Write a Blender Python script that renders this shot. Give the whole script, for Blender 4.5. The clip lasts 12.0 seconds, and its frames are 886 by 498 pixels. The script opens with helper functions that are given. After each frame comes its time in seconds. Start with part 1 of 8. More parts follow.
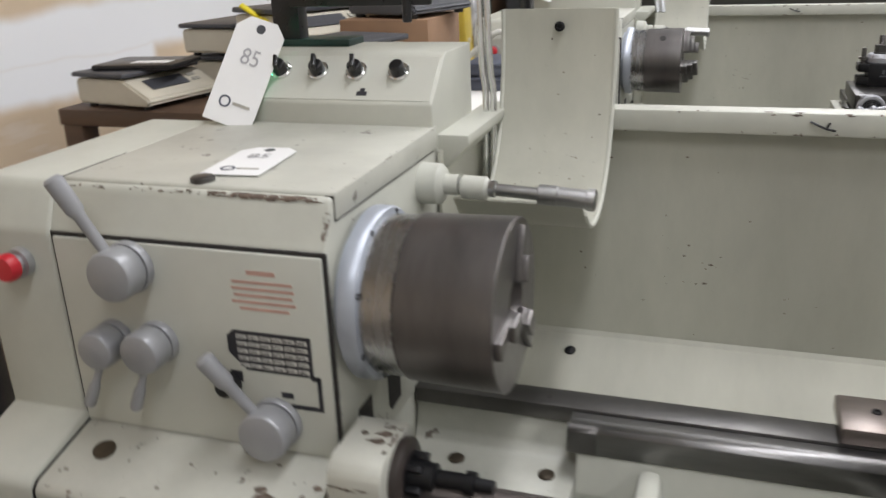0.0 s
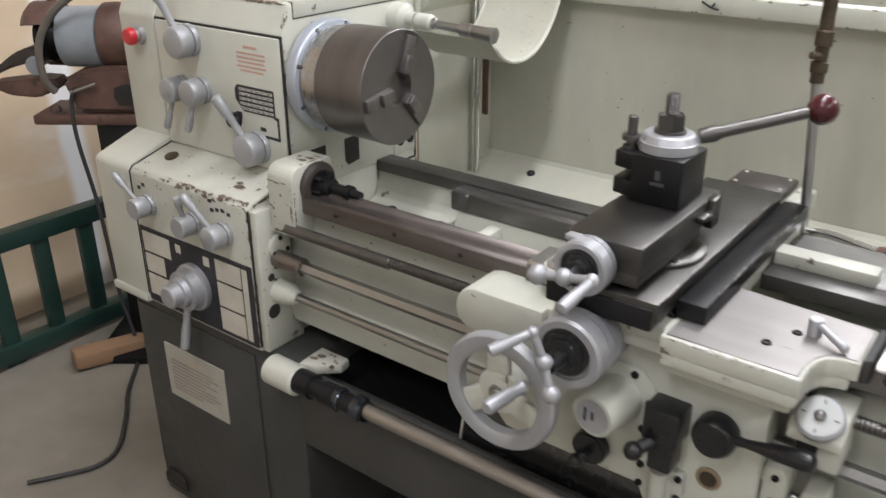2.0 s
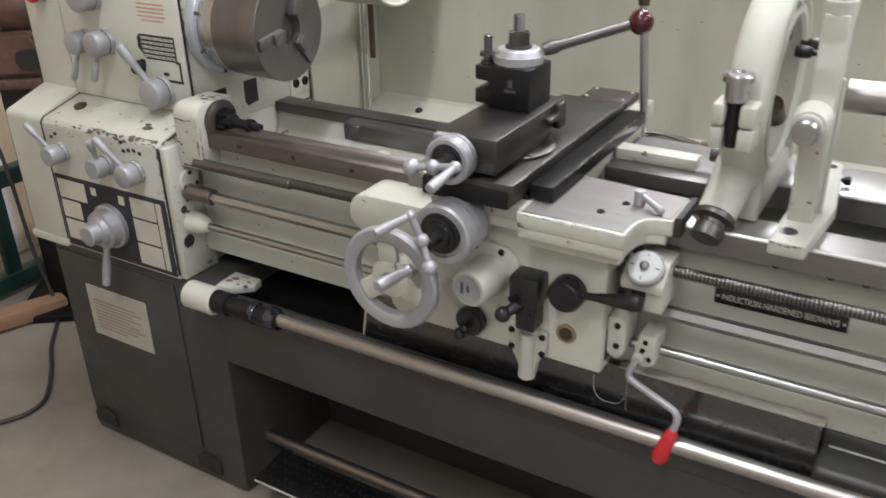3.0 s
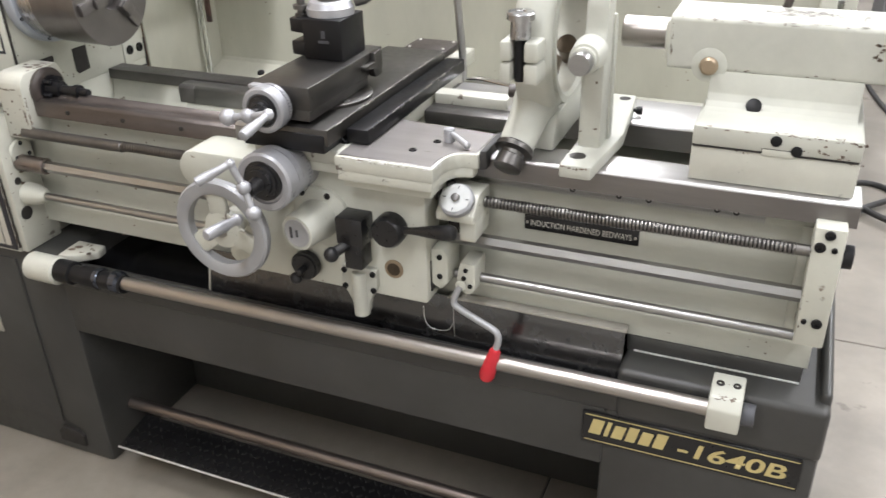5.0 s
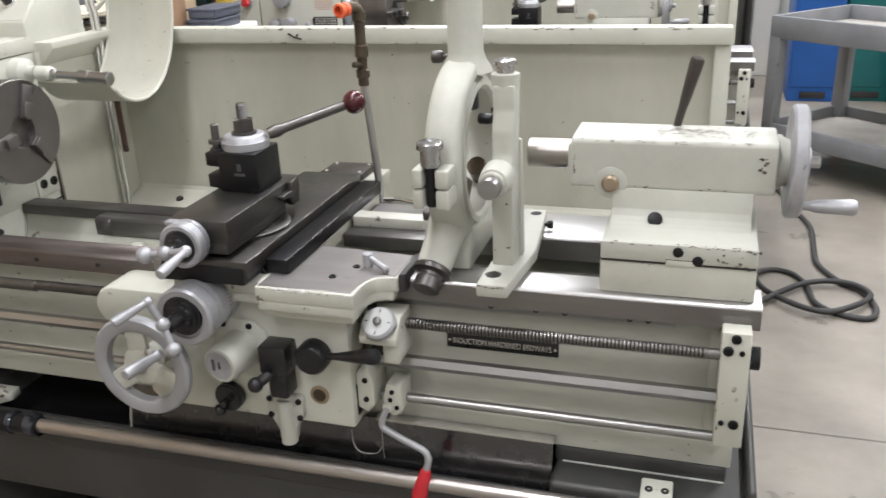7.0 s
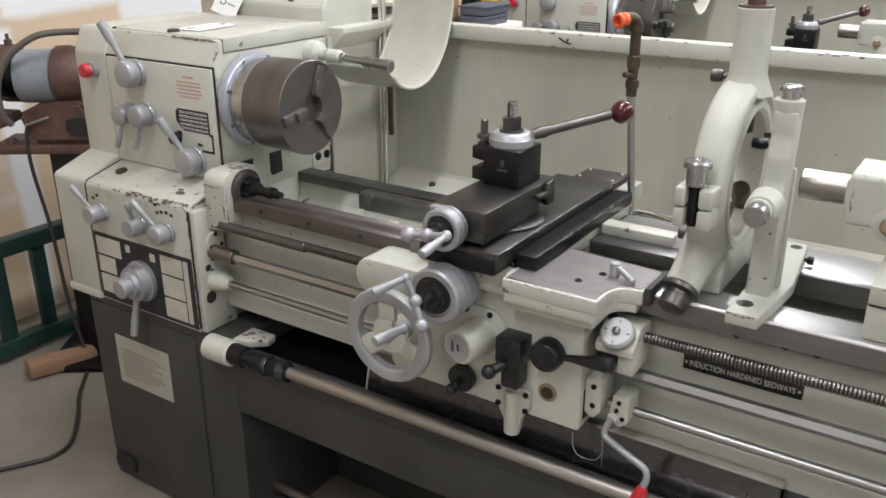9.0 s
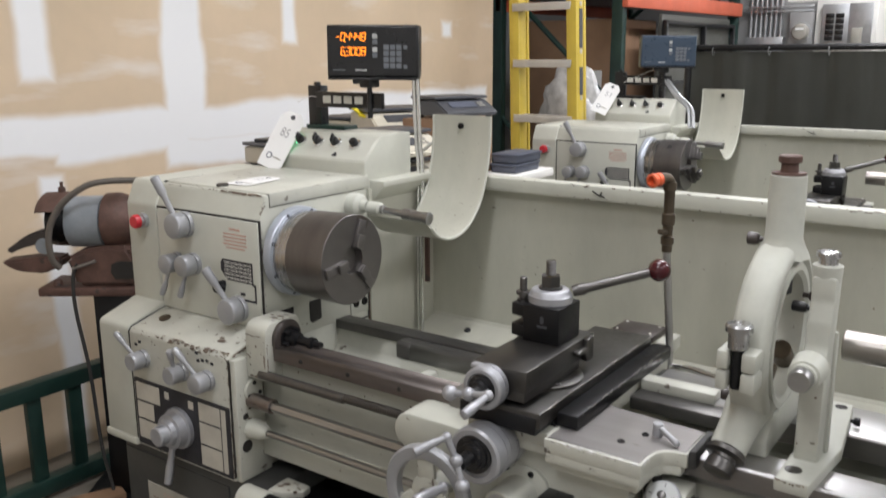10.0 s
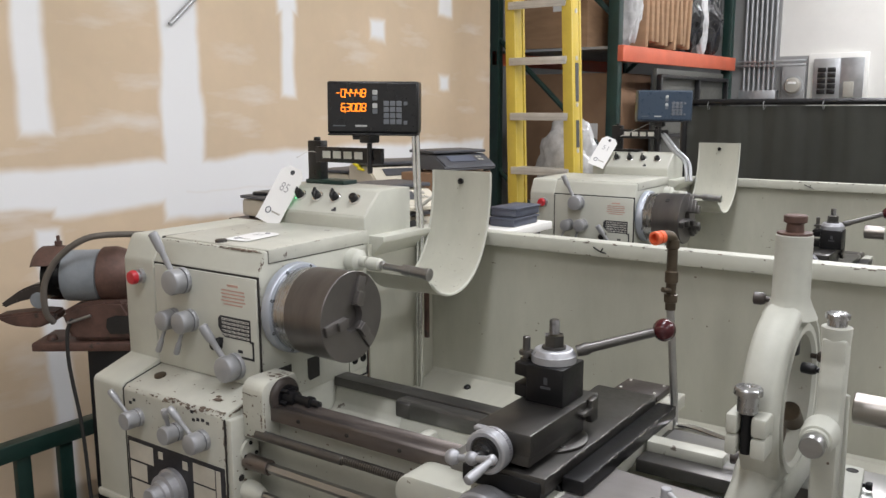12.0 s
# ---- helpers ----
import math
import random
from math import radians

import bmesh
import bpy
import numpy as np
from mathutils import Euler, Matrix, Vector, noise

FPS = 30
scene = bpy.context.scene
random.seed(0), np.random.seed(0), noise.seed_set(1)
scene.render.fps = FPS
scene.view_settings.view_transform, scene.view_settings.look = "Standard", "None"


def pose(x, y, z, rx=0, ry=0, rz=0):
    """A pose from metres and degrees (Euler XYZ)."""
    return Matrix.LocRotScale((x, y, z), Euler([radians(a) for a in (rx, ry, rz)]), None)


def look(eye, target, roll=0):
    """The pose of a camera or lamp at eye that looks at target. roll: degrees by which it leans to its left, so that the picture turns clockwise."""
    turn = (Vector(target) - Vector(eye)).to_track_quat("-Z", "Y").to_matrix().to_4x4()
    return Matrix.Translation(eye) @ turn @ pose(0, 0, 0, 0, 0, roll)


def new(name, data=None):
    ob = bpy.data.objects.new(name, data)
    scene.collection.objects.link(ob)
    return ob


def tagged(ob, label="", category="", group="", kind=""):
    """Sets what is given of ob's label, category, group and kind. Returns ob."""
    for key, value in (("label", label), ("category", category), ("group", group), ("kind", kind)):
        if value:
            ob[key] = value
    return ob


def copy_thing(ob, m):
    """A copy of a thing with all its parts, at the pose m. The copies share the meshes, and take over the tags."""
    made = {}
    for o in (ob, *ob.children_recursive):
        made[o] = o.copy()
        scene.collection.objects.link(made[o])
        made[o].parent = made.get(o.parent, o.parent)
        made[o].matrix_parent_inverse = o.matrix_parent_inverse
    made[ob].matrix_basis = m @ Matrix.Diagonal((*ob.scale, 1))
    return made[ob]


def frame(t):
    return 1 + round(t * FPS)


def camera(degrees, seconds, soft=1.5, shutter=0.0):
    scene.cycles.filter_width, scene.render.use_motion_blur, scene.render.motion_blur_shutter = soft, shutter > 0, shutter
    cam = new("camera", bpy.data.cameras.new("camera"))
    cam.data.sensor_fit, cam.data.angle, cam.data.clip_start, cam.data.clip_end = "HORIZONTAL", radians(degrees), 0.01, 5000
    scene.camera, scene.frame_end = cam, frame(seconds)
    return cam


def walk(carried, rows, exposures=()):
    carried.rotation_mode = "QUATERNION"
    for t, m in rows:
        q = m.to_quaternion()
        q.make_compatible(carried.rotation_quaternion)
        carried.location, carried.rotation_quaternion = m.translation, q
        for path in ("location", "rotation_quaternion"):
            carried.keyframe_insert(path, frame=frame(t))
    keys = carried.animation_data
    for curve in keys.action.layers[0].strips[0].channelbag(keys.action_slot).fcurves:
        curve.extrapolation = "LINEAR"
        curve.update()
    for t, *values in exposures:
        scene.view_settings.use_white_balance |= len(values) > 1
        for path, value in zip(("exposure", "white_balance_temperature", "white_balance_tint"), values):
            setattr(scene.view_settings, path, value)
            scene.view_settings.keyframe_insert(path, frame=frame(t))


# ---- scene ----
cam = camera(55.1, 12.0, 1.5, 0.5)
PATH = [
    (0, (0.448, -0.963, 1.631), (-0.172, 0.81, 0.945), -2.3),
    (0.5, (0.726, -1.051, 1.634), (-0.094, 0.629, 0.921), -0.5),
    (1, (0.897, -1.184, 1.624), (0.015, 0.459, 0.899), -0.8),
    (1.5, (1.086, -1.238, 1.624), (0.122, 0.346, 0.873), -0.7),
    (2, (1.271, -1.253, 1.599), (0.167, 0.189, 0.763), -0.2),
    (2.5, (1.37, -1.373, 1.597), (0.33, 0.122, 0.77), -1.7),
    (2.7, (1.402, -1.403, 1.591), (0.438, 0.115, 0.716), -1.1),
    (4.3, (1.605, -1.474, 1.556), (0.744, 0.08, 0.637), -1.6),
    (4.5, (1.598, -1.468, 1.565), (0.815, 0.11, 0.617), -1.4),
    (5, (1.608, -1.467, 1.565), (0.913, 0.148, 0.61), -1.6),
    (5.5, (1.619, -1.465, 1.569), (1.019, 0.191, 0.622), -1.5),
    (6, (1.634, -1.469, 1.596), (1.072, 0.278, 0.8), -1.8),
    (6.5, (1.636, -1.47, 1.609), (1.103, 0.31, 0.87), -2.1),
    (7, (1.626, -1.465, 1.612), (1.059, 0.299, 0.861), -2.6),
    (7.5, (1.609, -1.477, 1.618), (0.861, 0.213, 0.853), -2.9),
    (7.7, (1.607, -1.489, 1.622), (0.755, 0.153, 0.863), -3.0),
    (9.3, (1.575, -1.523, 1.629), (0.526, 0.029, 0.929), -0.2),
    (9.5, (1.569, -1.528, 1.652), (0.501, 0.05, 1.042), -0.2),
    (10, (1.568, -1.539, 1.685), (0.442, 0.052, 1.238), -0.3),
    (10.5, (1.565, -1.535, 1.698), (0.428, 0.072, 1.346), -0.3),
    (11, (1.559, -1.529, 1.698), (0.42, 0.079, 1.356), -0.3),
    (11.5, (1.554, -1.525, 1.699), (0.419, 0.088, 1.365), -0.4),
    (12, (1.545, -1.528, 1.7), (0.415, 0.088, 1.366), -0.2),
]
walk(cam, [(t, look(eye, target, roll)) for t, eye, target, roll in PATH],
     [(0, -0.25), (0.5, -0.08), (1.0, 0.06), (1.5, 0.12), (2.0, 0.25), (2.5, 0.28), (4.3, 0.65), (5.2, 0.75), (5.5, 0.72), (6.5, 0.36), (7.5, 0.38), (9.5, 0.06), (10.5, -0.14), (12, -0.13)])

# ---- light: a closed workshop lit by ceiling tubes ----
world = bpy.data.worlds.new("workshop_air")
world.use_nodes = True
world.node_tree.nodes["Background"].inputs[0].default_value = (0.9, 0.95, 1.0, 1)
world.node_tree.nodes["Background"].inputs[1].default_value = 0.25
scene.world = world
CEILING = 4.0
LAMPS = [(x, y) for x in (0.8, 3.8) for y in (-2.4, 0.0, 2.3, 4.4, 6.3)]
for lx, ly in LAMPS:
    ld = bpy.data.lights.new("tube_light", "AREA")
    ld.shape, ld.size, ld.size_y, ld.energy, ld.color = "RECTANGLE", 0.34, 1.7, 53.0 * (0.8 if ly < -1 else 1.0), (0.965, 0.97, 1.03)
    new("tube_light", ld).matrix_world = pose(lx, ly, CEILING - 0.16)

# ---- mesh tools ----
V = Vector


def B():
    return bmesh.new()


def box(bm, lo, hi, bev=0.003, seg=2):
    """An upright block between two corners, its edges rounded by bev."""
    m = Matrix.LocRotScale([(a + b) / 2 for a, b in zip(lo, hi)], None, [abs(b - a) for a, b in zip(lo, hi)])
    vs = bmesh.ops.create_cube(bm, size=1.0, matrix=m)["verts"]
    if bev > 0:
        es = list({e for v in vs for e in v.link_edges})
        bmesh.ops.bevel(bm, geom=es, offset=bev, segments=seg, affect="EDGES", profile=0.5, clamp_overlap=True)
    return bm


def obox(bm, m, size, bev=0.003, seg=2):
    """A block of a size at a pose."""
    vs = bmesh.ops.create_cube(bm, size=1.0, matrix=m @ Matrix.Diagonal((*size, 1)))["verts"]
    if bev > 0:
        es = list({e for v in vs for e in v.link_edges})
        bmesh.ops.bevel(bm, geom=es, offset=bev, segments=seg, affect="EDGES", profile=0.5, clamp_overlap=True)
    return bm


def rev(bm, a, way, profile, seg=28, closed=False):
    """A turned body: rings of (distance along way from a, radius)."""
    q = V(way).normalized().to_track_quat("Z", "Y").to_matrix()
    rings = []
    for s, r in profile:
        if r <= 1e-6:
            rings.append([bm.verts.new(V(a) + q @ V((0, 0, s)))])
        else:
            rings.append([bm.verts.new(V(a) + q @ V((r * math.cos(2 * math.pi * k / seg), r * math.sin(2 * math.pi * k / seg), s))) for k in range(seg)])
    pairs = list(zip(rings, rings[1:])) + ([(rings[-1], rings[0])] if closed else [])
    for p, n in pairs:
        for k in range(seg):
            j = (k + 1) % seg
            if len(p) == 1 and len(n) == 1:
                continue
            if len(p) == 1:
                bm.faces.new((p[0], n[j], n[k]))
            elif len(n) == 1:
                bm.faces.new((p[k], p[j], n[0]))
            else:
                bm.faces.new((p[k], p[j], n[j], n[k]))
    if not closed:
        if len(rings[0]) > 1:
            bm.faces.new(list(reversed(rings[0])))
        if len(rings[-1]) > 1:
            bm.faces.new(rings[-1])
    return bm


def cyl(bm, a, b, r, r2=None, seg=24, bev=0.0015):
    """A round bar from a to b with chamfered ends."""
    r2 = r if r2 is None else r2
    d = (V(b) - V(a)).length
    c = min(bev, d / 3, r / 2, r2 / 2)
    return rev(bm, a, V(b) - V(a), [(0, r - c), (c, r), (d - c, r2), (d, r2 - c)], seg)


def ball(bm, c, r, seg=16):
    n = max(6, seg // 2)
    return rev(bm, V(c) - V((0, 0, r)), (0, 0, 1), [(r - r * math.cos(math.pi * k / n), r * math.sin(math.pi * k / n)) for k in range(n + 1)], seg)


def smooth_path(pts, n=6):
    """More points along a smooth curve through pts."""
    p = [V(q) for q in pts]
    if len(p) < 3:
        return p
    p = [2 * p[0] - p[1]] + p + [2 * p[-1] - p[-2]]
    out = []
    for i in range(1, len(p) - 2):
        for k in range(n):
            t = k / n
            out.append(0.5 * (2 * p[i] + (p[i + 1] - p[i - 1]) * t + (2 * p[i - 1] - 5 * p[i] + 4 * p[i + 1] - p[i + 2]) * t * t + (3 * p[i] - p[i - 1] - 3 * p[i + 1] + p[i + 2]) * t ** 3))
    return out + [p[-2]]


def tube(bm, pts, r, seg=10, n=6):
    """A bent bar or cable through pts."""
    path = smooth_path(pts, n)
    rings, side = [], None
    for i, p in enumerate(path):
        d = (path[min(i + 1, len(path) - 1)] - path[max(i - 1, 0)]).normalized()
        side = d.orthogonal().normalized() if side is None else (side - d * side.dot(d)).normalized()
        up = d.cross(side)
        rings.append([bm.verts.new(p + r * (math.cos(2 * math.pi * k / seg) * side + math.sin(2 * math.pi * k / seg) * up)) for k in range(seg)])
    for p, q in zip(rings, rings[1:]):
        for k in range(seg):
            j = (k + 1) % seg
            bm.faces.new((p[k], p[j], q[j], q[k]))
    bm.faces.new(list(reversed(rings[0])))
    bm.faces.new(rings[-1])
    return bm


def prism(bm, poly, plane, d0, d1, bev=0.0, seg=2):
    """A flat outline in plane "xy", "xz" or "yz", thick from d0 to d1 along the third axis."""
    def at(p, d):
        return {"xy": (p[0], p[1], d), "xz": (p[0], d, p[1]), "yz": (d, p[0], p[1])}[plane]
    lo, hi = [bm.verts.new(at(p, d0)) for p in poly], [bm.verts.new(at(p, d1)) for p in poly]
    fs = [bm.faces.new(lo), bm.faces.new(list(reversed(hi)))]
    for k in range(len(poly)):
        j = (k + 1) % len(poly)
        fs.append(bm.faces.new((lo[k], hi[k], hi[j], lo[j])))
    bmesh.ops.recalc_face_normals(bm, faces=fs)
    if bev > 0:
        es = list({e for f in fs for e in f.edges})
        bmesh.ops.bevel(bm, geom=es, offset=bev, segments=seg, affect="EDGES", profile=0.5, clamp_overlap=True)
    return bm


def arc(cx, cy, r, a0, a1, n=8):
    return [(cx + r * math.cos(radians(a0 + (a1 - a0) * k / n)), cy + r * math.sin(radians(a0 + (a1 - a0) * k / n))) for k in range(n + 1)]


def mesh_of(bm, name, material, sharp=38):
    bmesh.ops.recalc_face_normals(bm, faces=bm.faces[:])
    for f in bm.faces:
        f.smooth = True
    for e in bm.edges:
        if len(e.link_faces) == 2 and e.calc_face_angle(0) > radians(sharp):
            e.smooth = False
    me = bpy.data.meshes.new(name)
    bm.to_mesh(me)
    bm.free()
    me.materials.append(material)
    return me


def thing(name, base, label, category, group=""):
    """An Empty at the base of a thing, which parents its parts."""
    ob = new(name)
    ob.location, ob.empty_display_size = base, 0.05
    return tagged(ob, label, category, group)


def part(name, bm, material, parent, label="", sharp=38):
    """One mesh under a thing (an Empty) or under a part."""
    ob = new(name, mesh_of(bm, name, material, sharp))
    ob.parent = parent
    if parent.type == "EMPTY":
        ob.matrix_parent_inverse = Matrix.Translation(-V(parent.location))
    return tagged(ob, label)


def single(name, bm, material, label="", category="", group="", kind=""):
    return tagged(new(name, mesh_of(bm, name, material)), label, category, group, kind)


def lettering(name, text, m, height, material, parent, depth=0.0006, width=0.0, label="", bold=0.0, lean=0.0):
    """Raised letters at a pose: x runs along the line, y up, z out of the face."""
    cu = bpy.data.curves.new("letters", "FONT")
    cu.body, cu.align_x, cu.align_y, cu.size, cu.extrude = text, "CENTER", "CENTER", 1.0, 0.0
    cu.offset, cu.shear = bold, lean
    tmp = bpy.data.objects.new("letters", cu)
    me = bpy.data.meshes.new_from_object(tmp)
    bpy.data.objects.remove(tmp)
    xs = [v.co.x for v in me.vertices]
    ys = [v.co.y for v in me.vertices]
    sy = height / (max(ys) - min(ys))
    sx = width / (max(xs) - min(xs)) if width else sy
    cx, cy = (max(xs) + min(xs)) / 2, (max(ys) + min(ys)) / 2
    for v in me.vertices:
        v.co = m @ V(((v.co.x - cx) * sx, (v.co.y - cy) * sy, depth))
    me.materials.append(material)
    ob = new(name, me)
    ob.parent = parent
    if parent.type == "EMPTY":
        ob.matrix_parent_inverse = Matrix.Translation(-V(parent.location))
    return tagged(ob, label)


def chips(bm, a, b, in1, in2, r, count, length, depth, seed):
    """Ragged bare flecks strewn along a rounded edge from a to b; in1 and in2 run inward along its two faces."""
    rng = random.Random(seed)
    a, b, in1, in2 = V(a), V(b), V(in1).normalized(), V(in2).normalized()
    d = b - a
    n1, n2, up, q = -in2, -in1, 0.0005, r * math.pi / 4
    axis = (in1 + in2) * r

    def across(s):
        if s < -q:
            return in1 * (r - q - s) + n1 * up
        if s > q:
            return in2 * (r - q + s) + n2 * up
        w = (s / q + 1) * math.pi / 4
        return axis + (n1 * math.cos(w) + n2 * math.sin(w)) * (r + up)

    for _ in range(count * 3):
        ln = length * rng.uniform(0.15, 1.0) ** 1.5
        s0 = rng.random() * max(0.0, d.length - ln)
        k = max(3, int(ln / 0.0022))
        mid, wide = rng.uniform(-1, 1) * (q + depth * 0.25), depth * rng.uniform(0.12, 0.75)
        rows = []
        for j in range(k + 1):
            f = math.sin(math.pi * (j + 0.15) / (k + 0.3)) ** 0.6
            lo, hi = mid - wide * f * rng.uniform(0.2, 1.3), mid + wide * f * rng.uniform(0.2, 1.3)
            p = a + d.normalized() * (s0 + ln * j / k)
            rows.append([bm.verts.new(p + across(lo + (hi - lo) * i / 3)) for i in range(4)])
        for p, o in zip(rows, rows[1:]):
            for i in range(3):
                bm.faces.new((p[i], p[i + 1], o[i + 1], o[i]))


def spots(bm, c, u, v, count, size, seed, up=0.0006):
    """Small ragged flecks strewn over the flat face c + s u + t v, s and t from -1 to 1."""
    rng = random.Random(seed)
    c, u, v = V(c), V(u), V(v)
    uu, vv = u.normalized(), v.normalized()
    n = uu.cross(vv) * up
    for _ in range(count):
        p = c + u * rng.uniform(-1, 1) + v * rng.uniform(-1, 1) + n
        r = size * rng.uniform(0.25, 1.0) ** 2
        k, st, w = rng.randint(5, 8), rng.uniform(0.6, 2.2), rng.uniform(0, 3)
        bm.faces.new([bm.verts.new(p + r * rng.uniform(0.6, 1.2) * (uu * math.cos(w + 2 * math.pi * j / k) * st + vv * math.sin(w + 2 * math.pi * j / k))) for j in range(k)])


def worn(bm, parent, material, name="paint_chip"):
    return tagged(part(name, bm, material, parent), kind="stuff")


def bars(parent, m, w, rows, material, h=0.004, name="print_line"):
    """Unreadable print as plain bars on a face."""
    for k, f in enumerate(rows):
        bm = B()
        obox(bm, m @ pose(-w * (1 - f) / 2, -k * h * 2.0, 0.0004), (w * f, h, 0.0006), 0)
        part(name, bm, material, parent)

# ---- materials ----
def mat(name, rgb, rough=0.5, metal=0.0, var=0.12, scale=6.0, bump=0.08, bscale=90.0, dirt=None, stretch=(1, 1, 1), coat=0.0, rvar=0.15, gloss=0.5):
    """A surface with broad tone changes, fine grain and, where given, dirt or chips (colour, share 0..1, scale)."""
    m = bpy.data.materials.new(name)
    m.use_nodes = True
    nt = m.node_tree
    nd, ln = nt.nodes, nt.links
    bs = nd["Principled BSDF"]
    co = nd.new("ShaderNodeTexCoord")
    mp = nd.new("ShaderNodeMapping")
    mp.inputs["Scale"].default_value = stretch
    ln.new(co.outputs["Object"], mp.inputs["Vector"])

    def noise_at(sc, detail=4.0, rgh=0.55):
        n = nd.new("ShaderNodeTexNoise")
        n.inputs["Scale"].default_value, n.inputs["Detail"].default_value, n.inputs["Roughness"].default_value = sc, detail, rgh
        ln.new(mp.outputs["Vector"], n.inputs["Vector"])
        return n.outputs["Fac"]

    def ranged(src, a, b, c, d):
        r = nd.new("ShaderNodeMapRange")
        r.inputs[1].default_value, r.inputs[2].default_value, r.inputs[3].default_value, r.inputs[4].default_value = a, b, c, d
        ln.new(src, r.inputs[0])
        return r.outputs[0]

    def mixed(fac, a, b, kind="MIX"):
        x = nd.new("ShaderNodeMix")
        x.data_type, x.blend_type = "RGBA", kind
        for sock, val in ((x.inputs[0], fac), (x.inputs[6], a), (x.inputs[7], b)):
            if isinstance(val, (int, float)):
                sock.default_value = val
            elif isinstance(val, tuple):
                sock.default_value = (*val, 1)
            else:
                ln.new(val, sock)
        return x.outputs[2]

    broad = ranged(noise_at(scale), 0.3, 0.7, 0, 1)
    fine = ranged(noise_at(scale * 9, 5.0, 0.7), 0.3, 0.7, 0, 1)
    lo, hi = tuple(c * (1 - var) for c in rgb), tuple(min(1.0, c * (1 + var)) for c in rgb)
    col = mixed(broad, lo, hi)
    grain = mixed(fine, tuple([1 - 0.6 * var] * 3), (1.0, 1.0, 1.0))
    col = mixed(1.0, col, grain, "MULTIPLY")
    if dirt:
        d_rgb, share, d_scale = dirt
        spot = ranged(noise_at(d_scale, 6.0, 0.62), 0.5 + 0.25 * (1 - share), 0.53 + 0.25 * (1 - share), 0, 0.9)
        col = mixed(spot, col, d_rgb)
    ln.new(col, bs.inputs["Base Color"])
    bs.inputs["Metallic"].default_value = metal
    bs.inputs["Coat Weight"].default_value = coat
    bs.inputs["Specular IOR Level"].default_value = gloss
    ln.new(ranged(fine, 0, 1, max(0.03, rough - rvar * rough), min(1, rough + rvar * rough)), bs.inputs["Roughness"])
    if bump > 0:
        bp = nd.new("ShaderNodeBump")
        bp.inputs["Strength"].default_value, bp.inputs["Distance"].default_value = bump, 0.002
        ln.new(noise_at(bscale, 3.0), bp.inputs["Height"])
        ln.new(bp.outputs["Normal"], bs.inputs["Normal"])
    return m


def glow(name, rgb, strength):
    m = bpy.data.materials.new(name)
    m.use_nodes = True
    bs = m.node_tree.nodes["Principled BSDF"]
    bs.inputs["Base Color"].default_value = (*rgb, 1)
    bs.inputs["Emission Color"].default_value = (*rgb, 1)
    bs.inputs["Emission Strength"].default_value = strength
    return m


CREAM = mat("machine_paint", (0.485, 0.488, 0.425), 0.5, var=0.08, scale=5, bump=0.05, bscale=140, dirt=((0.16, 0.12, 0.09), 0.2, 16), gloss=0.4)
CREAM_WORN = mat("worn_machine_paint", (0.48, 0.48, 0.42), 0.45, var=0.1, scale=7, bump=0.08, bscale=120, dirt=((0.10, 0.075, 0.06), 0.42, 22))
PANEL = mat("panel_paint", (0.50, 0.505, 0.445), 0.4, var=0.05, scale=4, bump=0.03, bscale=160)
SPLASH = mat("splash_paint", (0.42, 0.416, 0.35), 0.36, var=0.15, scale=2.6, bump=0.04, bscale=70, dirt=((0.30, 0.275, 0.21), 0.14, 9), stretch=(0.9, 0.9, 0.3))
TROUGH = mat("pale_trough_paint", (0.475, 0.47, 0.40), 0.4, var=0.10, scale=4, bump=0.05, bscale=70, dirt=((0.36, 0.33, 0.26), 0.2, 12), stretch=(1.2, 0.3, 0.3))
WHITE_CAST = mat("white_casting_paint", (0.445, 0.45, 0.398), 0.5, var=0.09, scale=7, bump=0.16, bscale=48, dirt=((0.2, 0.17, 0.13), 0.14, 25), gloss=0.38)
DARK = mat("dark_grey_paint", (0.045, 0.045, 0.0425), 0.42, var=0.25, scale=4, bump=0.06, bscale=80, dirt=((0.09, 0.08, 0.066), 0.25, 9))
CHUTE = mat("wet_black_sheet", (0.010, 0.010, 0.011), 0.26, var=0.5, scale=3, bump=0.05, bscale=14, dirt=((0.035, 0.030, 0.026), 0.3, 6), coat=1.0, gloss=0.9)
TREAD = mat("greasy_black_tread", (0.016, 0.0155, 0.015), 0.3, var=0.5, scale=14, bump=0.3, bscale=60, dirt=((0.06, 0.05, 0.042), 0.3, 14))
# near-black: shade under the bed is put into this colour
DARKER = mat("pan_shade_black", (0.010, 0.010, 0.011), 0.2, var=0.4, scale=5, bump=0.06, bscale=30, dirt=((0.03, 0.026, 0.022), 0.3, 7))
STEEL = mat("ground_steel", (0.40, 0.40, 0.395), 0.34, 1.0, var=0.14, scale=8, bump=0.03, bscale=60, stretch=(0.3, 2.2, 2.2), dirt=((0.16, 0.15, 0.13), 0.25, 5))
THREAD = mat("thread_steel", (0.22, 0.21, 0.197), 0.40, 1.0, var=0.12, scale=20, bump=0.0)
THREAD_ROOT = mat("dark_thread_root", (0.03, 0.028, 0.026), 0.5, 0.5, var=0.2, scale=20, bump=0.0)
WAY_BROWN = mat("oily_brown_way", (0.145, 0.126, 0.117), 0.44, 0.85, var=0.28, scale=9, bump=0.05, stretch=(0.4, 2, 2), dirt=((0.05, 0.042, 0.036), 0.35, 8))
STEEL_BROWN = mat("oiled_brown_steel", (0.225, 0.192, 0.174), 0.36, 0.9, var=0.25, scale=9, bump=0.04, stretch=(0.4, 2, 2), dirt=((0.07, 0.055, 0.045), 0.3, 8))
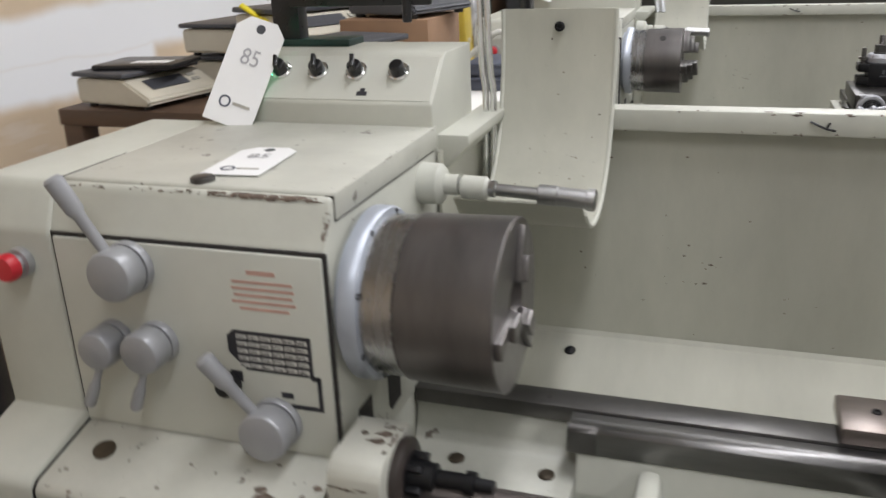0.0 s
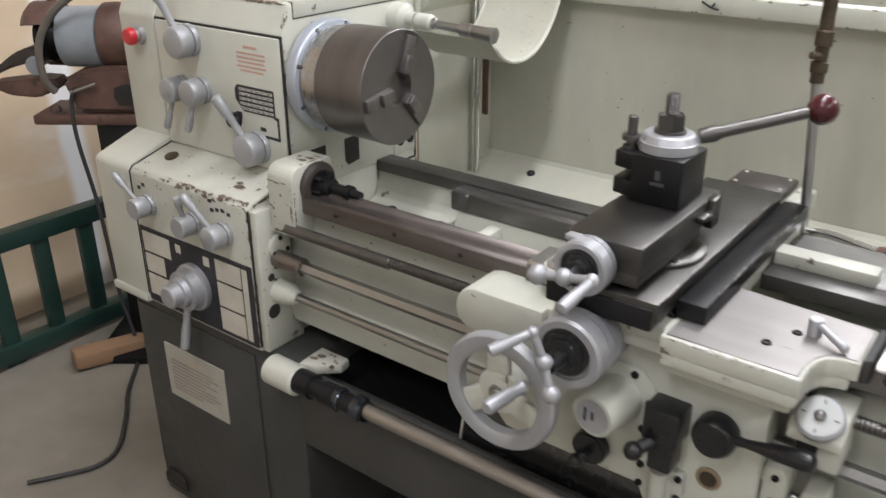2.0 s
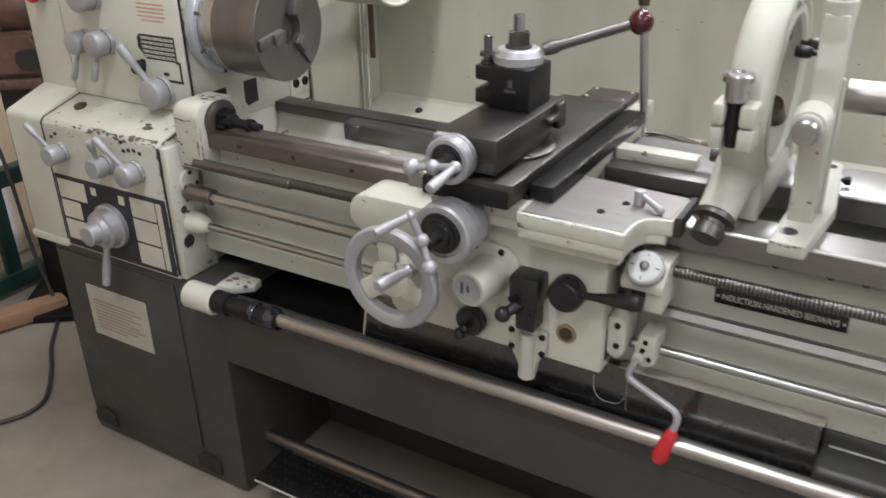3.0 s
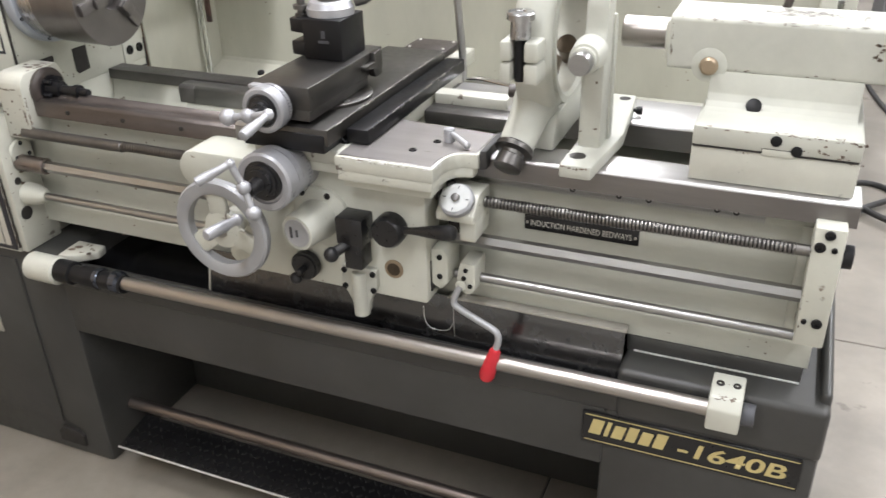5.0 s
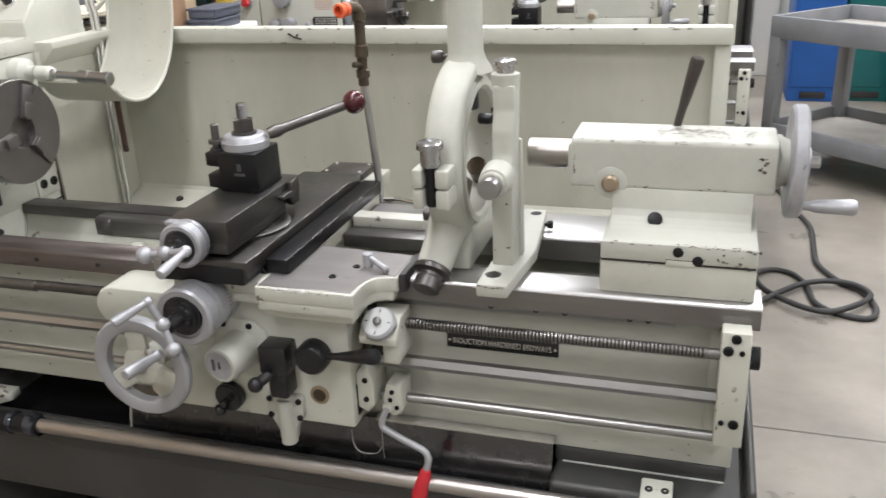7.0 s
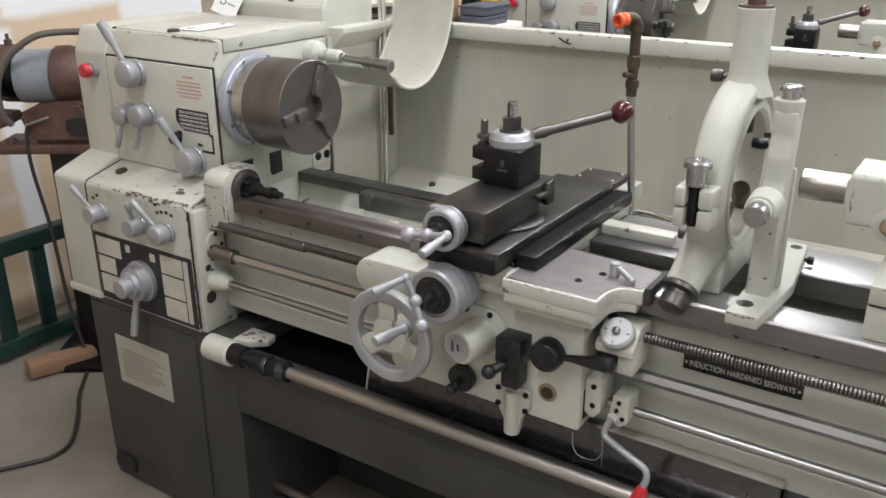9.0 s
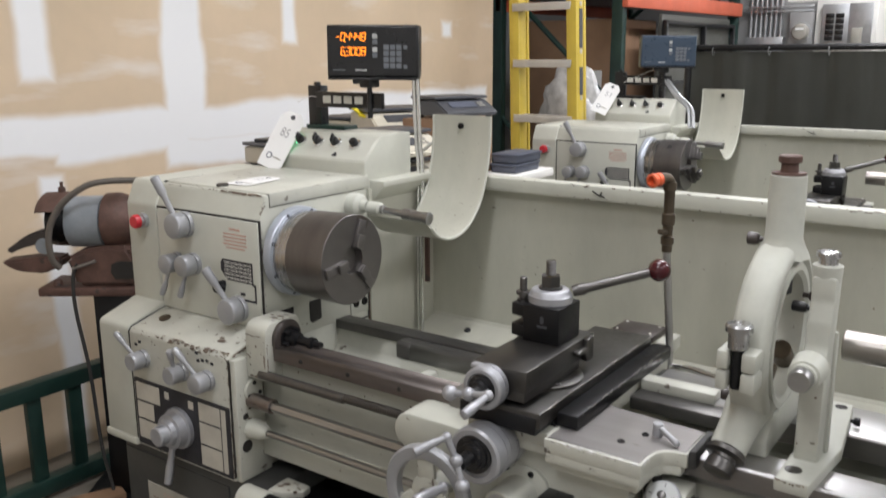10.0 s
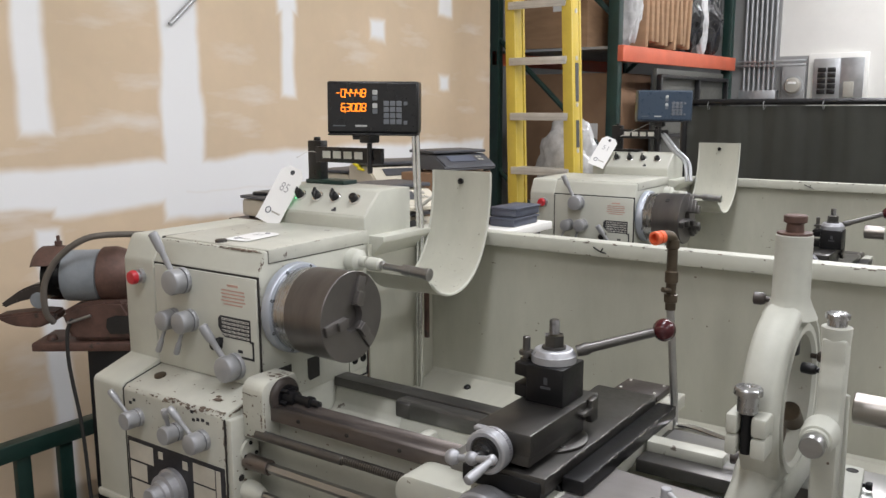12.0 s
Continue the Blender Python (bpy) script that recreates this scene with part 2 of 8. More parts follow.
REAR_BAR = mat("oiled_grey_steel", (0.22, 0.215, 0.21), 0.36, 0.95, var=0.2, scale=7, bump=0.03, stretch=(0.3, 2, 2), dirt=((0.10, 0.09, 0.08), 0.3, 6))
SADDLE_TOP = mat("scuffed_saddle_steel", (0.31, 0.293, 0.285), 0.47, 0.9, var=0.16, scale=5, bump=0.04, bscale=90, stretch=(0.5, 2, 1), dirt=((0.14, 0.12, 0.11), 0.3, 7))
STEEL_DARK = mat("dark_oiled_steel", (0.125, 0.12, 0.115), 0.38, 0.85, var=0.22, scale=9, bump=0.05, dirt=((0.05, 0.045, 0.04), 0.3, 25))
SLIDE = mat("slide_steel", (0.088, 0.084, 0.079), 0.34, 0.85, var=0.25, scale=7, bump=0.04, bscale=120, dirt=((0.06, 0.055, 0.05), 0.35, 12))
CHUCK = mat("chuck_steel", (0.165, 0.155, 0.15), 0.36, 0.85, var=0.2, scale=4, bump=0.03, stretch=(3, 0.6, 0.6), dirt=((0.10, 0.085, 0.075), 0.4, 7))
BACKPLATE = mat("turned_steel", (0.42, 0.42, 0.425), 0.27, 1.0, var=0.06, scale=3, bump=0.01, stretch=(3, 0.6, 0.6))
CHROME = mat("chrome", (0.78, 0.78, 0.77), 0.12, 1.0, var=0.05, scale=10, bump=0.01)
ALU = mat("cast_aluminium", (0.385, 0.39, 0.41), 0.42, 0.5, var=0.16, scale=14, bump=0.06, bscale=160, dirt=((0.17, 0.17, 0.172), 0.28, 30))
ALU_PAINT = mat("silver_grey_paint", (0.33, 0.335, 0.345), 0.38, 0.25, var=0.08, scale=10, bump=0.05, bscale=150)
BLACK = mat("black_plastic", (0.009, 0.009, 0.010), 0.30, var=0.2, scale=10, bump=0.03)
OXIDE = mat("black_oxide_steel", (0.008, 0.008, 0.009), 0.38, 0.0, var=0.3, scale=12, bump=0.01, dirt=((0.03, 0.029, 0.027), 0.2, 30), gloss=0.28)
COVER_BROWN = mat("dark_brown_enamel", (0.045, 0.036, 0.032), 0.38, 0.1, var=0.2, scale=10, bump=0.04)
DARK_CHROME = mat("dark_plated_steel", (0.09, 0.10, 0.125), 0.16, 0.9, var=0.2, scale=30, bump=0.04)
WAY_TOP = mat("bright_ground_way", (0.56, 0.555, 0.55), 0.42, 1.0, var=0.08, scale=6, bump=0.02, bscale=90, stretch=(0.3, 3, 3), dirt=((0.33, 0.31, 0.29), 0.2, 6))
HOLE = mat("hole_shadow_steel", (0.02, 0.018, 0.016), 0.7, var=0.2, bump=0)
RED = mat("red_plastic", (0.54, 0.022, 0.035), 0.35, var=0.08, bump=0.02)
MAROON = mat("maroon_plastic", (0.062, 0.010, 0.013), 0.22, var=0.15, bump=0.01)
ORANGE = mat("orange_plastic", (0.75, 0.13, 0.045), 0.45, var=0.1, bump=0.03)
BRASS = mat("tarnished_brass", (0.092, 0.072, 0.050), 0.48, 0.7, var=0.3, scale=20, bump=0.12)
BRONZE = mat("bronze_plug", (0.36, 0.285, 0.20), 0.42, 0.7, var=0.15, scale=20, bump=0.05)
LABEL_WHITE = mat("label_white", (0.62, 0.61, 0.56), 0.5, var=0.05, bump=0)
LABEL_GREY = mat("label_grey", (0.36, 0.345, 0.30), 0.5, var=0.1, bump=0, scale=20)
PAPER = mat("white_card", (0.80, 0.80, 0.79), 0.55, var=0.03, bump=0.02)
PENCIL = mat("pale_marker_ink", (0.40, 0.40, 0.41), 0.6, var=0.1, bump=0)
INK = mat("ink", (0.02, 0.02, 0.025), 0.6, var=0.1, bump=0)
INK_RED = mat("faded_red_ink", (0.54, 0.34, 0.28), 0.6, var=0.15, bump=0)
GOLD = mat("gold_print", (0.62, 0.52, 0.24), 0.4, 0.3, var=0.1, bump=0)
RUBBER = mat("black_rubber", (0.03, 0.029, 0.028), 0.6, var=0.2, bump=0.04)
RUST = mat("rusty_brown_paint", (0.112, 0.060, 0.046), 0.62, 0.1, var=0.45, scale=12, bump=0.25, bscale=60, dirt=((0.045, 0.034, 0.030), 0.55, 11))
GREY_TAPE = mat("grey_wheel_cover", (0.235, 0.258, 0.28), 0.6, var=0.22, bump=0.1, dirt=((0.13, 0.10, 0.085), 0.3, 7))
GREEN = mat("dark_green_paint", (0.011, 0.036, 0.029), 0.42, var=0.25, scale=8, bump=0.06, dirt=((0.03, 0.028, 0.024), 0.35, 10))
BEAM = mat("orange_rack_paint", (0.62, 0.14, 0.075), 0.42, var=0.1, scale=5, bump=0.05)
YELLOW = mat("yellow_fibreglass", (0.62, 0.46, 0.065), 0.4, var=0.1, scale=6, bump=0.05)
LADDER_ALU = mat("dull_aluminium", (0.60, 0.58, 0.54), 0.42, 0.4, var=0.1, scale=8, bump=0.04)
CARDBOARD = mat("cardboard", (0.36, 0.22, 0.125), 0.75, var=0.12, scale=5, bump=0.08, stretch=(1, 1, 5))
CARDBOARD_DARK = mat("brown_cardboard", (0.26, 0.155, 0.09), 0.78, var=0.14, scale=5, bump=0.08)
FILM = mat("plastic_film", (0.62, 0.62, 0.62), 0.18, var=0.25, scale=14, bump=0.6, bscale=24, coat=0.3)
FILM_BLACK = mat("black_plastic_film", (0.02, 0.02, 0.022), 0.16, var=0.3, scale=14, bump=0.9, bscale=22, coat=0.4)
CURTAIN = mat("dark_grey_vinyl", (0.082, 0.083, 0.072), 0.5, var=0.10, scale=3, bump=0.1, bscale=8)
CART = mat("grey_cart_plastic", (0.20, 0.205, 0.215), 0.5, var=0.12, scale=6, bump=0.08, dirt=((0.12, 0.115, 0.11), 0.3, 9))
CART_BED = mat("worn_cart_shelf", (0.33, 0.31, 0.28), 0.6, var=0.2, scale=5, bump=0.08, dirt=((0.16, 0.145, 0.13), 0.4, 6))
BLUE = mat("blue_enamel", (0.012, 0.085, 0.31), 0.4, var=0.12, scale=3, bump=0.03)
TEAL = mat("teal_enamel", (0.008, 0.115, 0.115), 0.4, var=0.12, scale=3, bump=0.03)
DEEP_GREEN = mat("deep_green_enamel", (0.006, 0.10, 0.055), 0.4, var=0.15, scale=3, bump=0.03)
WHITE_WALL = mat("white_wall_paint", (0.76, 0.75, 0.71), 0.6, var=0.04, scale=2, bump=0.05)
GREY_WALL = mat("grey_wall_paint", (0.30, 0.30, 0.295), 0.6, var=0.08, scale=2, bump=0.06)
CEIL = mat("ceiling_white", (0.62, 0.62, 0.60), 0.8, var=0.05, scale=1, bump=0.05)
GALV = mat("galvanised_steel", (0.45, 0.46, 0.47), 0.4, 0.7, var=0.12, scale=15, bump=0.03)
SCALE_GREY = mat("dark_grey_plastic", (0.06, 0.062, 0.07), 0.45, var=0.12, scale=8, bump=0.04)
BEIGE = mat("beige_plastic", (0.58, 0.54, 0.44), 0.5, var=0.06, scale=8, bump=0.03)
TRAY_BLUE = mat("blue_grey_plastic", (0.075, 0.085, 0.115), 0.5, var=0.1, scale=8, bump=0.04)
DRO_BLUE = mat("dark_blue_panel", (0.035, 0.055, 0.085), 0.3, var=0.1, bump=0.01)
KEY = mat("grey_keys", (0.13, 0.14, 0.155), 0.45, var=0.1, bump=0.01)
KEY_LIGHT = mat("pale_keys", (0.42, 0.43, 0.42), 0.45, var=0.1, bump=0.01)
FLAG = mat("yellow_tape", (0.75, 0.62, 0.02), 0.45, var=0.08, bump=0.02)
DIGITS = glow("amber_digits", (1.0, 0.25, 0.012), 2.3)
TUBE = glow("lit_tube", (1.0, 0.97, 0.91), 6.0)


def concrete():
    m = mat("worn_concrete", (0.235, 0.213, 0.18), 0.5, var=0.26, scale=2.1, bump=0.12, bscale=40, dirt=((0.135, 0.118, 0.10), 0.5, 3.4))
    return m


CONCRETE = concrete()
BENCH_WOOD = mat("dark_brown_wood", (0.105, 0.062, 0.038), 0.55, var=0.25, scale=5, bump=0.08, stretch=(0.4, 3, 3))
CHIP = mat("bare_brown_chip", (0.155, 0.118, 0.092), 0.6, 0.1, var=0.4, scale=60, bump=0.2, bscale=200)
CHIP_GREY = mat("bare_steel_chip", (0.34, 0.32, 0.29), 0.45, 0.2, var=0.3, scale=50, bump=0.1)
CHIP_PALE = mat("bright_edge_chip", (0.62, 0.62, 0.60), 0.45, 0.2, var=0.15, scale=50, bump=0.05)
LABEL_CREAM = mat("aged_cream_label", (0.50, 0.475, 0.41), 0.5, var=0.1, scale=14, bump=0, dirt=((0.30, 0.26, 0.21), 0.25, 30))
FADED = mat("faded_brown_print", (0.27, 0.235, 0.20), 0.6, var=0.2, bump=0)
BED_PAINT = mat("stained_bed_paint", (0.465, 0.472, 0.415), 0.42, var=0.14, scale=5, bump=0.06, bscale=120, dirt=((0.17, 0.135, 0.10), 0.25, 10), stretch=(0.5, 1, 1.6))
WAY_FACE = mat("stained_way_face", (0.22, 0.208, 0.20), 0.42, 0.85, var=0.2, scale=6, bump=0.03, stretch=(0.3, 2, 2), dirt=((0.12, 0.10, 0.085), 0.3, 6))
HOSE = mat("grey_brown_hose", (0.12, 0.105, 0.09), 0.55, var=0.2, scale=10, bump=0.05)
QUILL = mat("polished_quill_steel", (0.30, 0.278, 0.255), 0.36, 1.0, var=0.1, scale=3, bump=0.01, stretch=(0.3, 2, 2))
ROD = mat("feed_rod_steel", (0.37, 0.368, 0.36), 0.36, 1.0, var=0.12, scale=6, bump=0.02, stretch=(0.3, 2, 2), dirt=((0.14, 0.12, 0.10), 0.3, 6))
FLANGE = mat("blue_grey_flange", (0.40, 0.43, 0.48), 0.36, 0.45, var=0.08, scale=10, bump=0.03)
RAIL = mat("worn_rail_steel", (0.42, 0.395, 0.37), 0.33, 0.95, var=0.16, scale=4, bump=0.05, stretch=(0.5, 2, 2), dirt=((0.17, 0.13, 0.11), 0.4, 4))
PILOT = glow("green_pilot", (0.10, 1.0, 0.45), 5.0)


def drywall():
    """Bare tan board with white joint compound along seams and over screws."""
    m = mat("bare_drywall", (0.615, 0.485, 0.34), 0.85, var=0.08, scale=1.5, bump=0.04, bscale=50)
    nt = m.node_tree
    nd, ln = nt.nodes, nt.links
    bs = nd["Principled BSDF"]
    base = bs.inputs["Base Color"].links[0].from_socket
    co = nd.new("ShaderNodeTexCoord")
    sep = nd.new("ShaderNodeSeparateXYZ")
    wob = nd.new("ShaderNodeTexNoise")
    wob.inputs["Scale"].default_value, wob.inputs["Detail"].default_value = 2.4, 3.0
    ln.new(co.outputs["Object"], wob.inputs["Vector"])
    mixv = nd.new("ShaderNodeVectorMath")
    mixv.operation = "MULTIPLY_ADD"
    ln.new(wob.outputs["Color"], mixv.inputs[0])
    mixv.inputs[1].default_value, mixv.inputs[2].default_value = (0, 0.10, 0.11), (0, -0.05, -0.055)
    add = nd.new("ShaderNodeVectorMath")
    ln.new(co.outputs["Object"], add.inputs[0])
    ln.new(mixv.outputs[0], add.inputs[1])
    ln.new(add.outputs[0], sep.inputs[0])

    def calc(op, a, b):
        n = nd.new("ShaderNodeMath")
        n.operation = op
        for s, v in zip(n.inputs, (a, b)):
            if isinstance(v, (int, float)):
                s.default_value = v
            else:
                ln.new(v, s)
        return n.outputs[0]

    total = None
    for cy, hy, cz, hz in MUD:
        dy = calc("SUBTRACT", calc("ABSOLUTE", calc("SUBTRACT", sep.outputs["Y"], cy), 0), hy)
        dz = calc("SUBTRACT", calc("ABSOLUTE", calc("SUBTRACT", sep.outputs["Z"], cz), 0), hz)
        d = calc("MAXIMUM", dy, dz)
        r = nd.new("ShaderNodeMapRange")
        r.interpolation_type = "SMOOTHSTEP"
        r.inputs[1].default_value, r.inputs[2].default_value, r.inputs[3].default_value, r.inputs[4].default_value = 0.022, -0.03, 0, 1
        ln.new(d, r.inputs[0])
        total = r.outputs[0] if total is None else calc("MAXIMUM", total, r.outputs[0])
    # thin smears of compound where a trowel was wiped
    sm = nd.new("ShaderNodeMapping")
    sm.inputs["Scale"].default_value = (1, 1.1, 4.2)
    ln.new(co.outputs["Object"], sm.inputs["Vector"])
    sn = nd.new("ShaderNodeTexNoise")
    sn.inputs["Scale"].default_value, sn.inputs["Detail"].default_value = 1.7, 6.0
    ln.new(sm.outputs["Vector"], sn.inputs["Vector"])
    sr = nd.new("ShaderNodeMapRange")
    sr.inputs[1].default_value, sr.inputs[2].default_value, sr.inputs[3].default_value, sr.inputs[4].default_value = 0.56, 0.74, 0.0, 0.45
    ln.new(sn.outputs["Fac"], sr.inputs[0])
    total = calc("MAXIMUM", total, sr.outputs[0])
    x = nd.new("ShaderNodeMix")
    x.data_type = "RGBA"
    ln.new(total, x.inputs[0])
    ln.new(base, x.inputs[6])
    x.inputs[7].default_value = (0.78, 0.785, 0.79, 1)
    ln.new(x.outputs[2], bs.inputs["Base Color"])
    return m

# ---- the room ----
WALL_X = -1.75
MUD = [(1.07, 0.115, 3.2, 1.85), (0.35, 0.07, 2.4, 0.80), (1.76, 0.052, 2.05, 0.30), (2.51, 0.07, 2.13, 0.055), (1.76, 0.075, 2.24, 0.06), (1.45, 0.5, 1.235, 0.075), (0.75, 0.35, 1.30, 0.06), (3.21, 0.075, 2.42, 0.15), (3.21, 0.05, 1.85, 0.05),
       (0.6, 3.1, 1.37, 0.095), (0.37, 0.055, 0.58, 0.62), (-1.4, 0.1, 2.3, 1.2)]
DRYWALL = drywall()


def slab(name, lo, hi, material, label, category):
    return single(name, box(B(), lo, hi, 0), material, label, category, kind="structure")


floor_ob = tagged(new("floor"), "worn grey-beige concrete workshop floor with saw-cut joints", "floor", kind="structure")
for x0, x1 in ((-2.0, 1.2), (1.2, 4.2), (4.2, 7.0)):
    for y0, y1 in ((-4.5, -2.0), (-2.0, 1.05), (1.05, 4.1), (4.1, 8.0)):
        bm = B()
        box(bm, (x0 + 0.002, y0 + 0.002, -0.12), (x1 - 0.002, y1 - 0.002, 0.0), 0.003, 1)
        part("slab", bm, CONCRETE, floor_ob)
bm = B()
box(bm, (-2.0, -4.5, -0.2), (7.0, 8.0, -0.006), 0)
part("joint_filler", bm, RUBBER, floor_ob)
slab("wall_west", (WALL_X - 0.12, -4.5, 0), (WALL_X, 3.78, CEILING), DRYWALL, "unpainted tan drywall with white joint compound", "wall")
slab("wall_north", (-3.6, 7.2, 0), (7.0, 7.35, CEILING), WHITE_WALL, "white painted block wall", "wall")
slab("wall_west_far", (-3.6, 3.72, 0), (-3.48, 7.2, CEILING), GREY_WALL, "grey painted wall behind the storage rack", "wall")
slab("wall_east", (6.9, -4.5, 0), (7.02, 7.2, CEILING), WHITE_WALL, "white painted wall", "wall")
slab("wall_south", (-1.75, -4.6, 0), (6.9, -4.5, CEILING), WHITE_WALL, "white painted wall", "wall")
slab("ceiling", (-3.6, -4.6, CEILING), (7.0, 7.35, CEILING + 0.1), CEIL, "white workshop ceiling", "ceiling")
slab("floor_far", (-3.6, 3.72, -0.12), (-2.0, 7.2, 0.0), CONCRETE, "worn concrete floor under the rack", "floor")
for lx, ly in LAMPS:
    lamp = thing("ceiling_light", (lx, ly, CEILING), "white ceiling light with two lit tubes", "ceiling light", "ceiling lights")
    bm = B()
    box(bm, (lx - 0.19, ly - 0.9, CEILING - 0.06), (lx + 0.19, ly + 0.9, CEILING), 0.01)
    part("housing", bm, CEIL, lamp)
    for s in (-0.09, 0.09):
        bm = B()
        cyl(bm, (lx + s, ly - 0.86, CEILING - 0.085), (lx + s, ly + 0.86, CEILING - 0.085), 0.019, seg=12)
        part("tube", bm, TUBE, lamp)

# ---- the engine lathe ----
# x runs along the spindle, y = 0 is the spindle's line, z = 1.19 its height.
SP = 1.19
BASE = V((0.6, 0.0, 0.0))


def knob_lever(parent, x, z, y0, r, tip, grip=0.011, name="lever"):
    """A round grey hub on the front with a tapered handle."""
    bm = B()
    rev(bm, (x, y0, z), (0, -1, 0), [(0, r * 1.04), (0.009, r * 1.04), (0.011, r * 1.0), (0.011, r * 0.86), (0.0145, r * 0.86), (0.0145, r * 0.98), (0.0155, r), (0.042, r), (0.046, r * 0.95), (0.047, r * 0.9), (0.047, 0)], 30)
    hub = V((x, y0 - 0.022, z))
    t = V(tip)
    d = (t - hub).normalized()
    n = (t - hub).length
    rev(bm, hub + d * r * 0.8, d, [(0, grip * 0.62), ((n - r) * 0.55, grip * 0.7), ((n - r) * 0.62, grip), (n - r * 0.8 - 0.004, grip * 1.08), (n - r * 0.8, grip * 0.8), (n - r * 0.8 + 0.001, 0)], 14)
    return part(name, bm, ALU_PAINT, parent, "silver-grey lever with round hub")


def bolt_head(bm, c, way, r, h=0.004):
    """A socket screw: a low head with a hollow."""
    rev(bm, c, way, [(0, r), (h, r), (h + 0.001, r * 0.85), (h + 0.001, r * 0.5), (h - 0.002, r * 0.45), (h - 0.002, 0)], 12)


def engine_lathe(spare=False):
    L = thing("engine_lathe", BASE, "cream and dark grey engine lathe with worn paint", "lathe", "lathes")
    # stand
    bm = B()
    box(bm, (-0.49, -0.225, 0.0), (0.10, 0.30, 0.628), 0.012)
    ped = part("left_pedestal", bm, DARK, L, "dark grey steel pedestal")
    bm = B()
    box(bm, (-0.475, -0.231, 0.10), (-0.04, -0.224, 0.60), 0.004)
    part("access_panel", bm, DARK, ped)
    bm = B()
    box(bm, (-0.380, -0.2345, 0.365), (-0.155, -0.2305, 0.517), 0.001, 1)
    lab = part("caution_plate", bm, LABEL_GREY, ped, "faded grey caution plate")
    lettering("caution_letters", "CAUTION", pose(-0.268, -0.2345, 0.494, 90, 0, 0), 0.016, INK_RED, lab, width=0.085)
    bars(lab, pose(-0.268, -0.2345, 0.476, 90, 0, 0), 0.18, (0.9, 1.0, 0.8, 0.95, 0.7, 0.9, 1.0, 0.85, 0.6), FADED, 0.0052)
    for hx in (-0.43, -0.02):
        bm = B()
        prism(bm, [(hx - 0.045, 0.035), (hx + 0.04, 0.035), (hx + 0.04, 0.07), (hx + 0.02, 0.085), (hx - 0.03, 0.085), (hx - 0.045, 0.065)], "xz", -0.2335, -0.22, 0.002)
        part("lifting_slot", bm, HOLE, ped)
    bm = B()
    box(bm, (1.385, -0.225, 0.0), (1.755, 0.30, 0.56), 0.012)
    part("right_pedestal", bm, DARK, L, "dark grey steel pedestal")
    bm = B()
    box(bm, (0.085, -0.224, 0.418), (1.39, -0.18, 0.60), 0.008)
    part("front_beam", bm, DARK, L, "dark grey front beam")
    bm = B()
    box(bm, (0.08, 0.135, 0.0), (1.40, 0.165, 0.58), 0.003)
    part("back_panel", bm, DARK, L)
    # chip tray with raised rim
    bm = B()
    for lo, hi in (((0.0, -0.226, 0.55), (1.412, -0.205, 0.617)), ((1.738, -0.200, 0.55), (1.757, 0.64, 0.668)), ((0.0, 0.62, 0.55), (1.757, 0.64, 0.645))):
        box(bm, lo, hi, 0.009, 3)
    ct = part("chip_tray", bm, DARK, L, "dark grey chip tray with rounded rim")
    # tray floor blacker than its rim, carrying the under-bed shade
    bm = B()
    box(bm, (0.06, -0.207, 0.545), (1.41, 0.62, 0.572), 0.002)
    part("tray_floor", bm, DARKER, ct, "glossy black tray floor with under-bed shade in its colour")
    bm = B()
    box(bm, (1.405, -0.2268, 0.54), (1.7575, 0.62, 0.649), 0.012, 4)
    part("tray_step", bm, DARK, ct)
    bm = B()
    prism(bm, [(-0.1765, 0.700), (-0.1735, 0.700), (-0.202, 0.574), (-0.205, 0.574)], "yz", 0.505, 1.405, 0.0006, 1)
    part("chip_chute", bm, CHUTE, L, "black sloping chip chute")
    bm = B()
    box(bm, (1.06, -0.180, 0.696), (1.408, -0.156, 0.702), 0.002)
    part("chute_lip", bm, LABEL_GREY, L)
    bm = B()
    prism(bm, [(-0.1785, 0.700), (-0.1735, 0.700), (-0.2035, 0.574), (-0.2085, 0.574)], "yz", 0.501, 0.5055, 0.0006, 1)
    part("chute_edge", bm, LABEL_GREY, L, "pale folded end of the chute")
    # foot brake under the beam
    bm = B()
    cyl(bm, (0.09, -0.12, 0.124), (1.387, -0.12, 0.124), 0.015)
    part("brake_shaft", bm, STEEL_BROWN, L, "brown brake shaft")
    bm = B()
    obox(bm, pose(0.77, -0.203, 0.1135, 9, 0, 0), (1.20, 0.112, 0.006), 0.002)
    tr = part("brake_treadle", bm, OXIDE, L, "black tread plate foot brake")
    bm = B()
    box(bm, (0.17, -0.2605, 0.1030), (1.37, -0.2575, 0.1090), 0.001)
    part("worn_edge", bm, CHIP_PALE, tr, "bright worn treadle edge")
    bm = B()
    for k in range(60):
        for r in range(5):
            obox(bm, pose(0.185 + 0.0197 * k, -0.247 + 0.0225 * r, 0.1105 + 0.00356 * r, 9, 0, 45 if (k + r) % 2 else -45), (0.013, 0.0045, 0.006), 0)
    tagged(part("tread_pattern", bm, TREAD, tr), kind="stuff")
    # bed
    bm = B()
    prism(bm, [(-0.155, 0.680), (-0.155, 0.728), (-0.142, 0.747), (-0.142, 0.935), (-0.150, 0.952), (-0.164, 0.958), (-0.164, 0.966), (-0.10, 0.966), (-0.095, 0.90), (-0.075, 0.78), (-0.06, 0.680)], "yz", 0.0, 1.712, 0.002)
    box(bm, (1.662, -0.1465, 0.735), (1.680, -0.1415, 0.940), 0.0022)
    bed = part("bed", bm, BED_PAINT, L, "cream painted cast bed")
    bm = B()
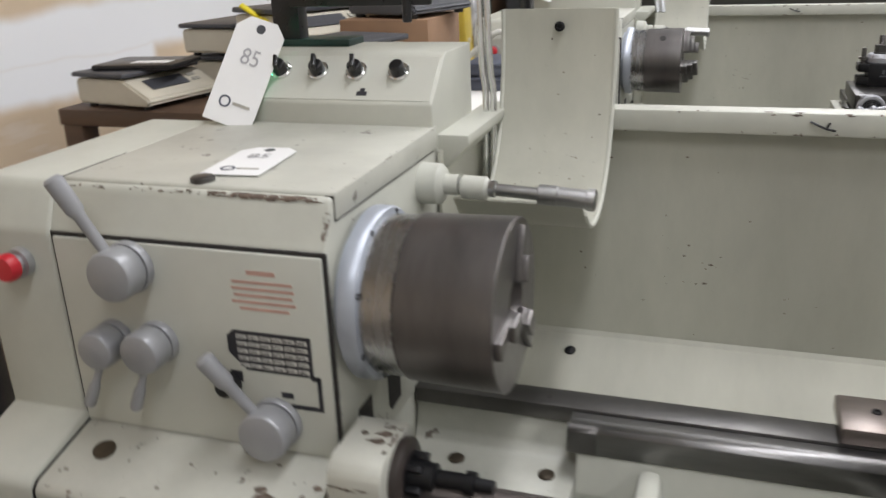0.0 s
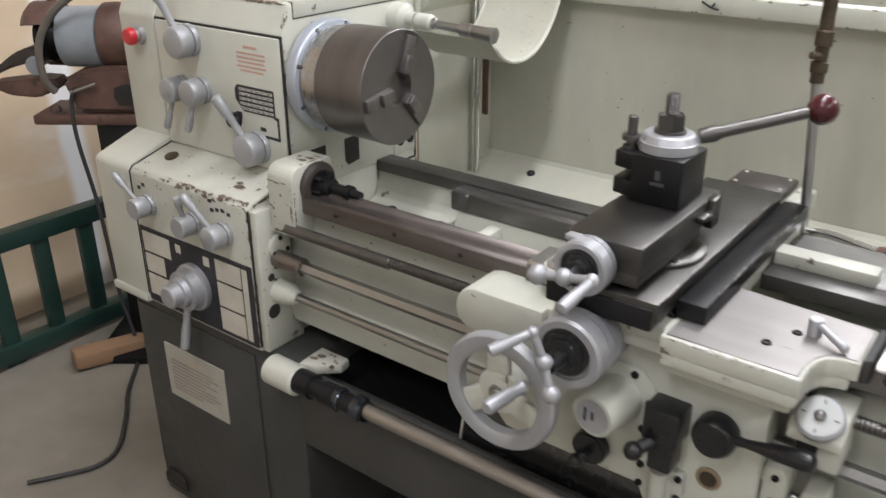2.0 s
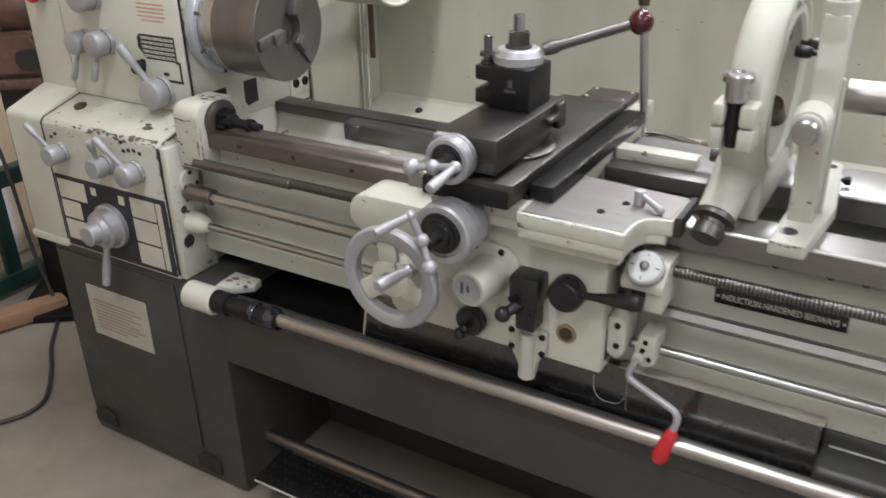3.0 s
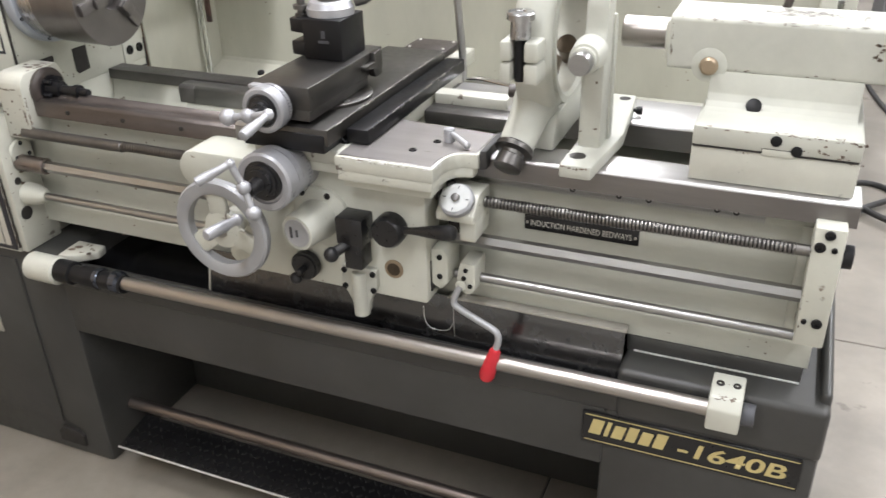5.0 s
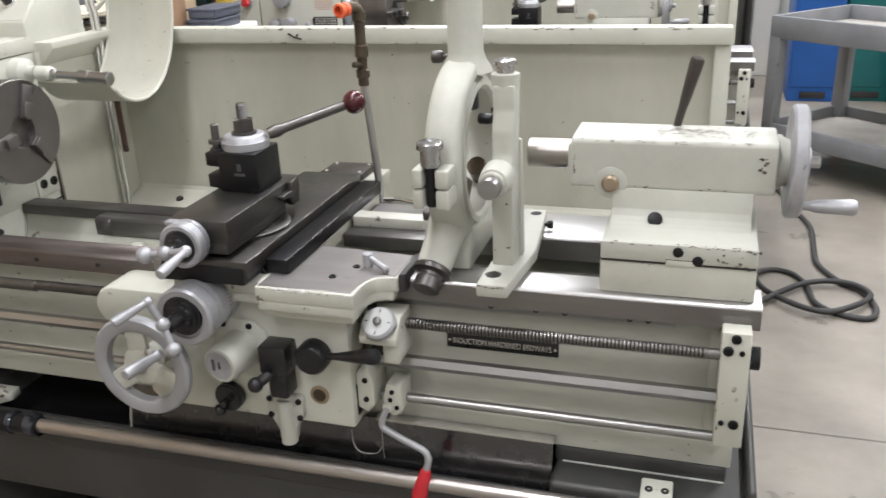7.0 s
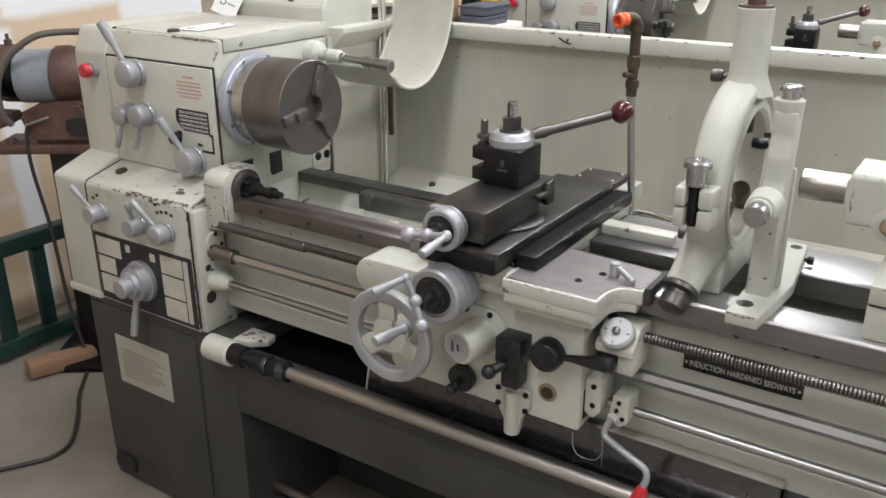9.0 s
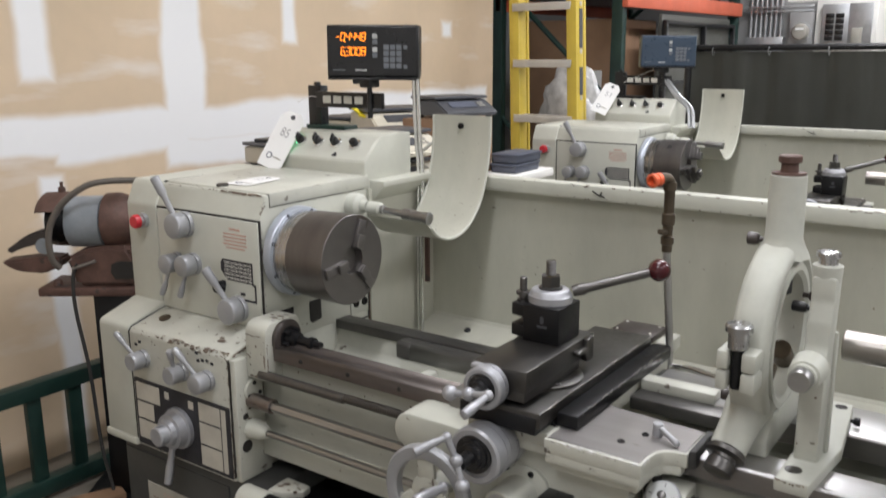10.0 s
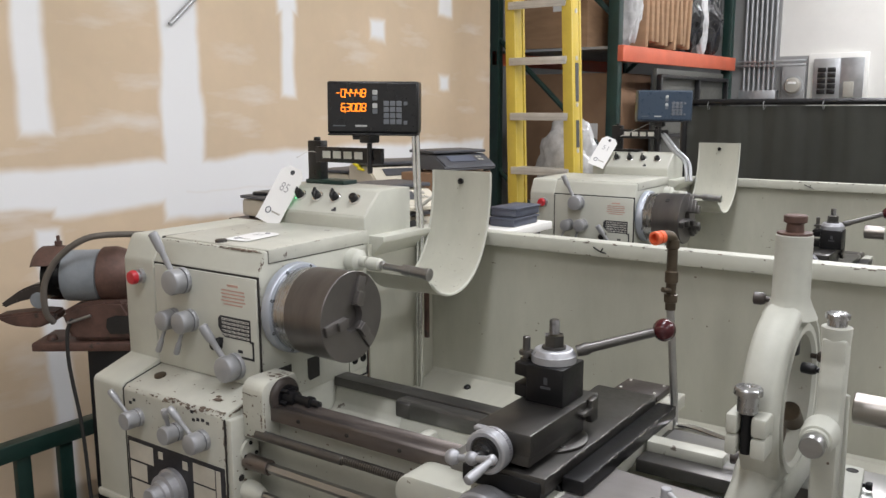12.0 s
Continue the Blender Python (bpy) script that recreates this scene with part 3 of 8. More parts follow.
    prism(bm, [(0.205, 0.66), (0.205, 0.925), (0.106, 0.913), (0.085, 0.86), (0.08, 0.66)], "yz", 0.27, 1.728, 0.002)
    part("rear_wall", bm, CREAM, bed)
    bm = B()
    prism(bm, [(0.205, 0.66), (0.205, 0.934), (0.160, 0.934), (0.153, 0.89), (0.142, 0.875), (0.125, 0.871), (0.03, 0.869), (0.025, 0.66)], "yz", 0.0, 0.269, 0.004)
    gw = part("gap_wall", bm, CREAM_WORN, bed, "cream seat of the gap")
    for px, py in ((0.083, 0.105), (0.226, 0.099)):
        bm = B()
        rev(bm, (px, py, 0.868), (0, 0, 1), [(0, 0.0125), (0.006, 0.0125), (0.008, 0.010), (0.008, 0)], 18)
        part("plug", bm, BRASS, gw, "brown plug")
    for rx in (0.36, 0.66, 0.98, 1.30, 1.69):
        bm = B()
        box(bm, (rx, -0.1, 0.72), (rx + 0.035, 0.1, 0.91), 0.012)
        part("cross_rib", bm, CREAM, bed)
    bm = B()
    box(bm, (0.0, -0.1, 0.70), (1.72, 0.1, 0.74), 0.004)
    part("bed_floor", bm, CREAM_WORN, bed)
    # inner foot coloured black for the shaded gap below the bed
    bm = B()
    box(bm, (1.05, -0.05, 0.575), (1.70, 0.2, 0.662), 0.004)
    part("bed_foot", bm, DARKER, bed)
    bm = B()
    box(bm, (1.405, -0.1575, 0.646), (1.706, 0.2, 0.6805), 0.005)
    part("bed_foot", bm, DARK, bed, "dark grey bed foot")
    bm = B()
    box(bm, (1.42, -0.1605, 0.6485), (1.704, -0.1570, 0.6515), 0.0012)
    part("worn_edge", bm, CHIP_PALE, bed, "bright worn edge along the foot")
    bm = B()
    prism(bm, [(-0.170, 0.952), (-0.170, 0.985), (-0.165, 0.990), (-0.144, 0.990), (-0.130, 1.001), (-0.118, 0.993), (-0.106, 0.988), (-0.10, 0.955)], "yz", 0.055, 0.62, 0.0008, 1)
    part("front_way", bm, WAY_BROWN, bed, "oily brown front way")
    bm = B()
    prism(bm, [(-0.178, 0.963), (-0.178, 0.999), (-0.174, 1.003), (-0.106, 1.003), (-0.101, 0.999), (-0.10, 0.963)], "yz", 0.62, 1.735, 0.0008, 1)
    part("front_way", bm, WAY_TOP, bed, "bright ground front way")
    bm = B()
    prism(bm, [(0.104, 0.914), (0.104, 0.951), (0.110, 0.957), (0.128, 0.959), (0.152, 0.955), (0.152, 0.914)], "yz", 0.256, 0.75, 0.001, 1)
    rw = part("rear_way", bm, REAR_BAR, bed, "dark oily rear way")
    bm = B()
    prism(bm, [(0.1030, 0.915), (0.1030, 0.9505), (0.1085, 0.9565), (0.114, 0.9585), (0.114, 0.915)], "yz", 0.255, 0.298, 0.0006, 1)
    part("gap_piece", bm, STEEL_DARK, rw, "dark end of the removable gap piece")
    bm = B()
    box(bm, (0.0, 0.153, 0.934), (0.75, 0.205, 0.960), 0.002)
    part("rear_ledge", bm, STEEL_DARK, bed, "dark steel ledge behind the gap")
    bm = B()
    prism(bm, [(0.066, 0.955), (0.066, 0.999), (0.070, 1.003), (0.200, 1.003), (0.205, 0.998), (0.205, 0.925)], "yz", 0.95, 1.735, 0.0006, 1)
    part("rear_way", bm, WAY_TOP, bed, "bright ground rear way")
    bm = B()
    box(bm, (0.951, 0.0640, 0.9560), (1.7345, 0.0665, 0.9975), 0.0003, 1)
    part("way_face", bm, WAY_FACE, bed, "oily brown face of the rear way")
    bm = B()
    box(bm, (0.62, -0.1795, 0.9635), (1.7345, -0.1775, 0.9975), 0.0003, 1)
    part("way_face", bm, WAY_FACE, bed, "oily brown face of the front way")
    # feed rack
    bm = B()
    box(bm, (0.45, -0.158, 0.947), (1.605, -0.142, 0.960), 0.001)
    part("feed_rack", bm, STEEL, bed)
    bm = B()
    for k in range(110):
        tx = 1.10 + k * 0.0046
        prism(bm, [(tx, 0.948), (tx + 0.0036, 0.948), (tx + 0.0026, 0.941), (tx + 0.001, 0.941)], "xz", -0.158, -0.146)
    tagged(part("rack_teeth", bm, STEEL, bed), kind="stuff")
    for hx in (0.18, 0.33, 0.48, 1.29, 1.37, 1.42, 1.53, 1.56):
        bm = B()
        bolt_head(bm, (hx, -0.170, 0.970) if hx < 1 else (hx, -0.157, 0.953), (0, -1, 0), 0.005, 0.002)
        part("screw", bm, HOLE, bed)
    # plate on the bed
    bm = B()
    box(bm, (1.202, -0.1465, 0.857), (1.408, -0.1415, 0.887), 0.001, 1)
    pl = part("bed_plate", bm, BLACK, bed, "black plate with white capitals")
    lettering("plate_letters", "INDUCTION HARDENED BEDWAYS", pose(1.305, -0.1468, 0.872, 90, 0, 0), 0.0115, LABEL_WHITE, pl, width=0.182, bold=0.008)
    for sx in (1.2075, 1.4025):
        bm = B()
        bolt_head(bm, (sx, -0.1463, 0.872), (0, -1, 0), 0.0026, 0.001)
        part("screw", bm, LABEL_WHITE, pl)
    # shafts along the front
    bm = B()
    cyl(bm, (0.06, -0.19, 0.919), (0.335, -0.19, 0.919), 0.0120)
    n, pitch, seg = int((1.662 - 0.335) / 0.00635), 0.00635, 14
    ls = part("lead_screw", bm, STEEL_DARK, L, "long steel lead screw")
    bm = B()
    prof = []
    for k in range(n):
        s = k * pitch
        prof += [(s, 0.0078), (s + 0.0016, 0.0078), (s + 0.0026, 0.0108), (s + 0.0051, 0.0108), (s + 0.0061, 0.0078)]
    rev(bm, (0.335, -0.19, 0.921), (1, 0, 0), prof + [(n * pitch, 0.0095), (1.345, 0.0095)], seg)
    part("thread", bm, THREAD, ls)
    # near-black core fills the grooves between the crests
    bm = B()
    cyl(bm, (0.3355, -0.19, 0.921), (1.655, -0.19, 0.921), 0.0088, seg=16)
    part("thread_root", bm, THREAD_ROOT, ls, "dark thread root")
    bm = B()
    rev(bm, (0.06, -0.19, 0.842), (1, 0, 0), [(0, 0.0128), (1.62, 0.0128)], 6)
    part("feed_rod", bm, ROD, L, "six-sided steel feed rod")
    bm = B()
    cyl(bm, (0.02, -0.19, 0.842), (0.10, -0.19, 0.842), 0.019, seg=20)
    part("shear_coupling", bm, STEEL_BROWN, L)
    bm = B()
    cyl(bm, (0.06, -0.19, 0.765), (1.68, -0.19, 0.765), 0.0088)
    part("control_shaft", bm, ROD, L, "thin control shaft")
    bm = B()
    rev(bm, (0.016, -0.19, 0.765), (1, 0, 0), [(0, 0.026), (0.03, 0.024), (0.05, 0.018), (0.06, 0.012)], 20)
    part("shaft_boss", bm, CREAM, L)
    # end bracket
    bm = B()
    box(bm, (1.677, -0.213, 0.762), (1.722, -0.142, 0.973), 0.003)
    eb = part("end_bracket", bm, CREAM, L, "cream bearing bracket at the bed end")
    for hx, hz, hr in ((1.699, 0.963, 0.0080), (1.688, 0.941, 0.0085), (1.709, 0.939, 0.0045), (1.706, 0.807, 0.0085), (1.687, 0.808, 0.0045)):
        bm = B()
        bolt_head(bm, (hx, -0.213, hz), (0, -1, 0), hr, 0.003)
        part("screw", bm, OXIDE, eb)
    bm = B()
    cyl(bm, (1.72, -0.187, 0.919), (1.738, -0.187, 0.919), 0.019, seg=20)
    part("nut", bm, OXIDE, eb)
    # foot-rest rod along the tray
    bm = B()
    cyl(bm, (0.30, -0.252, 0.617), (1.60, -0.252, 0.630), 0.0150, seg=24)
    rod = part("front_rail", bm, RAIL, L, "bare steel rail along the tray")
    bm = B()
    rev(bm, (0.125, -0.252, 0.614), (1, 0, 0), [(0, 0.027), (0.045, 0.027), (0.048, 0.021), (0.075, 0.021), (0.077, 0.025), (0.12, 0.025), (0.122, 0.021), (0.19, 0.021)], 20)
    part("rubber_sleeve", bm, OXIDE, rod, "black oily sleeve")
    bm = B()
    rev(bm, (0.236, -0.252, 0.616), (1, 0, 0), [(0, 0.02), (0.004, 0.0245), (0.014, 0.0245), (0.017, 0.022)], 20)
    part("plated_collar", bm, DARK_CHROME, rod, "dark plated collar")
    bm = B()
    rev(bm, (0.284, -0.252, 0.617), (1, 0, 0), [(0, 0.02), (0.004, 0.0255), (0.020, 0.0255), (0.026, 0.018)], 20)
    part("plated_collar", bm, DARK_CHROME, rod, "dark plated collar")
    bm = B()
    rev(bm, (0.040, -0.252, 0.611), (1, 0, 0), [(0, 0.02), (0.006, 0.033), (0.085, 0.033), (0.089, 0.029)], 22)
    elb = part("elbow", bm, CREAM_WORN, rod, "chipped white elbow")
    bm = B()
    prism(bm, [(0.11, -0.235), (0.105, -0.16), (0.185, -0.16), (0.19, -0.19), (0.15, -0.225)], "xy", 0.622, 0.642, 0.004)
    part("elbow_stub", bm, CREAM_WORN, rod)
    bm = B()
    spots(bm, (0.145, -0.19, 0.642), (0.035, 0, 0), (0, 0.025, 0), 16, 0.008, 60)
    spots(bm, (1.593, -0.238, 0.6730), (0.018, 0, 0), (0, 0.020, 0.0009), 5, 0.002, 61)
    chips(bm, (1.568, -0.270, 0.671), (1.618, -0.270, 0.671), (0, 1, 0.04), (0, -0.62, -0.79), 0.004, 4, 0.012, 0.004, 62)
    worn(bm, rod, CHIP)
    bm = B()
    prism(bm, [(-0.285, 0.609), (-0.285, 0.652), (-0.270, 0.671), (-0.205, 0.674), (-0.205, 0.650), (-0.226, 0.646), (-0.226, 0.607)], "yz", 1.566, 1.620, 0.004)
    rb = part("rail_bracket", bm, PANEL, rod, "cream rail bracket")
    for hx in (1.58, 1.607):
        bm = B()
        bolt_head(bm, (hx, -0.236, 0.6725), (0, 0.0, 1), 0.007, 0.002)
        part("screw", bm, HOLE, rod)
    bm = B()
    cyl(bm, (1.620, -0.252, 0.632), (1.641, -0.252, 0.632), 0.02)
    part("end_stub", bm, SCALE_GREY, rod)
    # name plate: brand drawn as plain shapes
    bm = B()
    box(bm, (1.35, -0.2302, 0.474), (1.732, -0.2245, 0.544), 0.001, 1)
    npl = part("name_plate", bm, BLACK, L, "black and gold model plate")
    bm = B()
    for z0 in (0.479, 0.5375):
        box(bm, (1.355, -0.2308, z0), (1.727, -0.2300, z0 + 0.0018), 0)
    part("gold_line", bm, GOLD, npl)
    y0, y1, zb, zt = -0.2310, -0.2300, 0.496, 0.530
    for k, (sx, w) in enumerate(((1.366, 0.022), (1.394, 0.008), (1.408, 0.020), (1.434, 0.018), (1.458, 0.020), (1.484, 0.020))):
        bm = B()
        zk = zt - 0.004 if k in (2, 4) else zt
        prism(bm, [(sx - 0.004, zb), (sx + w - 0.004, zb), (sx + w + 0.004, zk), (sx + 0.004, zk)], "xz", y0, y1)
        part("brand_mark", bm, GOLD, npl, "plain gold brand shape")
    lettering("model_letters", "-1640B", pose(1.617, -0.2308, 0.5105, 90, 0, 0), 0.033, GOLD, npl, width=0.185, bold=0.022, lean=0.15)
    # headstock
    bm = B()
    prism(bm, [(-0.112, 0.95), (-0.112, 1.284), (-0.108, 1.292), (-0.0895, 1.337), (-0.0835, 1.3435), (0.30, 1.3435), (0.30, 0.95)], "yz", -0.415, 0.0, 0.004)
    box(bm, (-0.41, -0.02, 0.60), (-0.002, 0.30, 0.955), 0.006)
    hs = part("headstock", bm, CREAM, L, "cream headstock with chipped edges")
    bm = B()
    prism(bm, [(-0.0755, 1.3135), (-0.0755, 1.3455), (-0.072, 1.3485), (0.305, 1.3505), (0.305, 1.3135)], "yz", -0.403, 0.002, 0.002)
    part("top_cover", bm, CREAM_WORN, hs, "cream lid with paint worn at the rim")
    bm = B()
    box(bm, (-0.02, -0.0765, 1.3118), (0.0008, 0.29, 1.3134), 0)
    box(bm, (-0.01, -0.0772, 1.3118), (0.0008, -0.0756, 1.3445), 0)
    part("lid_seam", bm, HOLE, hs)
    bm = B()
    box(bm, (-0.4045, -0.1140, 1.0), (-0.4030, -0.10, 1.284), 0)
    box(bm, (-0.4050, -0.082, 1.344), (-0.4036, 0.06, 1.3488), 0)
    part("cover_seam", bm, HOLE, hs)
    bm = B()
    box(bm, (-0.404, -0.1142, 0.996), (0.0035, -0.111, 1.284), 0.001, 1)
    part("door_gasket", bm, HOLE, hs)
    bm = B()
    box(bm, (-0.399, -0.1195, 1.000), (-0.002, -0.113, 1.279), 0.003)
    door = part("front_door", bm, PANEL, hs, "cream control panel door")
    # levers on the door
    knob_lever(door, -0.277, 1.247, -0.1195, 0.034, (-0.335, -0.165, 1.375), 0.012)
    knob_lever(door, -0.322, 1.138, -0.1195, 0.027, (-0.362, -0.15, 1.045), 0.008)
    knob_lever(door, -0.252, 1.142, -0.1195, 0.029, (-0.285, -0.15, 1.05), 0.008)
    knob_lever(door, -0.085, 1.045, -0.1195, 0.034, (-0.155, -0.165, 1.152), 0.012)
    bm = B()
    rev(bm, (-0.15, -0.1195, 1.093), (0, -1, 0), [(0, 0.017), (0.012, 0.016), (0.02, 0.012), (0.022, 0)], 16)
    part("black_knob", bm, BLACK, door)
    # speed chart: dark cells with a dark diagram line
    bm = B()
    prism(bm, [(-0.146, 1.163), (-0.136, 1.172), (-0.026, 1.172), (-0.026, 1.116), (-0.122, 1.116), (-0.146, 1.14)], "xz", -0.1203, -0.119)
    ch = part("speed_chart", bm, INK, door, "black and cream speed chart")
    for r in range(5):
        for c in range(6):
            bm = B()
            box(bm, (-0.132 + c * 0.0172, -0.1209, 1.161 - r * 0.0102), (-0.1175 + c * 0.0172, -0.1200, 1.1665 - r * 0.0102), 0)
            part("chart_cell", bm, LABEL_WHITE, ch)
    bm = B()
    for r in range(5):
        for c in range(6):
            for q in range(3):
                box(bm, (-0.1305 + c * 0.0172 + q * 0.0038, -0.1212, 1.1620 - r * 0.0102), (-0.1283 + c * 0.0172 + q * 0.0038, -0.1208, 1.1655 - r * 0.0102), 0)
    tagged(part("chart_print", bm, INK, ch), kind="stuff")
    for lo, hi in (((-0.022, 1.07), (-0.016, 1.118)), ((-0.062, 1.068), (-0.016, 1.074)), ((-0.03, 1.112), (-0.016, 1.118)), ((-0.147, 1.098), (-0.13, 1.113)), ((-0.075, 1.082), (-0.058, 1.09))):
        bm = B()
        box(bm, (lo[0], -0.1203, lo[1]), (hi[0], -0.119, hi[1]), 0)
        part("chart_line", bm, INK, door)
    for k, (w, zz) in enumerate(((0.04, 1.262), (0.085, 1.250), (0.088, 1.241), (0.082, 1.232), (0.09, 1.223), (0.07, 1.214))):
        bm = B()
        box(bm, (-0.086 - w / 2, -0.1201, zz - 0.012), (-0.086 + w / 2, -0.119, -0.012 + zz + (0.006 if k == 0 else 0.004)), 0)
        part("faded_print", bm, INK_RED, door)
    # gear cover at the left end
    bm = B()
    prism(bm, [(-0.118, 1.0), (-0.118, 1.282), (-0.113, 1.292), (-0.0925, 1.338), (-0.0835, 1.3475), (0.30, 1.3485), (0.30, 1.0)], "yz", -0.535, -0.405, 0.012, 3)
    prism(bm, [(-0.240, 0.64), (-0.240, 0.962), (-0.232, 0.972), (-0.113, 1.012), (0.30, 1.012), (0.30, 0.64)], "yz", -0.535, -0.402, 0.006)
    box(bm, (-0.542, -0.247, 0.622), (-0.398, 0.305, 0.645), 0.008)
    gc = part("gear_cover", bm, CREAM, L, "cream end gear cover")
    bm = B()
    rev(bm, (-0.458, -0.118, 1.238), (0, -1, 0), [(0, 0.021), (0.012, 0.021), (0.013, 0.014), (0.02, 0.014)], 22)
    sw = part("button_collar", bm, GALV, gc, "bare steel button collar")
    bm = B()
    rev(bm, (-0.458, -0.138, 1.238), (0, -1, 0), [(0, 0.014), (0.002, 0.0195), (0.012, 0.0195), (0.017, 0.0165), (0.0185, 0)], 22)
    part("stop_button", bm, RED, gc, "red stop button")
    # quick-change gearbox
    bm = B()
    prism(bm, [(-0.238, 0.628), (-0.238, 0.958), (-0.228, 0.968), (-0.112, 0.999), (-0.02, 0.999), (-0.02, 0.628)], "yz", -0.400, 0.0, 0.004)
    gb = part("gearbox", bm, CREAM_WORN, L, "chipped cream feed gearbox")
    bm = B()
    prism(bm, [(-0.234, 0.630), (-0.234, 0.955), (-0.145, 0.955), (-0.145, 0.80), (-0.128, 0.70), (-0.128, 0.63)], "yz", 0.0, 0.018, 0.003)
    part("gearbox_end", bm, CREAM_WORN, gb)
    bm = B()
    box(bm, (-0.0015, -0.2392, 0.64), (0.0004, -0.2345, 0.956), 0)
    part("seam_line", bm, HOLE, gb)
    bm = B()
    prism(bm, [(-0.2384, 0.64), (-0.2384, 0.9585), (-0.2282, 0.9688), (-0.112, 0.9998), (-0.112, 0.99), (-0.22, 0.95), (-0.22, 0.64)], "yz", -0.4016, -0.4007)
    part("seam_line", bm, HOLE, gb)
    for cy, cz, rr in ((-0.182, 0.866, 0.028), (-0.208, 0.802, 0.009), (-0.208, 0.722, 0.0165)):
        bm = B()
        if rr > 0.02:
            cyl(bm, (0.016, cy, cz), (0.026, cy, cz), rr)
            part("round_cap", bm, CREAM, gb)
            for ang in (90, 210, 330):
                bm = B()
                bolt_head(bm, (0.026, cy + 0.02 * math.cos(radians(ang)), cz + 0.02 * math.sin(radians(ang))), (1, 0, 0), 0.005, 0.002)
                part("screw", bm, OXIDE, gb)
        else:
            cyl(bm, (0.014, cy, cz), (0.0195, cy, cz), rr)
            part("open_hole", bm, HOLE, gb)
    bm = B()
    rev(bm, (-0.337, -0.165, 0.985), (0.05, -0.25, 1), [(0, 0.016), (0.004, 0.016), (0.005, 0.012), (0.005, 0)], 16)
    part("oil_plug", bm, BRASS, gb)
    # index plate with cells
    bm = B()
    box(bm, (-0.393, -0.2402, 0.634), (-0.006, -0.237, 0.829), 0.001, 1)
    ip = part("index_plate", bm, INK, gb, "black index plate with cream tables")
    cells = [(-0.384 + 0.0, 0.768, 0.10, 0.05), (-0.384, 0.715, 0.07, 0.047), (-0.384, 0.655, 0.085, 0.054), (-0.124, 0.768, 0.082, 0.05), (-0.124, 0.705, 0.082, 0.058), (-0.124, 0.645, 0.082, 0.055), (-0.038, 0.645, 0.017, 0.173), (-0.262, 0.795, 0.018, 0.02), (-0.165, 0.79, 0.02, 0.022)]
    for cx, cz, w, h in cells:
        bm = B()
        box(bm, (cx, -0.2412, cz), (cx + w, -0.2398, cz + h), 0.0004, 1)
        part("table_cell", bm, LABEL_CREAM, ip)
    bm = B()
    rev(bm, (-0.205, -0.240, 0.727), (0, -1, 0), [(0, 0.056), (0.012, 0.056), (0.014, 0.049), (0.036, 0.047), (0.038, 0.036), (0.05, 0.034), (0.052, 0.027), (0.074, 0.026), (0.077, 0.023), (0.078, 0)], 32)
    rev(bm, (-0.212, -0.262, 0.69), (-0.10, -0.15, -1), [(0, 0.008), (0.05, 0.009), (0.07, 0.011), (0.115, 0.0105), (0.118, 0)], 12)
    part("selector_dial", bm, ALU, gb, "stepped aluminium selector dial")
    knob_lever(gb, -0.338, 0.892, -0.238, 0.024, (-0.405, -0.275, 0.962), 0.0085)
    knob_lever(gb, -0.180, 0.888, -0.238, 0.024, (-0.176, -0.278, 0.958), 0.0085)
    knob_lever(gb, -0.080, 0.888, -0.238, 0.026, (-0.155, -0.278, 0.968), 0.009)
    for k, (sx, sz) in enumerate(((-0.115, 0.932), (-0.098, 0.936), (-0.080, 0.938), (-0.062, 0.934), (-0.355, 0.935), (-0.372, 0.925), (-0.12, 0.952))):
        bm = B()
        box(bm, (sx - 0.005, -0.2388, sz - 0.004), (sx + 0.006, -0.2375, sz + 0.004), 0)
        part("index_mark", bm, INK, gb)
    # drive nose block between gearbox and way
    bm = B()
    prism(bm, [(-0.195, 0.905), (-0.195, 1.015)] + arc(-0.165, 1.02, 0.03, 180, 90, 5) + [(-0.085, 1.05), (-0.07, 1.02), (-0.07, 0.905)], "yz", 0.018, 0.088, 0.006)
    nb = part("stop_block", bm, CREAM_WORN, L, "chipped cream carriage stop block")
    bm = B()
    rev(bm, (0.085, -0.128, 1.004), (1, 0, 0), [(0, 0.03), (0.0185, 0.03), (0.019, 0.02), (0.05, 0.018), (0.052, 0.011), (0.088, 0.011), (0.089, 0.015), (0.101, 0.015), (0.102, 0.009), (0.125, 0.008)], 24)
    part("stop_spindle", bm, OXIDE, nb, "black stop spindle")
    bm = B()
    rev(bm, (0.085, -0.128, 1.004), (1, 0, 0), [(0, 0.045), (0.012, 0.046), (0.0145, 0.044), (0.018, 0.038), (0.018, 0.028)], 32)
    part("stop_disc", bm, COVER_BROWN, nb, "dark rusted stop disc")
    bm = B()
    for ang in (40, 110, 180, 250, 320):
        obox(bm, Matrix.Translation((0.112, -0.128, 1.004)) @ Matrix.Rotation(radians(ang), 4, "X") @ pose(0, 0, 0.024), (0.02, 0.008, 0.010), 0.001)
    part("stop_lug", bm, OXIDE, nb)
    # headstock end face details
    for lo, hi in (((-0.054, 0.988), (-0.010, 1.037)), ((0.050, 0.974), (0.095, 1.036))):
        bm = B()
        prism(bm, [(lo[0] + 0.008, lo[1]), (hi[0], lo[1] + 0.004), (hi[0], hi[1]), (lo[0], hi[1]), (lo[0], lo[1] + 0.01)], "yz", -0.004, 0.0012)
        part("cored_opening", bm, HOLE, hs)
    bm = B()
    box(bm, (-0.002, 0.215, 0.955), (0.004, 0.285, 1.025), 0.002)
    spl = part("side_plate", bm, PANEL, hs)
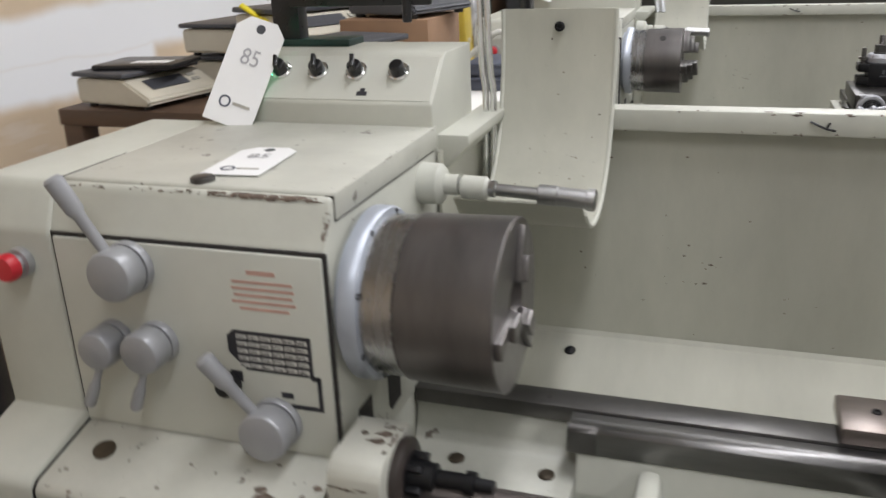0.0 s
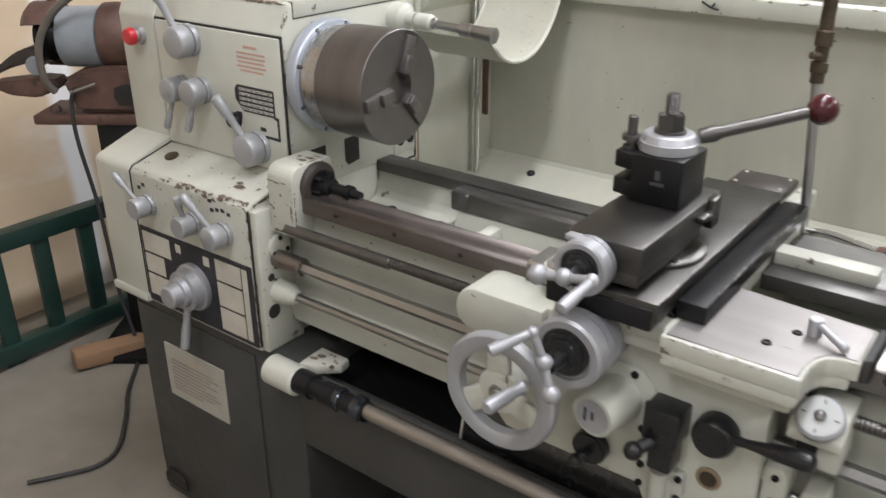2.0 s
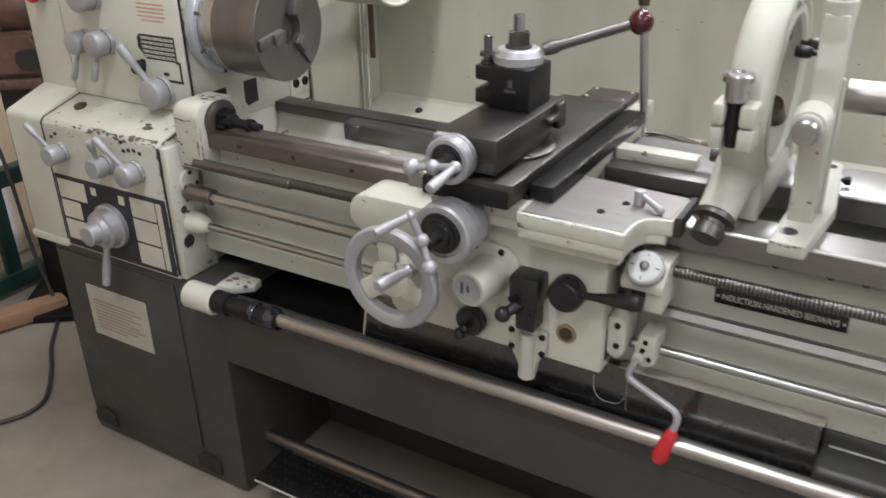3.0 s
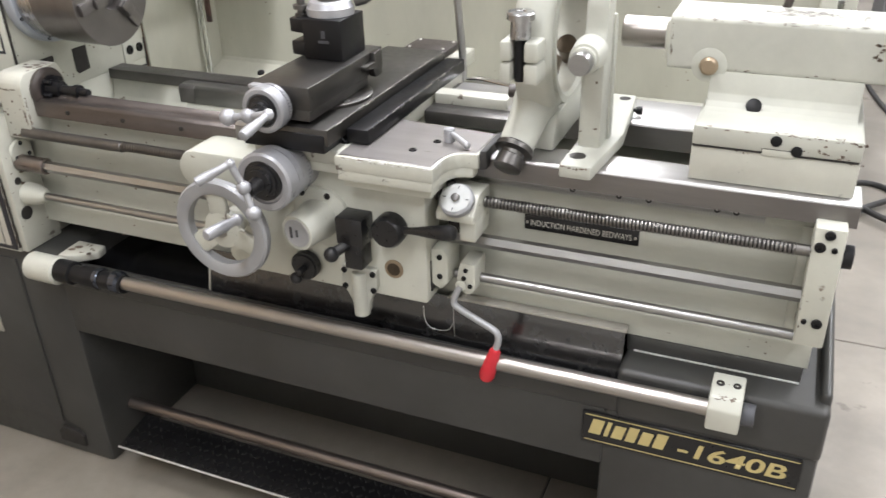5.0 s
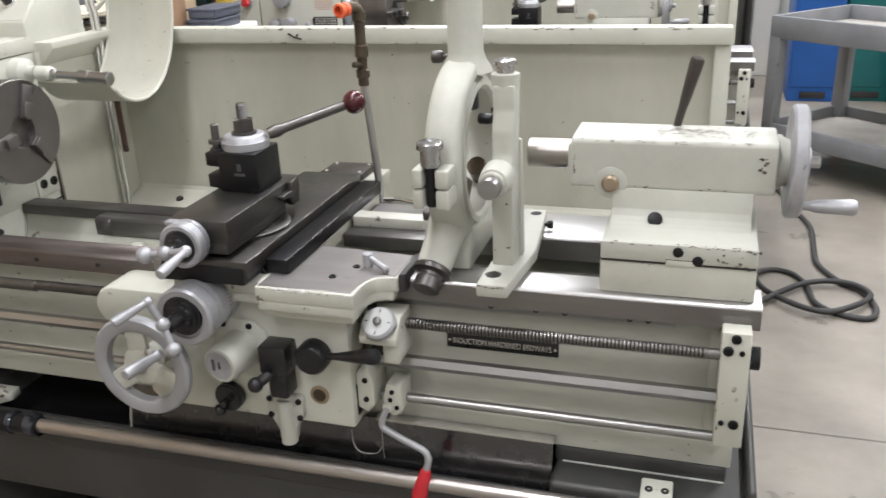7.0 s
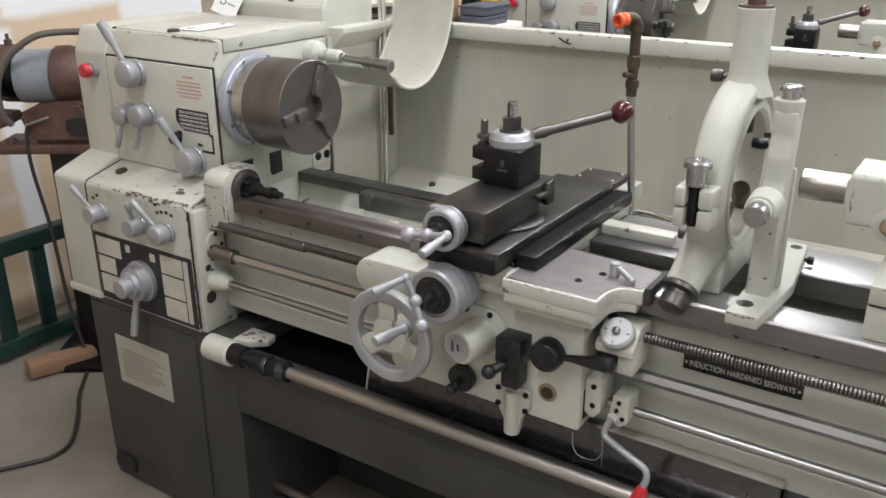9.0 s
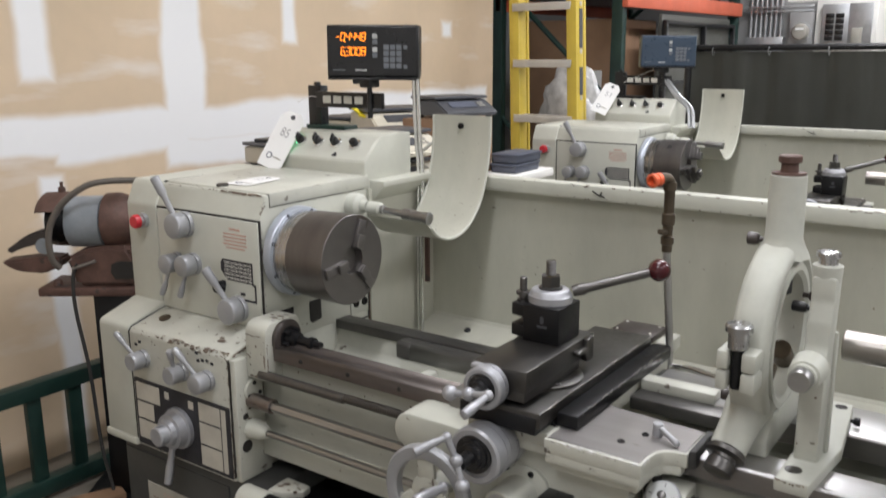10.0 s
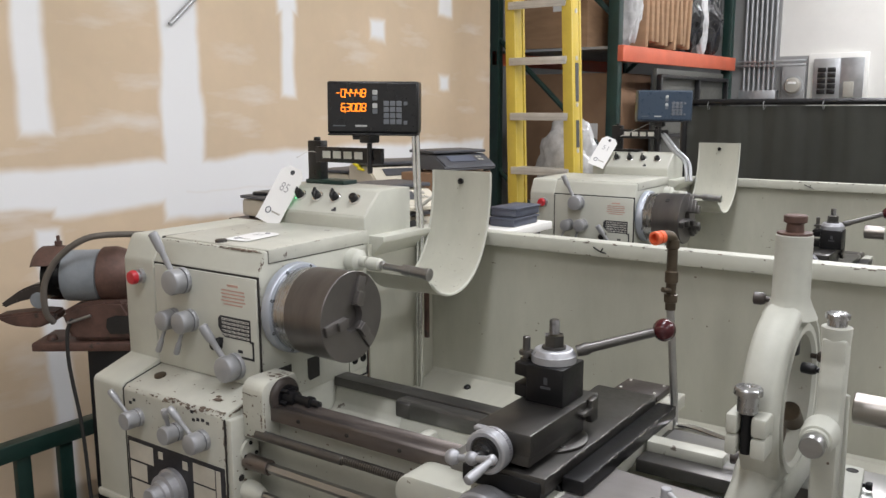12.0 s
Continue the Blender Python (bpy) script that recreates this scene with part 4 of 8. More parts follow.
    for sy, sz in ((0.236, 0.986), (0.272, 0.985)):
        bm = B()
        bolt_head(bm, (0.004, sy, sz), (1, 0, 0), 0.012, 0.003)
        part("screw", bm, OXIDE, spl)
    bm = B()
    for lo, hi in (((0.294, 0.93), (0.2975, 1.004)), ((0.247, 0.93), (0.2975, 0.934))):
        box(bm, (-0.002, lo[0], lo[1]), (0.0012, hi[0], hi[1]), 0)
    part("seam_line", bm, INK, hs)
    # spindle nose and chuck
    bm = B()
    rev(bm, (0.0, 0, SP), (1, 0, 0), [(0, 0.1), (0.010, 0.1), (0.011, 0.117), (0.030, 0.117), (0.034, 0.114), (0.036, 0.106)], 56)
    sp = part("spindle_flange", bm, FLANGE, L, "pale spindle flange")
    for ang in (115, 160, 205, 250, 70):
        bm = B()
        bolt_head(bm, (0.033, 0.1095 * math.cos(radians(ang)), SP + 0.1095 * math.sin(radians(ang))), (1, 0, 0), 0.0045, 0.002)
        part("screw", bm, OXIDE, sp)
    bm = B()
    rev(bm, (0.035, 0, SP), (1, 0, 0), [(0, 0.1065), (0.043, 0.1075), (0.044, 0.1055), (0.046, 0.1055)], 56)
    part("back_plate", bm, BACKPLATE, L, "bright turned back plate")
    bm = B()
    rev(bm, (0.080, 0, SP), (1, 0, 0), [(0, 0.1075), (0.0015, 0.1105), (0.124, 0.1135), (0.1255, 0.112), (0.126, 0.036), (0.108, 0.032), (0.108, 0)], 64)
    chk = part("chuck_body", bm, CHUCK, L, "brown-grey steel chuck")
    for k in range(3):
        ang = radians(100 + 120 * k)
        m = Matrix.Translation((0.2, 0, SP)) @ Matrix.Rotation(ang, 4, "X")
        bm = B()
        obox(bm, m @ pose(0.008, 0, 0.066), (0.012, 0.026, 0.074), 0.002)
        obox(bm, m @ pose(0.015, 0, 0.048), (0.014, 0.024, 0.034), 0.002)
        part("jaw", bm, CHUCK, chk, "steel chuck jaw")
    # control cowl behind the headstock
    bm = B()
    prism(bm, [(0.293, 1.20), (0.293, 1.386), (0.366, 1.454), (0.376, 1.458), (0.51, 1.458), (0.51, 1.20)], "yz", -0.40, 0.0, 0.004)
    cw = part("control_cowl", bm, CREAM, L, "cream control cowl with dark knobs")
    bm = B()
    face = Matrix.Translation((-0.185, 0.3295, 1.420)) @ pose(0, 0, 0, 43, 0, 0)
    obox(bm, face, (0.36, 0.09, 0.003), 0.001, 1)
    part("switch_plate", bm, PANEL, cw)
    nrm = V((0, -0.682, 0.731))
    upw = V((0, 0.731, 0.682))
    for kx in (-0.285, -0.215, -0.145, -0.07):
        c = V((kx, 0.3295, 1.420)) + upw * 0.012 + nrm * 0.001
        bm = B()
        rev(bm, c, nrm, [(0, 0.0185), (0.005, 0.0185), (0.007, 0.0165), (0.007, 0)], 22)
        part("knob_ring", bm, CHROME, cw)
        bm = B()
        rev(bm, c, nrm, [(0.006, 0.0135), (0.02, 0.012), (0.022, 0.01), (0.022, 0)], 18)
        if kx != -0.07:
            obox(bm, Matrix.Translation(c + nrm * 0.026) @ pose(0, 0, 0, 43, 0, 20), (0.008, 0.026, 0.014), 0.002)
        part("switch_knob", bm, BLACK, cw)
    bm = B()
    c = V((-0.125, 0.3295, 1.420)) - upw * 0.032 + nrm * 0.002
    obox(bm, Matrix.Translation(c) @ pose(0, 0, 0, 43, 0, 0), (0.018, 0.008, 0.001), 0)
    obox(bm, Matrix.Translation(c + upw * 0.007) @ pose(0, 0, 0, 43, 0, 0), (0.008, 0.007, 0.001), 0)
    part("tap_symbol", bm, INK, cw)
    bm = B()
    c = V((-0.335, 0.3295, 1.420)) + upw * 0.005 + nrm * 0.001
    rev(bm, c, nrm, [(0, 0.013), (0.008, 0.013), (0.012, 0.009), (0.013, 0)], 18)
    part("pilot_lamp", bm, PILOT, cw, "lit green pilot lamp")
    # splash guard behind the bed
    bm = B()
    box(bm, (0.0, 0.61, 0.84), (1.668, 0.614, 1.325), 0.001, 1)
    sg = part("splash_guard", bm, SPLASH, L, "cream-green sheet splash guard")
    bm = B()
    prism(bm, [(0.6095, 0.872), (0.604, 0.862), (0.30, 0.775), (0.22, 0.765), (0.22, 0.76), (0.302, 0.77), (0.6095, 0.857)], "yz", 0.0, 1.668, 0.0)
    part("trough", bm, TROUGH, sg, "pale stained trough")
    bm = B()
    box(bm, (0.0, 0.575, 1.292), (1.673, 0.625, 1.332), 0.004)
    part("top_rail", bm, CREAM, sg, "cream top rail")
    bm = B()
    box(bm, (1.637, 0.588, 0.80), (1.673, 0.625, 1.30), 0.004)
    part("end_post", bm, CREAM, sg)
    bm = B()
    box(bm, (0.003, 0.299, 0.76), (0.009, 0.61, 1.31), 0.001)
    part("end_wing", bm, SPLASH, sg)
    bm = B()
    prism(bm, [(0.010, 1.275), (0.052, 1.318), (0.052, 1.334), (-0.003, 1.334), (-0.003, 1.275)], "xz", 0.314, 0.60, 0.002)
    part("wing_rail", bm, CREAM, sg)
    for bx, by, bz in ((0.178, 0.555, 0.851), (0.86, 0.555, 0.851), (1.4, 0.555, 0.851)):
        bm = B()
        rev(bm, (bx, by, bz - 0.004), (0, -0.27, 1), [(0, 0.011), (0.005, 0.011), (0.009, 0.007), (0.01, 0)], 14)
        part("bolt", bm, OXIDE, sg)
    bm = B()
    tube(bm, [(0.575, 0.573, 1.318), (0.59, 0.568, 1.312), (0.6, 0.566, 1.308), (0.615, 0.566, 1.305)], 0.0022, 6)
    tube(bm, [(0.60, 0.566, 1.308), (0.605, 0.568, 1.318)], 0.0022, 6)
    part("wire_hook", bm, OXIDE, sg)
    # hinged chuck guard on its pivot rod
    bm = B()
    rev(bm, (0.0, 0.235, 1.275), (1, 0, 0), [(0, 0.033), (0.03, 0.032), (0.036, 0.026), (0.038, 0.016), (0.06, 0.016)], 22)
    rev(bm, (0.062, 0.235, 1.273), (1, 0, -0.03), [(0, 0.012), (0.004, 0.018), (0.04, 0.018), (0.046, 0.012)], 18)
    gp = part("guard_pivot", bm, PANEL, L, "cream guard pivot")
    bm = B()
    cyl(bm, (0.03, 0.235, 1.275), (0.20, 0.236, 1.266), 0.0095)
    rev(bm, (0.105, 0.235, 1.272), (1, 0, -0.03), [(0, 0.012), (0.012, 0.0135), (0.014, 0.01)], 16)
    rev(bm, (0.182, 0.236, 1.267), (1, 0.012, -0.06), [(0, 0.011), (0.002, 0.0155), (0.03, 0.0155), (0.031, 0.0145), (0.074, 0.0145), (0.075, 0.017), (0.086, 0.017), (0.088, 0.012)], 22)
    part("pivot_rod", bm, STEEL, gp, "oily steel pivot rod")
    bm = B()
    prof = smooth_path([(0, 0.566, 1.508), (0, 0.565, 1.45), (0, 0.552, 1.365), (0, 0.518, 1.275), (0, 0.455, 1.208), (0, 0.375, 1.184), (0, 0.30, 1.203), (0, 0.25, 1.25)], 5)
    inner, outer = [], []
    for i, p in enumerate(prof):
        d = (prof[min(i + 1, len(prof) - 1)] - prof[max(i - 1, 0)]).normalized()
        nn = V((0, d.z, -d.y))
        inner.append((p.y, p.z))
        outer.append((p.y - nn.y * 0.004, p.z - nn.z * 0.004))
    prism(bm, inner + outer[::-1], "yz", 0.045, 0.248, 0.0)
    cg = part("chuck_guard", bm, SPLASH, gp, "curved cream chuck guard, swung open")
    bm = B()
    bolt_head(bm, (0.15, 0.561, 1.478), (0, -1, 0.06), 0.009, 0.005)
    part("screw", bm, OXIDE, gp)
    bm = B()
    for i in range(2, len(prof) - 6):
        p, q = prof[i], prof[i + 1]
        spots(bm, (0.15, (p.y + q.y) / 2, (p.z + q.z) / 2), (0.08, 0, 0), (q - p) * 0.5, 1 if i < 14 else 4, 0.0022, i + 40, -0.0007)
    worn(bm, gp, CHIP)
    for xx in (0.046, 0.247):
        bm = B()
        tube(bm, [(xx, p.y + 0.002, p.z - 0.001) for p in prof[::3]], 0.0045, 8, 3)
        part("rolled_edge", bm, CREAM, gp)
    # wear along the painted edges
    bm = B()
    chips(bm, (-0.17, -0.0875, 1.3435), (-0.002, -0.0875, 1.3435), (0, 1, 0.0), (0, -0.38, -0.92), 0.003, 26, 0.022, 0.0050, 1)
    chips(bm, (-0.40, -0.0875, 1.3435), (-0.15, -0.0875, 1.3435), (0, 1, 0.0), (0, -0.38, -0.92), 0.003, 10, 0.014, 0.0022, 2)
    chips(bm, (0.002, -0.07, 1.3487), (0.002, 0.30, 1.3505), (-1, 0, 0), (0, 0, -1), 0.0022, 5, 0.012, 0.0015, 3)
    chips(bm, (0.0, -0.1075, 1.293), (0.0, -0.0895, 1.337), (-1, 0, 0), (0, 1, 0), 0.004, 4, 0.02, 0.003, 31)
    spots(bm, (-0.2, 0.04, 1.3491), (0.19, 0, 0), (0, 0.10, 0.0005), 8, 0.0022, 4, 0.0008)
    worn(bm, hs, CHIP)
    bm = B()
    chips(bm, (0.0, -0.112, 1.0), (0.0, -0.112, 1.28), (-1, 0, 0), (0, 1, 0), 0.006, 10, 0.02, 0.003, 5)
    spots(bm, (0.0, 0.0, 1.17), (0, 0.1, 0), (0, 0, 0.15), 14, 0.002, 6)
    spots(bm, (0.0, 0.1, 1.0), (0, 0.18, 0), (0, 0, 0.04), 16, 0.003, 7)
    worn(bm, hs, CHIP)
    bm = B()
    chips(bm, (-0.395, -0.238, 0.966), (0.0, -0.238, 0.966), (0, 0.965, 0.26), (0, 0, -1), 0.009, 14, 0.018, 0.005, 8)
    chips(bm, (-0.10, -0.238, 0.966), (0.0, -0.238, 0.966), (0, 0.965, 0.26), (0, 0, -1), 0.009, 6, 0.024, 0.007, 9)
    chips(bm, (0.0, -0.238, 0.83), (0.0, -0.238, 0.955), (-1, 0, 0), (0, 1, 0), 0.004, 10, 0.02, 0.005, 10)
    chips(bm, (0.0, -0.238, 0.632), (0.0, -0.238, 0.83), (-1, 0, 0), (0, 1, 0), 0.004, 12, 0.025, 0.004, 11)
    spots(bm, (-0.2, -0.238, 0.90), (0.19, 0, 0), (0, 0, 0.05), 30, 0.0022, 12)
    spots(bm, (-0.2, -0.17, 0.9835), (0.19, 0, 0), (0, 0.05, 0.0135), 30, 0.003, 13)
    spots(bm, (0.018, -0.185, 0.78), (0, 0.045, 0), (0, 0, 0.11), 18, 0.004, 14)
    chips(bm, (-0.24, -0.238, 0.966), (0.0, -0.238, 0.966), (0, 0.965, 0.26), (0, 0, -1), 0.009, 4, 0.026, 0.009, 90)
    chips(bm, (0.0, -0.225, 0.966), (0.0, -0.12, 0.994), (-1, 0, 0), (0, 0, -1), 0.004, 5, 0.03, 0.012, 91)
    spots(bm, (-0.08, -0.183, 0.9802), (0.025, 0, 0), (0, 0.012, 0.00324), 4, 0.011, 92, 0.0014)
    spots(bm, (-0.02, -0.165, 0.9850), (0.012, 0, 0), (0, 0.030, 0.0081), 4, 0.009, 93, 0.0014)
    worn(bm, gb, CHIP)
    bm = B()
    spots(bm, (0.05, -0.130, 1.0500), (0.018, 0, 0), (0, 0.012, 0), 6, 0.010, 94, 0.0012)
    chips(bm, (0.018, -0.195, 0.905), (0.088, -0.195, 0.905), (0, 1, 0), (0, 0, 1), 0.006, 5, 0.02, 0.010, 95)
    chips(bm, (0.088, -0.165, 1.05), (0.088, -0.09, 1.05), (-1, 0, 0), (0, 0, -1), 0.006, 5, 0.02, 0.008, 96)
    chips(bm, (0.018, -0.195, 1.02), (0.088, -0.195, 1.02), (0, 0.5, 0.5), (0, 0, -1), 0.004, 4, 0.02, 0.006, 15)
    chips(bm, (0.088, -0.195, 0.91), (0.088, -0.195, 1.012), (-1, 0, 0), (0, 1, 0), 0.006, 9, 0.016, 0.006, 16)
    spots(bm, (0.053, -0.195, 0.96), (0.03, 0, 0), (0, 0, 0.05), 14, 0.004, 17)
    worn(bm, nb, CHIP)
    bm = B()
    chips(bm, (0.0, 0.575, 1.332), (1.673, 0.575, 1.332), (0, 1, 0), (0, 0, -1), 0.004, 18, 0.02, 0.004, 18)
    chips(bm, (0.0, 0.575, 1.292), (1.673, 0.575, 1.292), (0, 1, 0), (0, 0, 1), 0.004, 12, 0.012, 0.004, 19)
    spots(bm, (0.83, 0.61, 1.08), (0.8, 0, 0), (0, 0, 0.2), 60, 0.0022, 20)
    spots(bm, (0.39, 0.61, 1.03), (0.06, 0, 0), (0, 0, 0.05), 16, 0.0028, 97)
    spots(bm, (0.5, 0.46, 0.8145), (0.48, 0, 0), (0, 0.13, 0.0365), 40, 0.004, 21)
    worn(bm, sg, CHIP)
    bm = B()
    chips(bm, (1.677, -0.213, 0.765), (1.677, -0.213, 0.97), (1, 0, 0), (0, 1, 0), 0.003, 3, 0.008, 0.002, 22)
    spots(bm, (1.699, -0.213, 0.88), (0.02, 0, 0), (0, 0, 0.1), 4, 0.0012, 23)
    worn(bm, eb, CHIP)
    bm = B()
    spots(bm, (0.9, -0.155, 0.69), (0.8, 0, 0), (0, 0, 0.03), 50, 0.003, 24)
    spots(bm, (0.3, -0.142, 0.85), (0.22, 0, 0), (0, 0, 0.08), 24, 0.003, 25)
    worn(bm, bed, CHIP)
    return L


lathe = engine_lathe()


def crank(parent, c, y, arms, handle_from, handle_to, r=0.009, name="crank_handle"):
    """A ball crank: a hub with ball-ended arms and one tapered handle."""
    bm = B()
    hub = V((c[0], y, c[1]))
    ball(bm, hub, 0.0125, 14)
    for tip, br in arms:
        cyl(bm, hub, tip, r * 0.62, r * 0.75, 12)
        ball(bm, tip, br, 14)
    a, b = V(handle_from), V(handle_to)
    n = (b - a).length
    rev(bm, a, b - a, [(0, 0.007), (n * 0.2, 0.0065), (n * 0.75, 0.0095), (n * 0.97, 0.0085), (n, 0.004), (n, 0)], 14)
    return part(name, bm, ALU, parent, "cast aluminium ball crank")


def dial(parent, a, steps):
    bm = B()
    rev(bm, a, (0, -1, 0), steps, 36)
    d = part("graduated_dial", bm, ALU, parent, "graduated aluminium dial")
    bm = B()
    rr = max(q for _, q in steps)
    for k in range(50):
        ang = 2 * math.pi * k / 50
        p = V((a[0] + (rr + 0.0002) * math.cos(ang), a[1] - 0.012, a[2] + (rr + 0.0002) * math.sin(ang)))
        obox(bm, Matrix.Translation(p) @ Matrix.Rotation(-ang, 4, "Y"), (0.0005, 0.012 if k % 5 == 0 else 0.006, 0.0006), 0)
    tagged(part("graduation", bm, INK, d), kind="stuff")
    return d


def carriage(L):
    bm = B()
    prism(bm, [(0.668, -0.205), (0.655, -0.185), (0.655, -0.10), (0.745, -0.085), (0.745, 0.08), (0.73, 0.10), (0.73, 0.26), (0.935, 0.26), (0.935, 0.08), (0.94, -0.085), (1.135, -0.10), (1.135, -0.205), (1.112, -0.207), (1.098, -0.214), (1.090, -0.228), (1.086, -0.250), (1.086, -0.288), (0.900, -0.288), (0.900, -0.268), (0.725, -0.268), (0.715, -0.215)], "xy", 0.986, 1.014, 0.004)
    prism(bm, [(0.72, -0.265), (0.72, -0.18), (1.125, -0.18), (1.125, -0.203), (1.110, -0.205), (1.096, -0.212), (1.088, -0.228), (1.083, -0.250), (1.083, -0.286), (0.903, -0.286), (0.903, -0.265)], "xy", 0.968, 0.988, 0.003)
    sd = part("saddle", bm, CREAM_WORN, L, "cream carriage saddle with chipped edges")
    bm = B()
    prism(bm, [(0.906, -0.282), (0.906, -0.092), (0.938, -0.089), (1.131, -0.104), (1.131, -0.200), (1.110, -0.202), (1.094, -0.210), (1.085, -0.226), (1.080, -0.250), (1.080, -0.282)], "xy", 1.0125, 1.0155, 0.001, 1)
    part("worn_top", bm, SADDLE_TOP, sd, "bare worn steel saddle top")
    bm = B()
    prism(bm, [(0.670, -0.199), (0.66, -0.182), (0.66, -0.105), (0.742, -0.105), (0.742, -0.262), (0.729, -0.262), (0.718, -0.210)], "xy", 1.0125, 1.0155, 0.001, 1)
    part("worn_top", bm, SADDLE_TOP, sd)
    bm = B()
    box(bm, (0.622, 0.150, 0.9605), (0.738, 0.248, 0.986), 0.004)
    rl = part("rear_left_wing", bm, STEEL_BROWN, sd, "brown oily rear wing")
    bm = B()
    bolt_head(bm, (0.672, 0.205, 0.986), (0, 0, 1), 0.007, 0.002)
    part("screw", bm, OXIDE, rl)
    for sx, sy in ((1.022, -0.225), (1.047, -0.175), (0.675, -0.175), (0.690, -0.135), (0.705, -0.195)):
        bm = B()
        bolt_head(bm, (sx, sy, 1.0150), (0, 0, 1), 0.007, 0.002)
        part("screw", bm, OXIDE, sd)
    bm = B()
    cyl(bm, (1.066, -0.165, 1.014), (1.066, -0.165, 1.040), 0.0095)
    cyl(bm, (1.066, -0.165, 1.034), (1.108, -0.192, 1.024), 0.0045, 0.0055)
    ball(bm, (1.110, -0.193, 1.0235), 0.0068, 10)
    part("lock_handle", bm, ALU, sd, "small silver lock handle")
    bm = B()
    prism(bm, [(1.1355, -0.203), (1.1355, -0.10), (1.148, -0.105), (1.148, -0.198)], "xy", 0.985, 1.020, 0.003)
    part("way_wiper", bm, RUBBER, sd, "black rubber way wiper")
    bm = B()
    box(bm, (0.938, 0.012, 0.972), (1.13, 0.064, 1.000), 0.003)
    box(bm, (0.938, 0.1065, 0.9935), (1.13, 0.20, 1.000), 0.002)
    part("rear_wing", bm, STEEL_DARK, sd, "dark oily rear wing")
    bm = B()
    prism(bm, [(0.938, 0.065), (1.095, 0.065), (1.095, 0.105), (0.938, 0.105)], "xy", 0.992, 1.020, 0.004)
    part("rear_bar", bm, CREAM_WORN, sd)
    # dovetail and cross slide
    bm = B()
    prism(bm, [(0.80, 1.0135), (0.815, 1.03), (0.885, 1.03), (0.90, 1.0135)], "xz", -0.235, 0.25, 0.002)
    xs = part("dovetail", bm, OXIDE, L, "black oily dovetail")
    bm = B()
    box(bm, (0.897, -0.232, 1.0158), (0.940, 0.235, 1.043), 0.003)
    part("gib_cover", bm, OXIDE, xs, "black gib cover")
    bm = B()
    box(bm, (0.755, -0.294, 1.030), (0.896, 0.228, 1.060), 0.003)
    sl = part("cross_slide", bm, SLIDE, L, "dark steel cross slide with a grey top")
    bm = B()
    box(bm, (0.725, -0.297, 1.016), (0.889, -0.2, 1.050), 0.004)
    part("front_block", bm, OXIDE, sl, "black block at the slide's front")
    bm = B()
    chips(bm, (0.896, -0.29, 1.060), (0.896, 0.225, 1.060), (-1, 0, 0), (0, 0, -1), 0.003, 20, 0.03, 0.001, 70)
    chips(bm, (0.940, -0.23, 1.043), (0.940, 0.23, 1.043), (-1, 0, 0), (0, 0, -1), 0.003, 16, 0.03, 0.001, 71)
    worn(bm, sl, CHIP_GREY, "bare_edge")
    bm = B()
    box(bm, (0.765, -0.22, 1.0158), (0.90, -0.12, 1.030), 0.003)
    part("gib_block", bm, OXIDE, sl)
    bm = B()
    box(bm, (0.79, 0.235, 1.040), (0.895, 0.325, 1.056), 0.003)
    cp = part("rear_cover_plate", bm, COVER_BROWN, sl, "dark cover plate with four screws")
    for sx in (0.802, 0.883):
        for sy in (0.25, 0.31):
            bm = B()
            bolt_head(bm, (sx, sy, 1.056), (0, 0, 1), 0.0035, 0.001)
            part("screw", bm, LABEL_WHITE, cp)
    bm = B()
    box(bm, (0.898, 0.238, 1.012), (0.93, 0.325, 1.044), 0.004)
    part("cover_block", bm, CREAM_WORN, sl)
    # swivel and compound slide
    bm = B()
    rev(bm, (0.808, -0.125, 1.060), (0, 0, 1), [(0, 0.081), (0.005, 0.081), (0.0065, 0.079), (0.0065, 0.05), (0.026, 0.05)], 44)
    cm = part("swivel_base", bm, SLIDE, L, "round swivel base")
    for ang in (-35, 145):
        bm = B()
        bolt_head(bm, (0.808 + 0.067 * math.cos(radians(ang)), -0.125 + 0.067 * math.sin(radians(ang)), 1.0665), (0, 0, 1), 0.0065, 0.0015)
        part("screw", bm, STEEL_DARK, cm)
    bm = B()
    box(bm, (0.745, -0.285, 1.086), (0.862, -0.005, 1.128), 0.003)
    prism(bm, [(0.749, 1.0670), (0.749, 1.088), (0.858, 1.088), (0.858, 1.0670)], "xz", -0.284, -0.062, 0.002)
    tsl = part("compound_slide", bm, SLIDE, L, "dark steel compound slide")
    bm = B()
    prism(bm, [(-0.098, 1.104), (-0.098, 1.112), (-0.058, 1.112), (-0.058, 1.128), (-0.030, 1.131), (-0.030, 1.082), (-0.058, 1.082), (-0.066, 1.100)], "yz", 0.8595, 0.873, 0.002)
    part("slide_stop", bm, SLIDE, tsl)
    bm = B()
    obox(bm, pose(0.772, -0.30, 1.128, 0, 0, 0), (0.03, 0.016, 0.008), 0.002)
    part("index_tab", bm, ALU, tsl)
    dial(tsl, (0.79, -0.286, 1.093), [(0, 0.034), (0.004, 0.0395), (0.013, 0.0395), (0.0135, 0.0375), (0.0155, 0.0375), (0.016, 0.0405), (0.034, 0.0405), (0.037, 0.037), (0.037, 0.030), (0.033, 0.028), (0.033, 0)])
    bm = B()
    rev(bm, (0.79, -0.318, 1.093), (0, -1, 0), [(0, 0.0275), (0.004, 0.0275), (0.005, 0.024), (0.010, 0.024), (0.011, 0.019), (0.018, 0.018), (0.02, 0.012), (0.04, 0.011)], 24)
    part("dial_hub", bm, BLACK, tsl)
